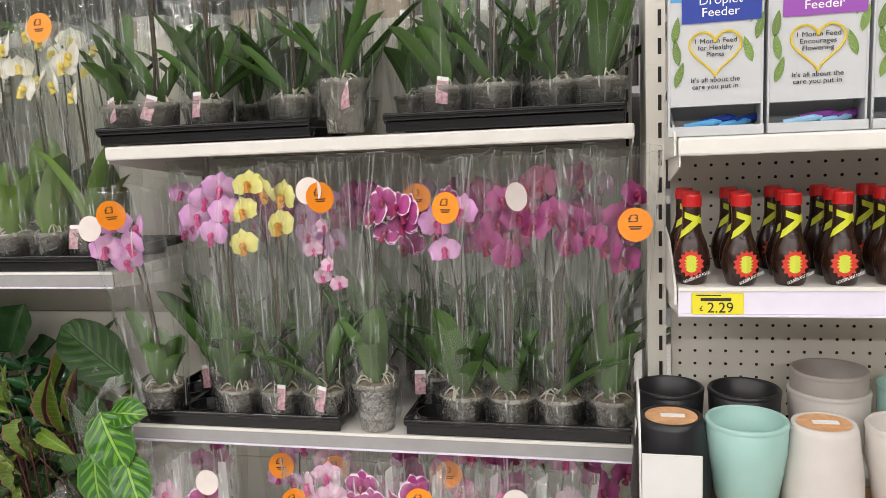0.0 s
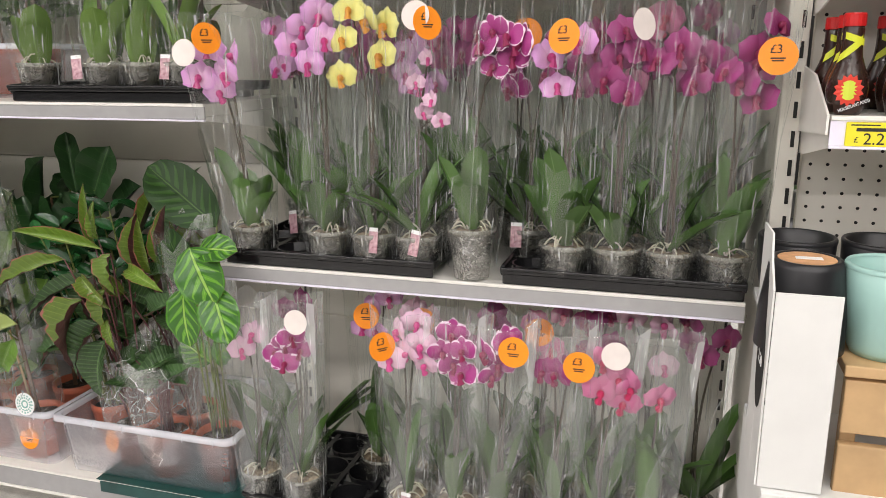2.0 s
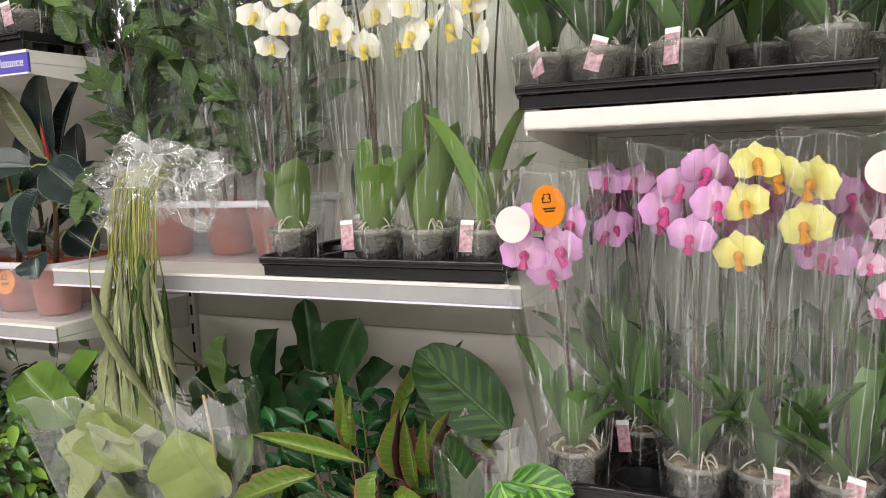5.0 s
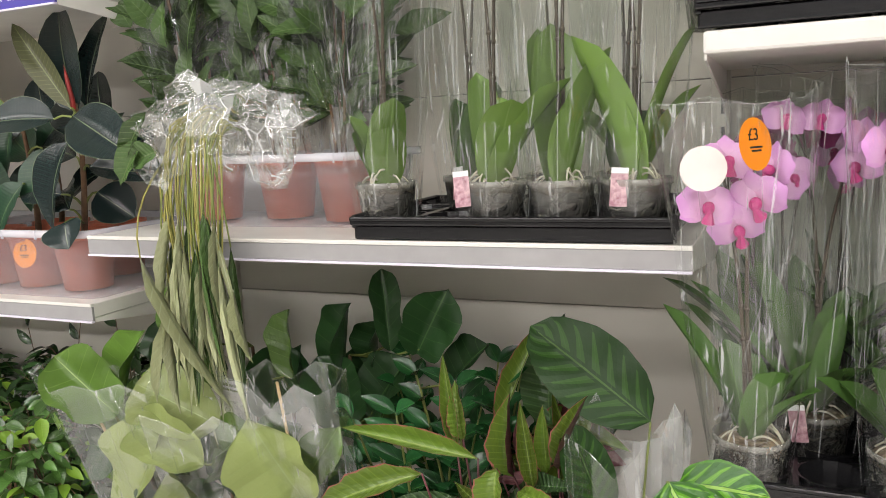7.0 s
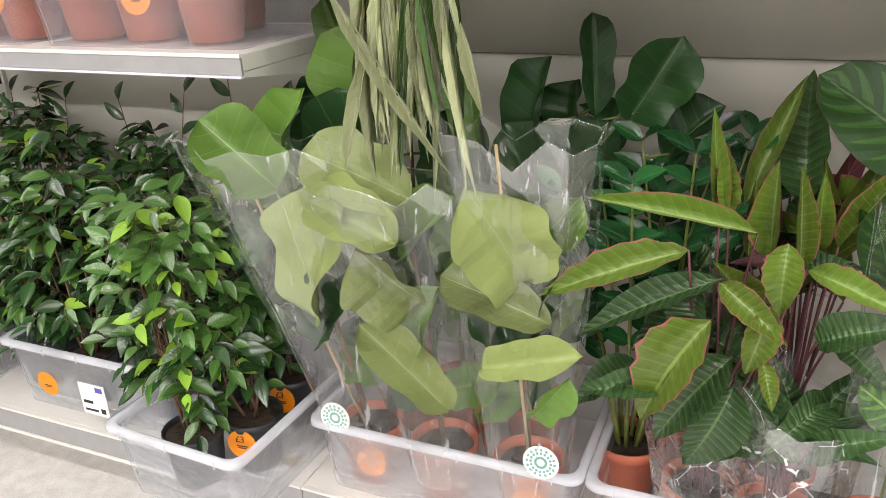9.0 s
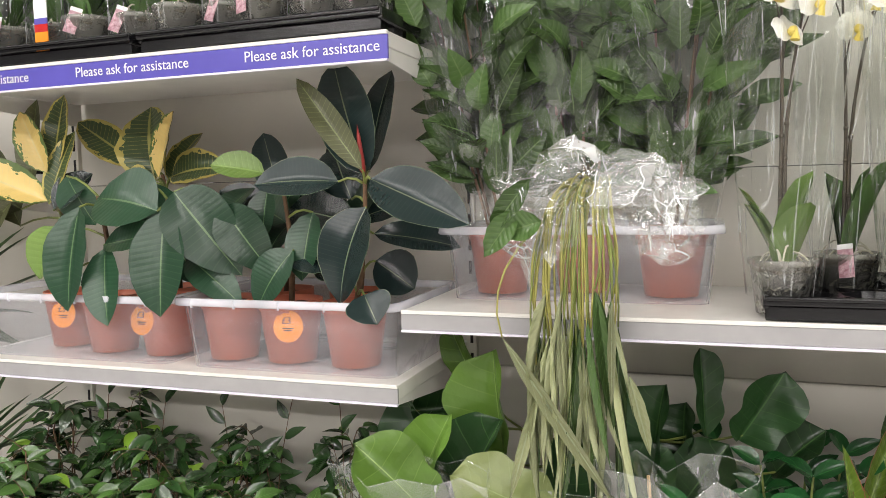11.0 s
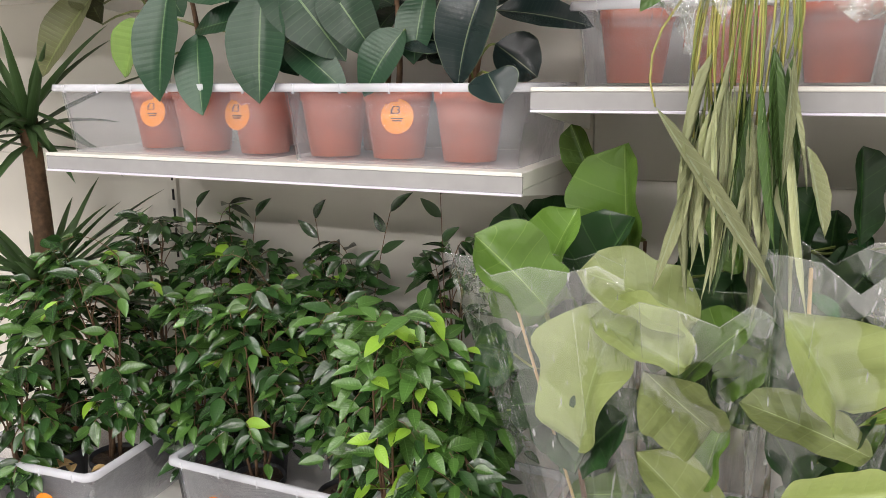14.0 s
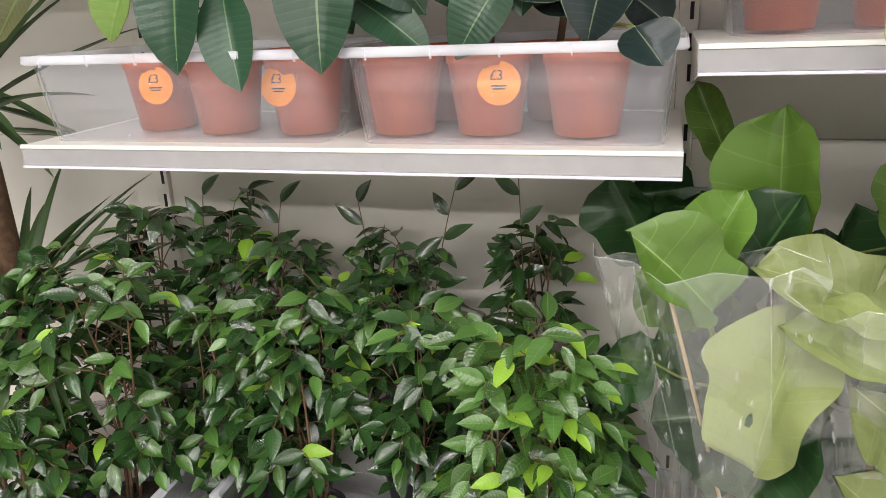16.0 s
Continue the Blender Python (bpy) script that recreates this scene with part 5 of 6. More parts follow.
for i in range(8):
    orchid(-0.35 + i * 0.155, 2.56, zb, ("yellow", "rose", "white")[i % 3], 720 + i, ((-0.02, 0.5), (0.03, 0.54)), "moth orchid of the rear row in cellophane", h=0.58, tag=False, leaf_len=0.23)
zb = Z_CS + 0.006
for i, (x, y, bl, pr, ll) in enumerate((
        (-0.960, 2.27, ((-0.02, 0.52), (0.04, 0.50), (0.05, 0.56), (0.0, 0.46)), None, 0.16),
        (-0.752, 2.265, ((-0.03, 0.47), (0.0, 0.59), (0.05, 0.50), (-0.06, 0.50), (0.02, 0.44), (0.05, 0.56)), (0.03, 0.55, 30), 0.25),
        (-0.636, 2.265, ((0.0, 0.50), (0.05, 0.47), (-0.02, 0.55), (0.04, 0.58), (0.01, 0.45)), None, 0.26),
        (-0.517, 2.265, ((-0.03, 0.46), (0.02, 0.43), (0.03, 0.52), (-0.04, 0.56), (0.0, 0.50)), (0.0, 0.58), 0.26),
        (-0.845, 2.40, ((0.0, 0.48), (0.04, 0.52), (-0.04, 0.55)), None, 0.20),
        (-0.69, 2.42, ((0.0, 0.5), (0.04, 0.55), (-0.04, 0.46)), None, 0.2),
        (-0.56, 2.42, ((0.0, 0.5), (0.04, 0.55), (-0.04, 0.58)), None, 0.2))):
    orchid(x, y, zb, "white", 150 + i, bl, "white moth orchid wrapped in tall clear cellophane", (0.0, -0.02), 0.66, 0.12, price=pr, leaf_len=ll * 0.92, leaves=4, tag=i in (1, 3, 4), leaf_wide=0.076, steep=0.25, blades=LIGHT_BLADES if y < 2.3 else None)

zb = Z_DT + 0.012
for i, (x, y) in enumerate(((-2.75, 2.27), (-2.65, 2.28), (-2.52, 2.30), (-2.40, 2.27), (-2.28, 2.30), (-2.15, 2.265), (-2.045, 2.30), (-1.945, 2.265), (-1.825, 2.265), (-1.725, 2.265), (-2.58, 2.43), (-2.34, 2.43), (-2.09, 2.43), (-1.88, 2.43), (-1.76, 2.43))):
    r = random.Random(170 + i)
    orchid(x, y, zb, "white" if i % 3 else "rose", 170 + i, [(r.uniform(-0.05, 0.05), r.uniform(0.46, 0.6)) for _ in range(4)], "moth orchid in cellophane on the top shelf", (0, -0.02), 0.62, 0.11, leaf_len=0.25, leaves=6, tag=i % 3 != 2)


for i in range(7):
    orchid(-2.74 + i * 0.165, 2.56, zb, "white", 740 + i, ((-0.02, 0.5), (0.03, 0.54)), "moth orchid of the rear row in cellophane", h=0.58, tag=False, leaf_len=0.25)
tray(-3.40, -2.86, 2.21, 2.56, 1.50, 5)
for i, x in enumerate((-2.92, -3.04, -3.17)):
    orchid(x, 2.265, 1.505, "white", 190 + i, ((-0.02, 0.5), (0.03, 0.54)), "moth orchid in cellophane on the end shelf", (0, -0.02), 0.3, 0.10, leaf_len=0.2, leaves=5)
card = thing("hanging_card", -2.47, 2.205, Z_DT + 0.025, "white, blue and orange printed card by the tray", "card")
for nm, z0, z1, mt in (("orange_band", 0.0, 0.045, M_ORANGE), ("red_band", 0.0451, 0.062, M_REDCAP), ("blue_band", 0.0621, 0.075, M_BLUE), ("white_band", 0.0751, 0.15, M_WHITE)):
    boxed(nm, [(-0.018, 0.018, 0.0, 0.002, z0, z1)], mt, card, bevel=0)


# ---- plants with pots of their own ----
def potted(name, x, y, z, label, category, group="", pot="terra"):
    t = thing(name, x, y, z, label, category, group)
    part("pot", POT_TERRA if pot == "terra" else POT_CHAR, None, t, "terracotta plastic pot" if pot == "terra" else "charcoal plastic pot")
    part("compost", SOIL_DARK, None, t)
    return t


def stalk(t, pts, r0, r1, mat, name="stem", seg=6):
    bm = bmesh.new()
    tube(bm, pts, r0, r1, seg)
    return part(name, bm, mat, t, smooth=True)


# rubber plants
RUB = [blade("leaf", "oval", L_RUBBER, n=10, cols=6, fold=0.22, curl=c, wave=0.05, seed=i) for i, c in enumerate((0.05, 0.14, 0.24))]
RUBG = [blade("leaf", "oval", L_RUBBERG, n=10, cols=6, fold=0.2, curl=c, wave=0.06, seed=i) for i, c in enumerate((0.10, 0.22, 0.34))]
VAR = [blade("leaf", "oval", L_VARIEG, L_RUBBERU, n=10, cols=6, fold=0.25, curl=c, wave=0.1, seed=i) for i, c in enumerate((0.05, 0.15, 0.25))]


RUBBER_BLADES = [RUB, [blade("leaf", "oval", L_OLIVE, n=10, cols=6, fold=0.25, curl=0.1, wave=0.05, seed=4)], RUBG, [blade("leaf", "oval", L_LAURELB, L_RUBBERU, n=10, cols=6, fold=0.3, curl=0.1, wave=0.06, seed=5)], VAR, [blade("leaf", "oval", L_CREAM, L_RUBBERU, n=10, cols=6, fold=0.3, curl=c, wave=0.08, seed=6) for c in (0.05, 0.15)]]


def rubber_plant(x, y, label, leaves, height=0.40, seed=0, price=None, sheath=False, top=(0.01, -0.01)):
    """leaves: blade base, blade tip (offsets from the pot), width, kind of blade."""
    rng = random.Random(seed)
    t = potted("rubber_plant", x, y, Z_DS + 0.006, label, "rubber plant", "rubber plants")
    stem = bend((0, 0, 0.11), (top[0], top[1], height), (0.01, 0, 0), 8)
    stalk(t, stem, 0.0075, 0.0045, M_TRUNK)
    for x0, y0, z0, x1, y1, z1, wd, kind in leaves:
        near = min(stem, key=lambda p: (p - Vector((x0, y0, z0 - 0.02))).length)
        face = (rng.uniform(-0.25, 0.25), -1.0, 0.75)
        set_ = RUBBER_BLADES[kind]
        part("leaf", set_[rng.randrange(len(set_))], None, t, at=aim((x0, y0, z0), (x1, y1, z1), face, wd * 0.94))
        stalk(t, bend(near, (x0, y0, z0), (0, 0, 0.01), 3), 0.0032, 0.0024, M_GSTEM, "leaf_stalk", 5)
    if sheath:
        bm = bmesh.new()
        lathe(bm, [(0, -0.01), (0.006, 0.0), (0.007, 0.02), (0.004, 0.07), (0, 0.095)], 8)
        part("bud_sheath", bm, M_SHEATH, t, "pointed red leaf bud sheath", smooth=True, at=pose(top[0], top[1] - 0.008, height - 0.01, 4, -4, 0))
    if price is not None:
        sticker(t, price, -0.066, 0.085, "orange", 82, price * 200, True)
    return t


rubber_plant(-1.79, 2.33, "tall very dark glossy rubber plant in terracotta pot", (
    (0.040, -0.010, 0.400, -0.055, 0.000, 0.655, 0.132, 0), (0.035, 0.020, 0.408, 0.056, 0.040, 0.630, 0.094, 0), (0.041, -0.030, 0.410, -0.093, -0.050, 0.605, 0.063, 1),
    (-0.014, -0.030, 0.388, -0.181, -0.090, 0.404, 0.110, 0), (0.068, -0.050, 0.391, 0.296, -0.130, 0.308, 0.124, 0), (0.066, -0.070, 0.335, -0.007, -0.140, 0.170, 0.146, 0),
    (-0.014, 0.030, 0.350, -0.092, 0.070, 0.487, 0.120, 0), (0.054, -0.010, 0.279, 0.233, 0.010, 0.267, 0.072, 0), (0.075, -0.110, 0.165, 0.117, -0.150, 0.120, 0.098, 0),
    (-0.020, -0.030, 0.219, -0.113, -0.070, 0.248, 0.090, 0), (-0.005, 0.010, 0.302, -0.196, 0.070, 0.339, 0.122, 0), (0.047, 0.010, 0.220, 0.128, 0.030, 0.162, 0.113, 0),
    (0.000, -0.030, 0.185, -0.079, 0.000, 0.253, 0.103, 0),
), 0.42, 3, sheath=True, top=(0.038, -0.012))
rubber_plant(-1.95, 2.34, "green rubber plant with drooping leaves in terracotta pot", (
    (0.073, -0.020, 0.325, 0.063, -0.080, 0.190, 0.098, 2), (0.046, -0.060, 0.247, -0.034, -0.120, 0.146, 0.106, 2), (-0.046, 0.000, 0.380, -0.052, -0.040, 0.269, 0.086, 2),
    (-0.053, 0.000, 0.411, -0.167, -0.040, 0.441, 0.078, 3), (-0.015, 0.020, 0.301, -0.165, 0.080, 0.366, 0.116, 2), (-0.061, 0.000, 0.213, -0.050, 0.060, 0.339, 0.100, 2),
), 0.38, 4, price=0.03, top=(-0.01, 0.0))
rubber_plant(-2.10, 2.34, "green rubber plant with one broad folded leaf", (
    (-0.083, -0.080, 0.375, 0.075, -0.140, 0.247, 0.157, 2), (0.026, -0.060, 0.342, 0.134, -0.100, 0.227, 0.112, 2), (-0.069, -0.060, 0.230, 0.076, -0.120, 0.168, 0.088, 2),
    (-0.149, 0.000, 0.207, -0.142, 0.060, 0.339, 0.111, 2), (-0.039, 0.020, 0.299, -0.015, 0.080, 0.405, 0.106, 2),
), 0.37, 5, top=(-0.06, -0.03))
rubber_plant(-2.28, 2.34, "green rubber plant with long hanging leaves", (
    (0.086, -0.100, 0.335, 0.101, -0.170, 0.118, 0.137, 2), (0.033, -0.060, 0.333, -0.120, -0.100, 0.399, 0.172, 2), (-0.104, -0.080, 0.258, 0.066, -0.100, 0.292, 0.085, 2),
    (0.001, 0.000, 0.298, 0.104, -0.040, 0.185, 0.107, 2), (-0.061, 0.020, 0.392, 0.031, 0.000, 0.259, 0.112, 2),
), 0.36, 6, price=-0.02, top=(0.03, -0.02))
rubber_plant(-2.44, 2.34, "rubber plant with large hanging green leaves", (
    (0.002, -0.090, 0.346, -0.009, -0.160, 0.120, 0.146, 2), (0.069, -0.090, 0.252, 0.112, -0.160, 0.092, 0.104, 2), (-0.018, -0.090, 0.205, 0.003, -0.100, 0.335, 0.043, 3),
    (-0.120, 0.000, 0.421, -0.071, 0.020, 0.297, 0.105, 2), (-0.178, 0.020, 0.296, -0.254, 0.000, 0.167, 0.111, 3),
), 0.37, 7, top=(0.0, -0.03))
rubber_plant(-2.37, 2.50, "variegated rubber plant with cream-edged upright leaves", (
    (-0.045, -0.020, 0.406, -0.101, 0.000, 0.607, 0.175, 4), (0.002, -0.060, 0.410, 0.053, -0.070, 0.573, 0.083, 5), (-0.104, 0.000, 0.445, -0.307, 0.000, 0.572, 0.102, 4),
    (0.007, -0.020, 0.413, 0.145, -0.040, 0.461, 0.116, 4), (-0.031, 0.020, 0.401, 0.021, 0.040, 0.539, 0.087, 4), (-0.048, -0.040, 0.398, -0.102, -0.080, 0.411, 0.104, 4),
), 0.42, 8, top=(-0.02, -0.02))
rubber_plant(-2.60, 2.38, "variegated rubber plant with bright yellow young leaves", (
    (-0.043, -0.020, 0.360, -0.255, -0.120, 0.473, 0.112, 5), (-0.041, -0.020, 0.431, -0.113, -0.030, 0.586, 0.084, 5), (-0.042, 0.000, 0.436, -0.019, 0.020, 0.627, 0.082, 4),
    (-0.158, 0.040, 0.393, -0.164, 0.060, 0.631, 0.097, 1), (-0.185, 0.000, 0.361, -0.324, -0.080, 0.177, 0.138, 1), (-0.178, 0.020, 0.340, -0.253, 0.000, 0.391, 0.118, 1),
    (-0.007, -0.040, 0.338, 0.074, 0.000, 0.430, 0.107, 0), (-0.230, 0.060, 0.295, -0.409, 0.100, 0.549, 0.103, 1), (-0.043, -0.020, 0.353, 0.015, 0.000, 0.536, 0.072, 4),
), 0.44, 9, price=0.03, top=(-0.045, -0.005))
BACKROW = ((0.0, 0.0, 0.36, -0.06, 0.01, 0.52, 0.10, 0), (-0.01, -0.02, 0.32, -0.15, -0.04, 0.38, 0.09, 0), (0.01, -0.02, 0.30, 0.15, -0.04, 0.36, 0.09, 0), (0.0, -0.03, 0.28, 0.06, -0.08, 0.40, 0.09, 2), (0.0, -0.03, 0.26, -0.10, -0.08, 0.22, 0.09, 0))
rubber_plant(-2.06, 2.50, "dark green rubber plant at the back of the crate", BACKROW[:4], 0.34, 10)
rubber_plant(-1.86, 2.50, "dark green rubber plant at the back of the crate", BACKROW, 0.34, 11)

# weeping figs
FIG_OBJ = [blade("leaf", "fig", mt, n=6, cols=2, fold=f, curl=c, seed=i) for i, (mt, f, c) in enumerate(((L_FICUS, 0.3, 0.15), (L_FICUS, 0.15, 0.3), (L_FICUS, 0.4, 0.05), (L_FICUSM, 0.25, 0.2), (L_FICUSM, 0.35, 0.1), (L_FICUSY, 0.3, 0.1)))]


def weeping_fig(x, y, z, h, rx, ry, n, seed, label, single=True, young=0.05, pot="char", mid=0.42, low=0.16, lift=0.0):
    """A small bush: upright stems, and sprays that arch outwards, each set with pointed leaves on both sides."""
    rng = random.Random(seed)
    t = potted("weeping_fig", x, y, z, label, "weeping fig", "weeping figs", pot)
    bm = bmesh.new()
    stems = []
    for k in range(5):
        a = k * 1.26 + rng.uniform(-0.3, 0.3)
        top = (0.35 * rx * math.cos(a) + lift * 0.5, 0.35 * ry * math.sin(a), h * (0.94 if k == 0 else rng.uniform(0.70, 0.90)))
        stems.append(bend((0.014 * math.cos(a), 0.014 * math.sin(a), 0.11), top, (rng.uniform(-0.02, 0.02), rng.uniform(-0.02, 0.02), 0), 8))
        tube(bm, stems[-1], 0.0042, 0.0015, 5)
    joined = bmesh.new()
    lay = joined.loops.layers.uv.new("blade")

    def leaf(p, d, face, ln, v):
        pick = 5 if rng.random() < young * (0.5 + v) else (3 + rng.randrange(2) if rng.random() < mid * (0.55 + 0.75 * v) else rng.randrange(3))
        m = aim(p, p + d.normalized() * ln, face, ln * rng.uniform(0.40, 0.50))
        if single:
            part("leaf", FIG_OBJ[pick], None, t, at=m)
            return
        src = FIG_OBJ[pick]
        base = [joined.verts.new(m @ vv.co) for vv in src.vertices]
        uvs = src.uv_layers[0].data
        for pl in src.polygons:
            f = joined.faces.new([base[i] for i in pl.vertices])
            f.smooth, f.material_index = True, (0, 0, 0, 1, 1, 2)[pick]
            for lp, li in zip(f.loops, pl.loop_indices):
                lp[lay].uv = uvs[li].uv

    count, spray = 0, 0
    while count < n:
        v = (spray * 0.7548 + 0.05 * rng.random()) % 1.0
        a = rng.uniform(0, 6.2832)
        spray += 1
        if math.sin(a) > 0.55 and rng.random() < 0.4:
            continue
        stem = stems[spray % 5]
        hz = low + (h - low - 0.03) * v
        p0 = min(stem, key=lambda q: abs(q.z - (hz - 0.02))).copy()
        out = Vector((math.cos(a), math.sin(a), 0))
        reach = (0.50 + 0.55 * math.sin(math.pi * min(1.0, 0.10 + 0.86 * v)) ** 0.8) * rng.uniform(0.55, 1.08)
        p1 = Vector((rx * reach * math.cos(a) + lift * v, ry * reach * math.sin(a), hz + rng.uniform(-0.05, 0.02) + 0.03 * v))
        pts = bend(p0, p1, (0, 0, 0.035 + 0.02 * v), 7)
        tube(bm, pts, 0.0016, 0.0007, 4)
        for i in range(2, 8):
            side = Vector((-out.y, out.x, 0)) * (1 if i % 2 else -1)
            d = out * rng.uniform(0.2, 0.8) + side * rng.uniform(0.35, 1.0) + Vector((0, 0, rng.uniform(-0.85, 0.15) + 0.3 * v))
            if i == 7:
                d = out + Vector((0, 0, rng.uniform(-0.8, 0.1)))
            face = out * 0.45 + side * 0.2 + Vector((rng.uniform(-0.3, 0.3), rng.uniform(-0.75, 0.0), rng.uniform(0.55, 1.1)))
            leaf(pts[i], d, face, rng.uniform(0.048, 0.074) * (0.8 if i == 7 else 1.0), v)
            count += 1
            if count >= n:
                break
    tagged(part("twig_work", bm, M_TRUNK, t, smooth=True), kind="stuff")
    if single:
        joined.free()
    else:
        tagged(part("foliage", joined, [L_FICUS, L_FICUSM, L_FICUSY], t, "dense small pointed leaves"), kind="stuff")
    return t


FIGT = "bushy weeping fig with small glossy green leaves"
zc = Z_BASE + 0.006
weeping_fig(-1.865, 2.15, zc, 0.655, 0.150, 0.115, 300, 21, "bright green weeping fig spilling over the crate rim", young=0.13, mid=0.95, low=0.19)
weeping_fig(-2.11, 2.345, zc, 0.60, 0.135, 0.12, 240, 22, FIGT, young=0.03, mid=0.35, low=0.21)
weeping_fig(-2.345, 2.33, zc, 0.645, 0.165, 0.13, 300, 23, FIGT, young=0.03, mid=0.42, low=0.23)
weeping_fig(-2.76, 2.28, zc, 0.70, 0.20, 0.15, 300, 24, FIGT, young=0.05, mid=0.45, low=0.21)
# beyond y 2.4 the leaf mix is darker: depth shade put into colour
for i, (x, y, h, rx, n) in enumerate(((-1.775, 2.245, 0.44, 0.10, 200), (-1.79, 2.42, 0.46, 0.10, 200), (-1.90, 2.52, 0.70, 0.085, 230), (-1.985, 2.40, 0.56, 0.12, 260), (-2.19, 2.52, 0.685, 0.12, 300), (-2.45, 2.50, 0.66, 0.12, 260), (-2.57, 2.51, 0.725, 0.13, 300), (-2.80, 2.50, 0.72, 0.14, 300), (-2.93, 2.26, 0.62, 0.12, 260), (-2.55, 2.36, 0.56, 0.11, 240), (-2.90, 2.12, 0.42, 0.12, 160))):
    t = weeping_fig(x, y, zc, h, rx, 0.11, n, 30 + i, "weeping fig at the back of the crates, rearmost coloured dark as shade", single=False, young=0.02, mid=0.12 if y > 2.4 else 0.45, low=0.22 if i < 2 else 0.14)
    if i < 2:
        sticker(t, 0.012, -0.066, 0.085, "orange", 84, 8, True)
# thin leading shoots above the back row
for x, top, lean in ((-2.25, 0.905, -0.03), (-2.13, 0.935, 0.06), (-1.93, 0.985, -0.01), (-2.68, 0.91, 0.03), (-2.50, 0.90, 0.04)):
    t = thing("fig_shoot", x, 2.53, zc + 0.55, "thin leading shoot of a weeping fig", "fig shoot", "fig shoots")
    up = top - zc - 0.55
    pts = bend((0, 0, -0.40), (lean, 0, up), (-lean * 0.5, 0, 0), 12)
    stalk(t, pts, 0.002, 0.001, M_TRUNK)
    for k in range(6):
        p = pts[7 + k] if k < 5 else pts[12]
        s = 1 if k % 2 else -1
        part("leaf", FIG_OBJ[k % 3], None, t, at=aim(p, p + Vector((s * 0.046 + lean * 0.3, -0.012, 0.022 + 0.006 * k)), (0.2 * s, -0.8, 0.6), 0.026))

# fiddle-leaf figs
FID = [blade("leaf", "fiddle", L_FIDDLE, n=20, cols=8, fold=f, curl=c, wave=0.34, waves=2, twist=tw, seed=i) for i, (c, f, tw) in enumerate(((0.30, 0.60, 0.4), (0.42, 0.40, -0.6), (0.18, 0.85, 0.2)))]
FIDD = [blade("leaf", "fiddle", L_FIDDLED, n=18, cols=8, fold=0.5, curl=c, wave=0.26, waves=2, seed=i + 5) for i, c in enumerate((0.08, 0.2, 0.0))]
FIDB = [blade("leaf", "fiddle", L_FIDDLEB, n=18, cols=8, fold=0.55, curl=c, wave=0.28, waves=2, seed=i + 9) for i, c in enumerate((0.08, 0.2))]


FIDDLE_SETS = [FID, FIDB, FIDD]


def fiddle_fig(x, y, label, leaves, group, height, wrap=None, cane=None, disc=None, price=None, lean=(0, 0), more=0, seed=0):
    """leaves: base and tip as offsets dx, dy, height from the pot, then width and kind (pale, bright, dark)."""
    rg = random.Random(seed)
    t = potted("fiddle_leaf_fig", x, y, Z_BASE + 0.006, label, "fiddle leaf fig", group)
    stem = bend((0, 0, 0.11), (lean[0] * 0.7, lean[1] * 0.7, height), (0, 0, 0), 8)
    stalk(t, stem, 0.007, 0.004, M_TRUNK)
    for x0, y0, z0, x1, y1, z1, w, kind in leaves:
        near = min(stem, key=lambda p: (p - Vector((x0, y0, z0 - 0.03))).length)
        stalk(t, bend(near, (x0, y0, z0), (0, 0, -0.01), 3), 0.003, 0.0025, M_GSTEM, "leaf_stalk", 5)
        base, tip = Vector((x0, y0, z0)), Vector((x1, y1, z1))
        set_ = FIDDLE_SETS[kind]
        part("leaf", set_[rg.randrange(len(set_))], None, t, at=aim(base - (tip - base) * 0.10, tip + (tip - base) * 0.08, (rg.choice((-1, 1)) * rg.uniform(0.2, 0.9), -1, rg.uniform(0.0, 0.9)), w * 1.08))
    for k in range(more):
        v = rg.uniform(0.0, 0.9)
        p = Vector((rg.uniform(-0.05, 0.05) + lean[0] * v, rg.uniform(0.0, 0.05) + lean[1] * v * 0.6, 0.20 + 0.5 * v))
        d = Vector((rg.uniform(-1, 1), rg.uniform(-0.2, 0.2), rg.uniform(-0.3, 1.0))).normalized()
        part("leaf", FIDD[k % 3] if k % 3 else FIDB[0], None, t, at=aim(p, p + d * rg.uniform(0.11, 0.16), (rg.uniform(-0.6, 0.6), -1, 0.3), rg.uniform(0.08, 0.11)))
    if cane:
        stalk(t, [(0.01, -0.02, 0.10), cane], 0.0035, 0.003, M_CANE, "cane")
    if wrap:
        put_sleeve(t, sleeve_data(**wrap), "tall clear cellophane sleeve with painted-on pale reflections")
    if disc:
        sticker(t, *disc, "disc", 84)
    if price:
        sticker(t, *price, "orange", 82, 0, True)
    return t


G = "wrapped fiddle leaf figs"
FT = "pale fiddle leaf fig wrapped in clear cellophane"
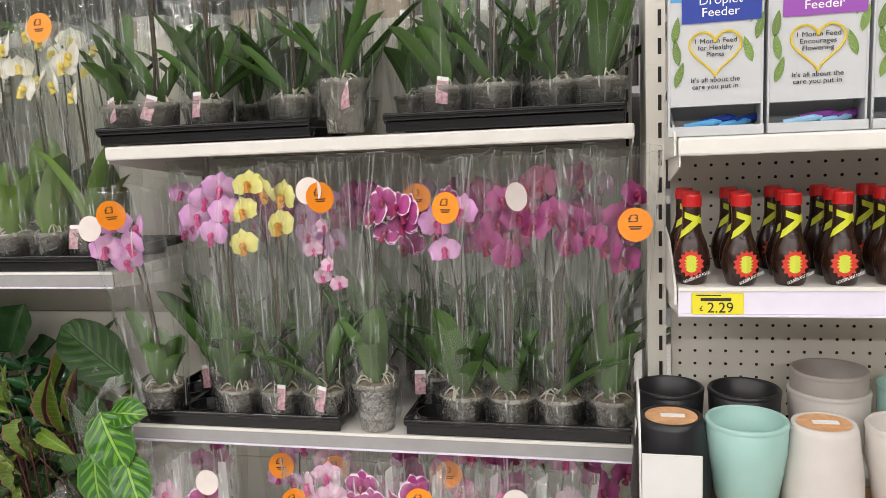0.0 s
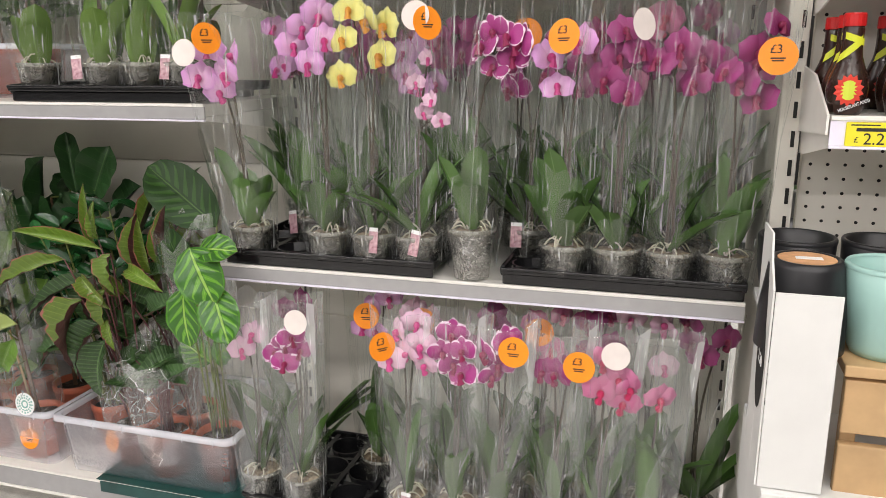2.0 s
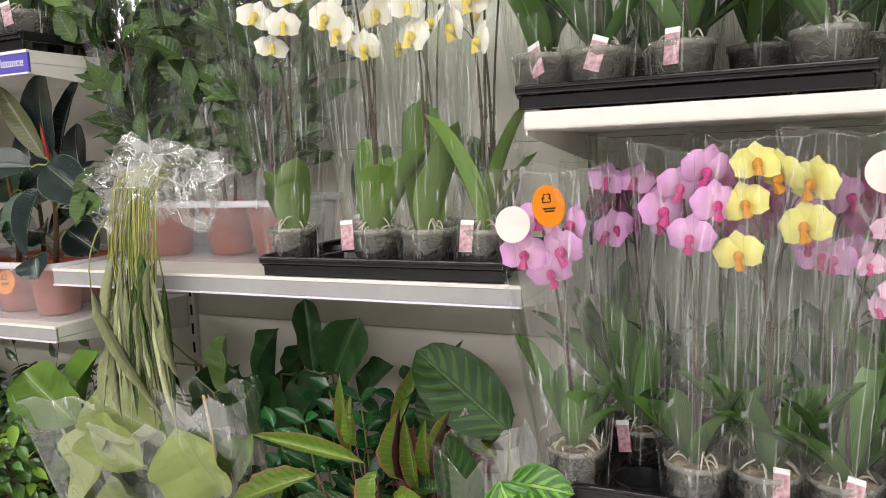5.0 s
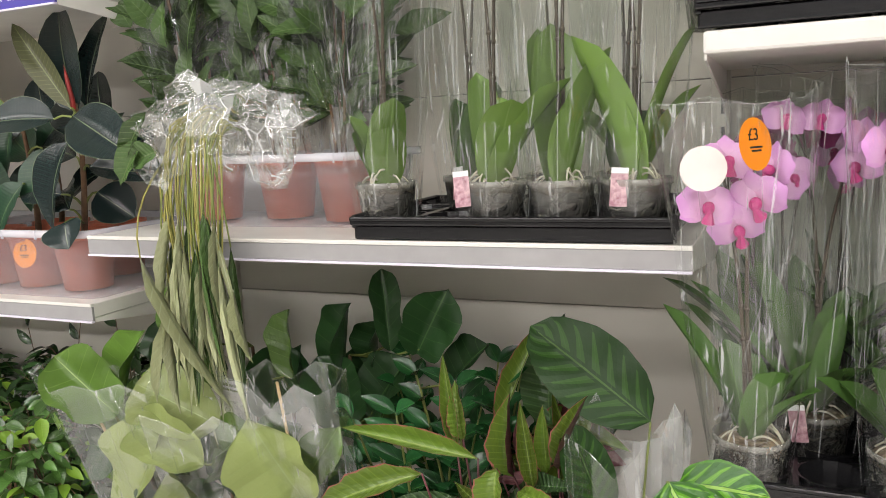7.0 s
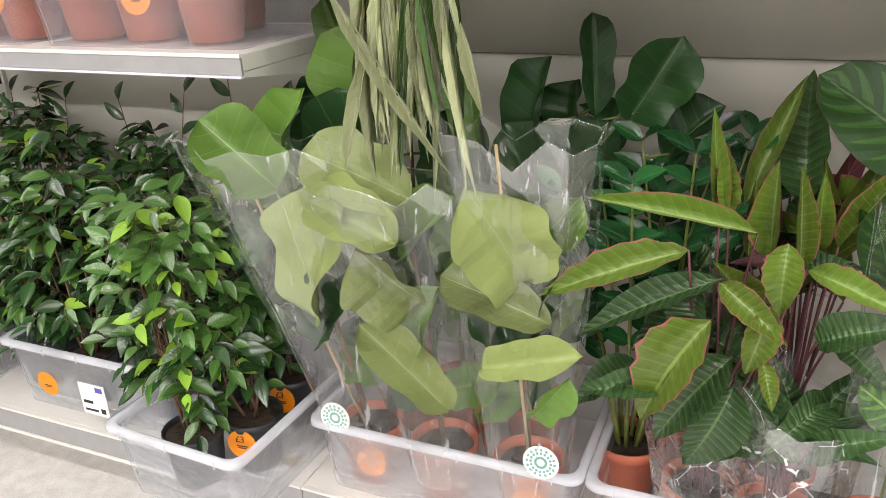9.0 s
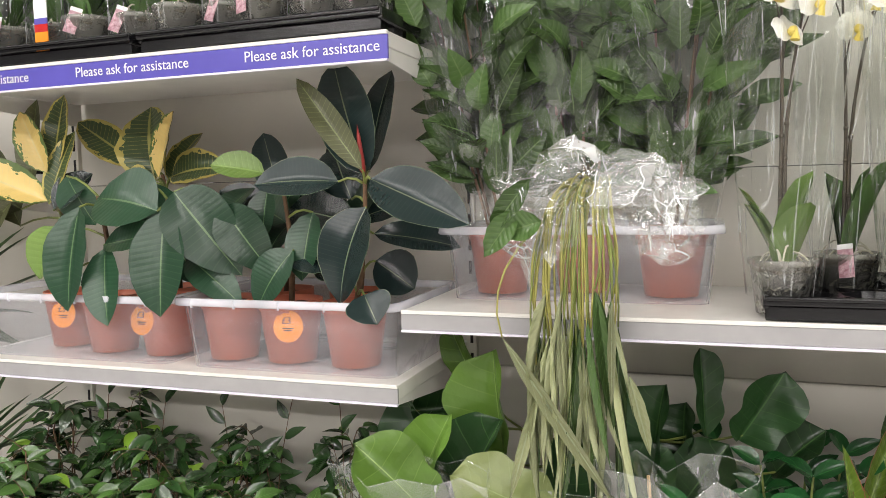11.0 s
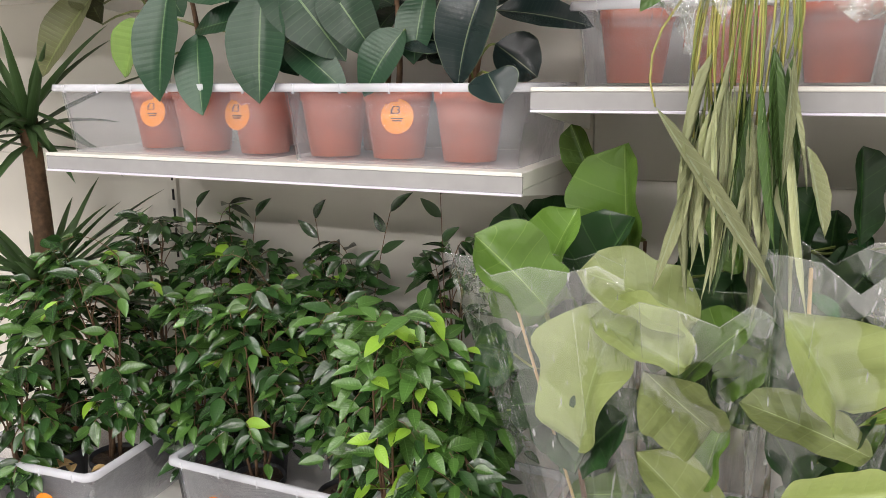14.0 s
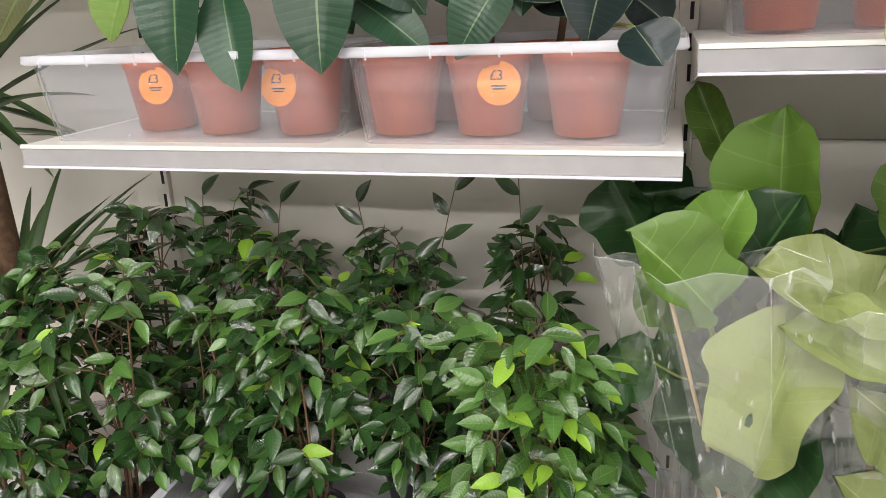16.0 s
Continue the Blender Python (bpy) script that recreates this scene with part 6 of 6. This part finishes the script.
fiddle_fig(-1.505, 2.30, FT, (
    (-0.092, -0.120, 0.693, -0.175, -0.170, 0.809, 0.126, 1), (-0.113, -0.060, 0.703, -0.063, -0.080, 0.842, 0.096, 1), (-0.010, -0.140, 0.459, -0.003, -0.180, 0.682, 0.147, 0),
    (-0.013, -0.120, 0.410, 0.063, -0.140, 0.507, 0.120, 2), (-0.167, -0.040, 0.559, -0.233, -0.060, 0.572, 0.122, 2), (-0.048, -0.060, 0.485, -0.153, -0.080, 0.479, 0.105, 2),
    (-0.081, 0.000, 0.602, 0.032, 0.000, 0.816, 0.133, 2),
), G, 0.6, dict(seed=300, h=0.70, z0=0.06, r0=0.075, r1=0.165, flat=0.42, lean=(-0.10, -0.15), ragged=0.02, mat=M_WRAP, edge=0.0008), (-0.155, -0.13, 0.745), (-0.03, -0.094, 0.19), (0.03, -0.066, 0.075), (-0.09, -0.12), 11, 300)
fiddle_fig(-1.330, 2.29, FT, (
    (-0.021, -0.090, 0.688, -0.147, -0.150, 0.775, 0.128, 0), (-0.029, -0.130, 0.619, -0.150, -0.160, 0.691, 0.098, 0), (0.023, -0.140, 0.523, -0.062, -0.180, 0.600, 0.111, 0),
    (0.049, -0.110, 0.523, 0.013, -0.150, 0.424, 0.086, 1), (0.056, -0.130, 0.312, -0.049, -0.180, 0.465, 0.084, 0), (-0.023, -0.070, 0.571, 0.057, -0.110, 0.694, 0.095, 1),
    (0.023, -0.050, 0.511, 0.001, -0.070, 0.619, 0.098, 2), (-0.095, -0.050, 0.610, -0.019, -0.070, 0.660, 0.089, 1),
), G, 0.6, dict(seed=301, h=0.66, z0=0.06, r0=0.075, r1=0.15, flat=0.45, lean=(-0.03, -0.15), ragged=0.02, mat=M_WRAP, edge=0.0008), None, None, None, (-0.02, -0.1), 11, 301)
fiddle_fig(-1.150, 2.29, FT, (
    (0.026, -0.130, 0.590, -0.031, -0.180, 0.722, 0.136, 0), (0.035, -0.090, 0.623, 0.107, -0.120, 0.713, 0.076, 1), (0.064, -0.150, 0.524, -0.078, -0.180, 0.594, 0.080, 0),
    (-0.024, -0.150, 0.419, 0.118, -0.170, 0.478, 0.065, 0), (0.019, -0.090, 0.482, 0.076, -0.110, 0.588, 0.085, 2), (0.055, -0.150, 0.345, 0.112, -0.170, 0.418, 0.057, 1),
    (-0.004, -0.070, 0.420, -0.061, -0.090, 0.513, 0.093, 2),
), G, 0.62, dict(seed=302, h=0.745, z0=0.06, r0=0.075, r1=0.135, flat=0.42, lean=(0.02, -0.15), ragged=0.03, mat=M_WRAP, edge=0.0008), (-0.025, -0.10, 0.79), (0.05, -0.092, 0.20), (0.02, -0.066, 0.075), (0, -0.08), 11, 302)
G = "unwrapped fiddle leaf figs"
fiddle_fig(-1.20, 2.50, "dark glossy fiddle leaf fig behind the wrapped ones", (
    (0.007, -0.040, 0.677, 0.027, -0.060, 0.869, 0.121, 2), (0.115, -0.020, 0.790, 0.105, -0.020, 0.944, 0.062, 2), (0.186, -0.020, 0.783, 0.258, -0.040, 0.906, 0.112, 2),
    (0.013, -0.060, 0.614, -0.029, -0.080, 0.754, 0.120, 2), (0.073, 0.000, 0.738, 0.069, 0.000, 0.826, 0.105, 2), (0.249, 0.000, 0.706, 0.317, -0.020, 0.800, 0.085, 2),
    (0.073, -0.040, 0.636, 0.142, -0.050, 0.757, 0.113, 2), (-0.089, -0.020, 0.638, -0.117, -0.040, 0.760, 0.116, 2),
), G, 0.75, more=3, seed=303)
fiddle_fig(-1.47, 2.50, "bright green fiddle leaf fig behind the wrapped ones", (
    (-0.009, -0.120, 0.715, -0.030, -0.160, 0.937, 0.153, 1), (-0.091, -0.040, 0.852, -0.147, -0.060, 0.973, 0.063, 1), (-0.247, -0.020, 0.781, -0.147, 0.000, 0.793, 0.082, 2),
    (0.182, -0.100, 0.734, 0.160, -0.080, 0.858, 0.077, 1),
), G, 0.75, more=3, seed=304)
fiddle_fig(-1.38, 2.52, "dark glossy fiddle leaf fig behind the wrapped ones", (
    (-0.241, -0.020, 0.642, -0.289, -0.040, 0.772, 0.164, 2), (-0.203, -0.040, 0.664, -0.225, -0.060, 0.780, 0.159, 2), (-0.305, 0.000, 0.657, -0.377, 0.000, 0.796, 0.129, 2),
    (-0.019, -0.060, 0.612, 0.020, -0.060, 0.770, 0.131, 2),
), G, 0.7, more=4, seed=305)

# glossy leaflet plants
ZZ = blade("leaflet", "lance", L_ZZ, n=6, cols=4, fold=0.3, curl=0.08)
for x, y, sd, hh in ((-0.98, 2.42, 1, 0.72), (-0.92, 2.52, 2, 0.78)):
    rng = random.Random(400 + sd)
    t = potted("zz_plant", x, y, Z_BASE + 0.006, "glossy dark green leaflet plant in terracotta pot", "house plant", "leaflet plants")
    for k in range(9):
        a = k * 0.7 + rng.uniform(-0.2, 0.2)
        top = Vector((0.15 * math.cos(a), 0.11 * math.sin(a) - 0.02, hh * rng.uniform(0.78, 1.0)))
        pts = bend((0.02 * math.cos(a), 0.02 * math.sin(a), 0.11), top, (0, 0, 0.05), 8)
        stalk(t, pts, 0.005, 0.002, M_GSTEM)
        for i in range(3, 9):
            p = pts[i]
            for s in (-1, 1):
                side = Vector((-math.sin(a) * s, math.cos(a) * s, 0)) * 0.7 + Vector((math.cos(a) * 0.4, math.sin(a) * 0.4, 0.55))
                part("leaflet", ZZ, None, t, at=aim(p, p + side.normalized() * rng.uniform(0.06, 0.085), (0.2, -0.7, 0.8), 0.034))

# prayer plants
PNK = [blade("leaf", "lance", L_PINK, L_PURPLE, n=12, cols=4, fold=0.85, curl=c, wave=0.45, waves=4, seed=i) for i, c in enumerate((0.35, 0.50, 0.40))]
PNKD = [blade("leaf", "lance", L_PINKD, L_PURPLE, n=12, cols=4, fold=0.7, curl=c, wave=0.3, waves=5, seed=i + 3) for i, c in enumerate((0.35, 0.45))]
ROLL = blade("leaf", "lance", L_PINK, L_PURPLE, n=10, cols=4, fold=1.3, curl=0.1, wave=0.2, waves=3, seed=8)
CAL = [blade("leaf", "round", L_CALA, L_PURPLE, n=12, cols=6, fold=0.12, curl=c, wave=0.14, waves=3, seed=i) for i, c in enumerate((0.18, 0.30, 0.12))]
CALD = blade("leaf", "round", L_CALAD, L_PURPLE, n=14, cols=6, fold=0.16, curl=0.14, wave=0.1, waves=3, seed=4)


def stalked(t, meshes, leaves, crown, mat=None, seed=0):
    """leaves: blade base, blade tip, width, index of the blade; each hangs on a stalk from the crown."""
    rng = random.Random(seed)
    for x0, y0, z0, x1, y1, z1, w, k in leaves:
        c = Vector(crown) + Vector((rng.uniform(-0.02, 0.02), rng.uniform(-0.02, 0.02), 0))
        stalk(t, bend(c, (x0, y0, z0), (0, 0, 0.04), 6), 0.0032, 0.002, mat or L_PURPLE, "leaf_stalk", 5)
        part("leaf", meshes[k], None, t, at=aim((x0, y0, z0), (x1, y1, z1), (rng.uniform(-0.3, 0.3), -0.8, 0.7), w))


PP = PNK + PNKD + [ROLL, blade("leaf", "lance", L_PURPLE, n=10, cols=4, fold=0.3, curl=0.12, wave=0.1, waves=2, seed=12)]
t = potted("prayer_plant", -0.83, 2.33, Z_BASE + 0.006, "arching prayer plant with pink-rimmed yellowing leaves", "prayer plant", "prayer plants")
stalked(t, PP, (
    (-0.046, -0.150, 0.654, -0.254, -0.230, 0.603, 0.054, 0), (0.045, -0.110, 0.676, -0.192, -0.170, 0.733, 0.038, 5), (0.003, -0.110, 0.597, -0.208, -0.180, 0.524, 0.054, 3),
    (-0.005, -0.150, 0.546, -0.125, -0.230, 0.398, 0.094, 1), (0.031, -0.130, 0.478, -0.088, -0.210, 0.361, 0.082, 4), (0.038, -0.130, 0.428, -0.004, -0.210, 0.294, 0.086, 4),
    (0.001, -0.150, 0.609, 0.092, -0.210, 0.564, 0.044, 0), (0.086, -0.130, 0.673, 0.082, -0.180, 0.584, 0.055, 0),
), (0, 0, 0.12), seed=1)
stalked(t, PP, (
    (0.118, -0.110, 0.627, 0.235, -0.180, 0.618, 0.041, 0), (0.073, -0.150, 0.581, 0.057, -0.200, 0.488, 0.051, 2), (0.071, -0.150, 0.495, 0.098, -0.190, 0.432, 0.028, 0),
    (-0.109, -0.090, 0.412, -0.213, -0.150, 0.376, 0.062, 3), (-0.011, -0.070, 0.662, -0.033, -0.070, 0.847, 0.029, 5), (0.001, -0.070, 0.691, -0.010, -0.090, 0.789, 0.034, 0),
    (-0.030, -0.090, 0.570, -0.050, -0.150, 0.475, 0.064, 3), (-0.047, -0.110, 0.401, -0.186, -0.170, 0.409, 0.054, 3),
), (0, 0, 0.12), seed=2)
rng = random.Random(71)
stalked(t, PP, [(rng.uniform(-0.08, 0.10), rng.uniform(-0.06, 0.08), rng.uniform(0.36, 0.60), rng.uniform(-0.16, 0.15), rng.uniform(-0.10, 0.06), rng.uniform(0.30, 0.66), rng.uniform(0.045, 0.060), (4, 3, 4, 3)[k % 4]) for k in range(18)], (0, 0, 0.12), seed=5)
put_sleeve(t, sleeve_data(seed=310, h=0.30, z0=0.08, r0=0.078, r1=0.125, flat=0.9, rows=5, ragged=0.04, mat=M_CRUMPLE))
sticker(t, -0.035, -0.07, 0.085, "orange", 82, -20)
t = potted("prayer_plant", -0.70, 2.44, Z_BASE + 0.006, "upright prayer plant with rolled purple leaves", "prayer plant", "prayer plants")
stalked(t, PP, (
    (-0.062, -0.100, 0.592, -0.071, -0.110, 0.753, 0.048, 5), (-0.018, -0.120, 0.585, -0.033, -0.140, 0.754, 0.034, 5), (0.003, -0.100, 0.609, -0.001, -0.110, 0.739, 0.033, 5),
    (0.031, -0.120, 0.629, 0.096, -0.200, 0.801, 0.030, 5), (-0.096, -0.080, 0.581, -0.096, -0.080, 0.710, 0.031, 5), (-0.111, -0.040, 0.658, -0.041, 0.020, 0.865, 0.040, 5),
    (-0.016, 0.000, 0.653, -0.052, 0.040, 0.866, 0.085, 4), (0.018, -0.180, 0.492, 0.102, -0.240, 0.576, 0.060, 3), (0.043, -0.160, 0.491, 0.105, -0.220, 0.482, 0.049, 4),
    (-0.038, -0.100, 0.575, 0.037, -0.160, 0.626, 0.042, 3), (-0.083, -0.160, 0.533, -0.135, -0.200, 0.612, 0.044, 5),
), (0, 0, 0.12), seed=2)
rng = random.Random(73)
stalked(t, PP, [(rng.uniform(-0.08, 0.08), rng.uniform(-0.06, 0.05), rng.uniform(0.45, 0.66), rng.uniform(-0.15, 0.15), rng.uniform(-0.1, 0.05), rng.uniform(0.55, 0.86), rng.uniform(0.035, 0.06), (4, 5, 6, 5)[k % 4]) for k in range(16)], (0, 0, 0.12), seed=6)
t = potted("prayer_plant", -0.70, 2.30, Z_BASE + 0.006, "prayer plant base in crumpled cellophane", "prayer plant", "prayer plants")
rng = random.Random(77)
stalked(t, PP, [(rng.uniform(-0.05, 0.05), rng.uniform(-0.05, 0.03), rng.uniform(0.25, 0.36), rng.uniform(-0.13, 0.13), rng.uniform(-0.12, 0.0), rng.uniform(0.30, 0.46), rng.uniform(0.045, 0.065), 4) for _ in range(15)], (0, 0, 0.12), seed=3)
put_sleeve(t, sleeve_data(seed=311, h=0.30, z0=0.05, r0=0.078, r1=0.125, flat=0.9, rows=7, ragged=0.05, mat=M_CRUMPLE), "crumpled clear cellophane wrap")
t = potted("prayer_plant", -0.535, 2.32, Z_BASE + 0.006, "prayer plant with feathered round leaves in cellophane", "prayer plant", "prayer plants")
CC = CAL + [CALD]
stalked(t, CC, (
    (0.082, -0.190, 0.725, 0.161, -0.240, 0.605, 0.120, 0), (0.064, -0.200, 0.625, 0.068, -0.240, 0.485, 0.098, 1), (0.144, -0.200, 0.630, 0.205, -0.250, 0.515, 0.098, 2),
    (0.094, -0.170, 0.715, 0.205, -0.220, 0.745, 0.078, 1), (0.026, 0.020, 0.730, -0.185, 0.020, 0.892, 0.150, 3),
    (-0.05, 0.0, 0.55, -0.10, -0.04, 0.73, 0.09, 3), (0.0, -0.02, 0.35, -0.07, -0.05, 0.42, 0.08, 2), (0.02, -0.03, 0.36, 0.08, -0.06, 0.44, 0.08, 1)), (0, 0, 0.12), M_GSTEM, 4)
put_sleeve(t, sleeve_data(seed=312, h=0.66, z0=0.06, r0=0.078, r1=0.10, flat=0.8, lean=(0.0, -0.06), rows=10, ragged=0.05, mat=M_WRAP), "creased clear cellophane sleeve")

# broad-leaved wrapped plants
LAU = [blade("leaf", "lance", L_LAUREL, n=7, cols=4, fold=0.25, curl=c, wave=0.15, waves=4, seed=i) for i, c in enumerate((0.1, 0.25))] + [blade("leaf", "lance", L_LAURELB, n=7, cols=4, fold=0.25, curl=0.15, wave=0.15, waves=4, seed=7)]
for i, (x, y, ln) in enumerate(((-1.50, 2.46, -0.10), (-1.33, 2.50, -0.02), (-1.15, 2.46, 0.04))):
    rng = random.Random(500 + i)
    t = potted("evergreen_plant", x, y, Z_CS + 0.006, "dense broad-leaved evergreen wrapped in cellophane", "house plant", "wrapped evergreens")
    for k in range(5):
        a = k * 1.257
        stalk(t, bend((0.02 * math.cos(a), 0.02 * math.sin(a), 0.11), (0.09 * math.cos(a) + ln, 0.07 * math.sin(a), 0.70), (0, 0, 0), 6), 0.004, 0.0015, M_TRUNK)
    for k in range(270):
        v = rng.random() ** 0.9
        a = rng.uniform(0, 6.2832)
        r = (0.06 + 0.115 * min(1, v * 1.6)) * rng.uniform(0.35, 1.0)
        p = Vector((r * math.cos(a) + ln * v, 0.75 * r * math.sin(a) - 0.03 * v, 0.20 + 0.56 * v))
        d = Vector((math.cos(a) * 0.8, math.sin(a) * 0.5, rng.uniform(0.1, 1.3))).normalized()
        part("leaf", LAU[2 if v > 0.72 and rng.random() < 0.6 else rng.randrange(2)], None, t, at=aim(p, p + d * rng.uniform(0.07, 0.125), (rng.uniform(-0.5, 0.5), -0.8, rng.uniform(0.1, 0.9)), rng.uniform(0.036, 0.056)))
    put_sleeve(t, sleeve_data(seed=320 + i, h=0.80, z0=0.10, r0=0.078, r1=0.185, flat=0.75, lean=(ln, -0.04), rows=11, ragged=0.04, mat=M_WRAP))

# the limp plant hanging over the shelf edge
t = thing("drooping_plant", -1.28, 2.32, 1.348, "limp peace lily hanging over the shelf front", "house plant")
WIL = [blade("leaf", "lance", L_WILT, n=9, cols=4, fold=f, curl=0.05, wave=0.4, waves=3, twist=tw, seed=i) for i, (f, tw) in enumerate(((1.4, 0.6), (2.0, -0.8), (0.9, 0.3)))] + [blade("leaf", "lance", L_LAUREL, n=9, cols=4, fold=0.5, curl=0.08, wave=0.3, waves=3, seed=6)]
rng = random.Random(9)
for k in range(44):
    u = rng.uniform(-1, 1)
    top = Vector((0.01 + 0.035 * u, -0.10 + rng.uniform(-0.02, 0.02), 0.10 + rng.uniform(-0.02, 0.02)))
    knee = Vector((0.068 * u - 0.005, -0.155 - rng.uniform(0.0, 0.03), 0.07 + rng.uniform(-0.03, 0.03) - 0.02 * u * u))
    z1 = rng.uniform(-0.20, -0.06)
    low = Vector((0.082 * u - 0.008 + rng.uniform(-0.015, 0.015), -0.172 - rng.uniform(0, 0.03), z1))
    pts = bend(top, knee, (0, 0, 0.02), 4) + bend(knee, low, (0.012 * u, -0.008, 0), 5)[1:]
    stalk(t, pts, 0.0022, 0.0017, M_LIMPSTEM if k % 3 else M_GSTEM, "leaf_stalk", 5)
    ln = rng.uniform(0.17, 0.31)
    tip = low + Vector((0.02 * u + rng.uniform(-0.035, 0.035), rng.uniform(-0.015, 0.015), -ln))
    tip.z = max(tip.z, -0.49)
    green = z1 > -0.13 and rng.random() < 0.45
    part("leaf", WIL[3 if green else rng.randrange(3)], None, t, at=aim(low, tip, (rng.uniform(-0.9, 0.9), -1, 0.1), rng.uniform(0.018, 0.026) if green else rng.uniform(0.008, 0.014)))
for x0, z0, x1, z1, w, k in ((-0.10, 0.07, -0.16, -0.01, 0.045, 3), (-0.06, 0.05, -0.13, 0.03, 0.05, 3), (-0.131, -0.148, 0.06, -0.42, 0.024, 1), (0.08, -0.20, 0.115, -0.33, 0.02, 1), (-0.07, -0.24, -0.12, -0.43, 0.02, 0), (-0.08, 0.12, -0.15, 0.03, 0.04, 3)):
    part("leaf", WIL[k], None, t, at=aim((x0, -0.200, z0), (x1, -0.210, z1), (0.2, -1, 0.2), w))
stalk(t, bend((-0.03, -0.15, 0.08), (-0.131, -0.20, -0.148), (-0.05, 0, 0.0), 6), 0.0022, 0.0016, M_LIMPSTEM, "leaf_stalk", 5)
bm = bmesh.new()
bmesh.ops.create_icosphere(bm, subdivisions=4, radius=1.0)
for v in bm.verts:
    p = v.co.copy()
    nz = noise.noise(p * 2.3) * 0.40 + abs(noise.noise(p * 4.2 + Vector((3, 1, 2)))) * 0.40 - abs(noise.noise(p * 8.0 + Vector((5, 2, 1)))) * 0.12
    v.co = Vector((p.x * 0.150, p.y * 0.090, p.z * (0.085 if p.z > 0 else 0.16))) * (1.0 + nz)
bmesh.ops.delete(bm, geom=[v for v in bm.verts if v.co.z < -0.10 + 0.06 * math.sin(v.co.x * 22 + 1)], context="VERTS")
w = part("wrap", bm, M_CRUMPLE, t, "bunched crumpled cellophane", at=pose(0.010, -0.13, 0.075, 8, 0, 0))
w.visible_shadow = False

# sword-leaved plants beyond the last upright
SWD = blade("leaf", "sword", L_YUCCA, n=8, cols=2, fold=0.4, curl=0.18)
for x, y, th, sd in ((-3.16, 2.46, 0.98, 1), (-3.05, 2.36, 0.55, 2)):
    rng = random.Random(600 + sd)
    t = potted("yucca", x, y, Z_BASE + 0.002, "yucca with brown trunk and long sword leaves", "yucca", "yuccas")
    stalk(t, bend((0, 0, 0.10), (0.0, 0, th), (0.01, 0, 0), 8), 0.032, 0.026, M_TRUNK, "trunk", 10)
    for k in range(64):
        a = k * 2.4
        e = rng.uniform(-0.5, 1.2)
        d = Vector((math.cos(a) * math.cos(e), math.sin(a) * math.cos(e), math.sin(e)))
        b = Vector((0.02 * math.cos(a), 0.02 * math.sin(a), th - 0.08 + 0.1 * rng.random()))
        ln = rng.uniform(0.28, 0.42)
        if abs(b.y + d.y * ln + y) < BACK - 0.03:
            part("leaf", SWD, None, t, at=aim(b, b + d * ln, (0, 0, 1) if abs(e) < 1.0 else (-math.cos(a), -math.sin(a), 0.2), 0.03))

# fallen leaves in the crates and on the base shelf
M_DRY = leaf_material("dry_fallen_leaf", (0.30, 0.24, 0.09), (0.40, 0.34, 0.16), 0.6, veins=8, vary=0.3)
DRY = blade("fallen_leaf", "fig", M_DRY, n=5, cols=2, fold=0.5, curl=0.2)
rng = random.Random(31)
for x, y, z in ((-1.72, 2.245, Z_BASE + 0.001), (-1.66, 2.42, Z_BASE + 0.001), (-2.78, 2.16, Z_BASE + 0.128), (-2.82, 2.19, Z_BASE + 0.128), (-2.74, 2.18, Z_BASE + 0.128), (-2.86, 2.17, Z_BASE + 0.128)):
    a = rng.uniform(0, 6.28)
    t = thing("fallen_leaf", x, y, z, "dry yellow-brown fallen fig leaf", "leaf", "fallen leaves")
    part("blade", DRY, None, t, at=aim((0, 0, 0.004), (0.05 * math.cos(a), 0.05 * math.sin(a), 0.012), (0, 0, 1), 0.026))
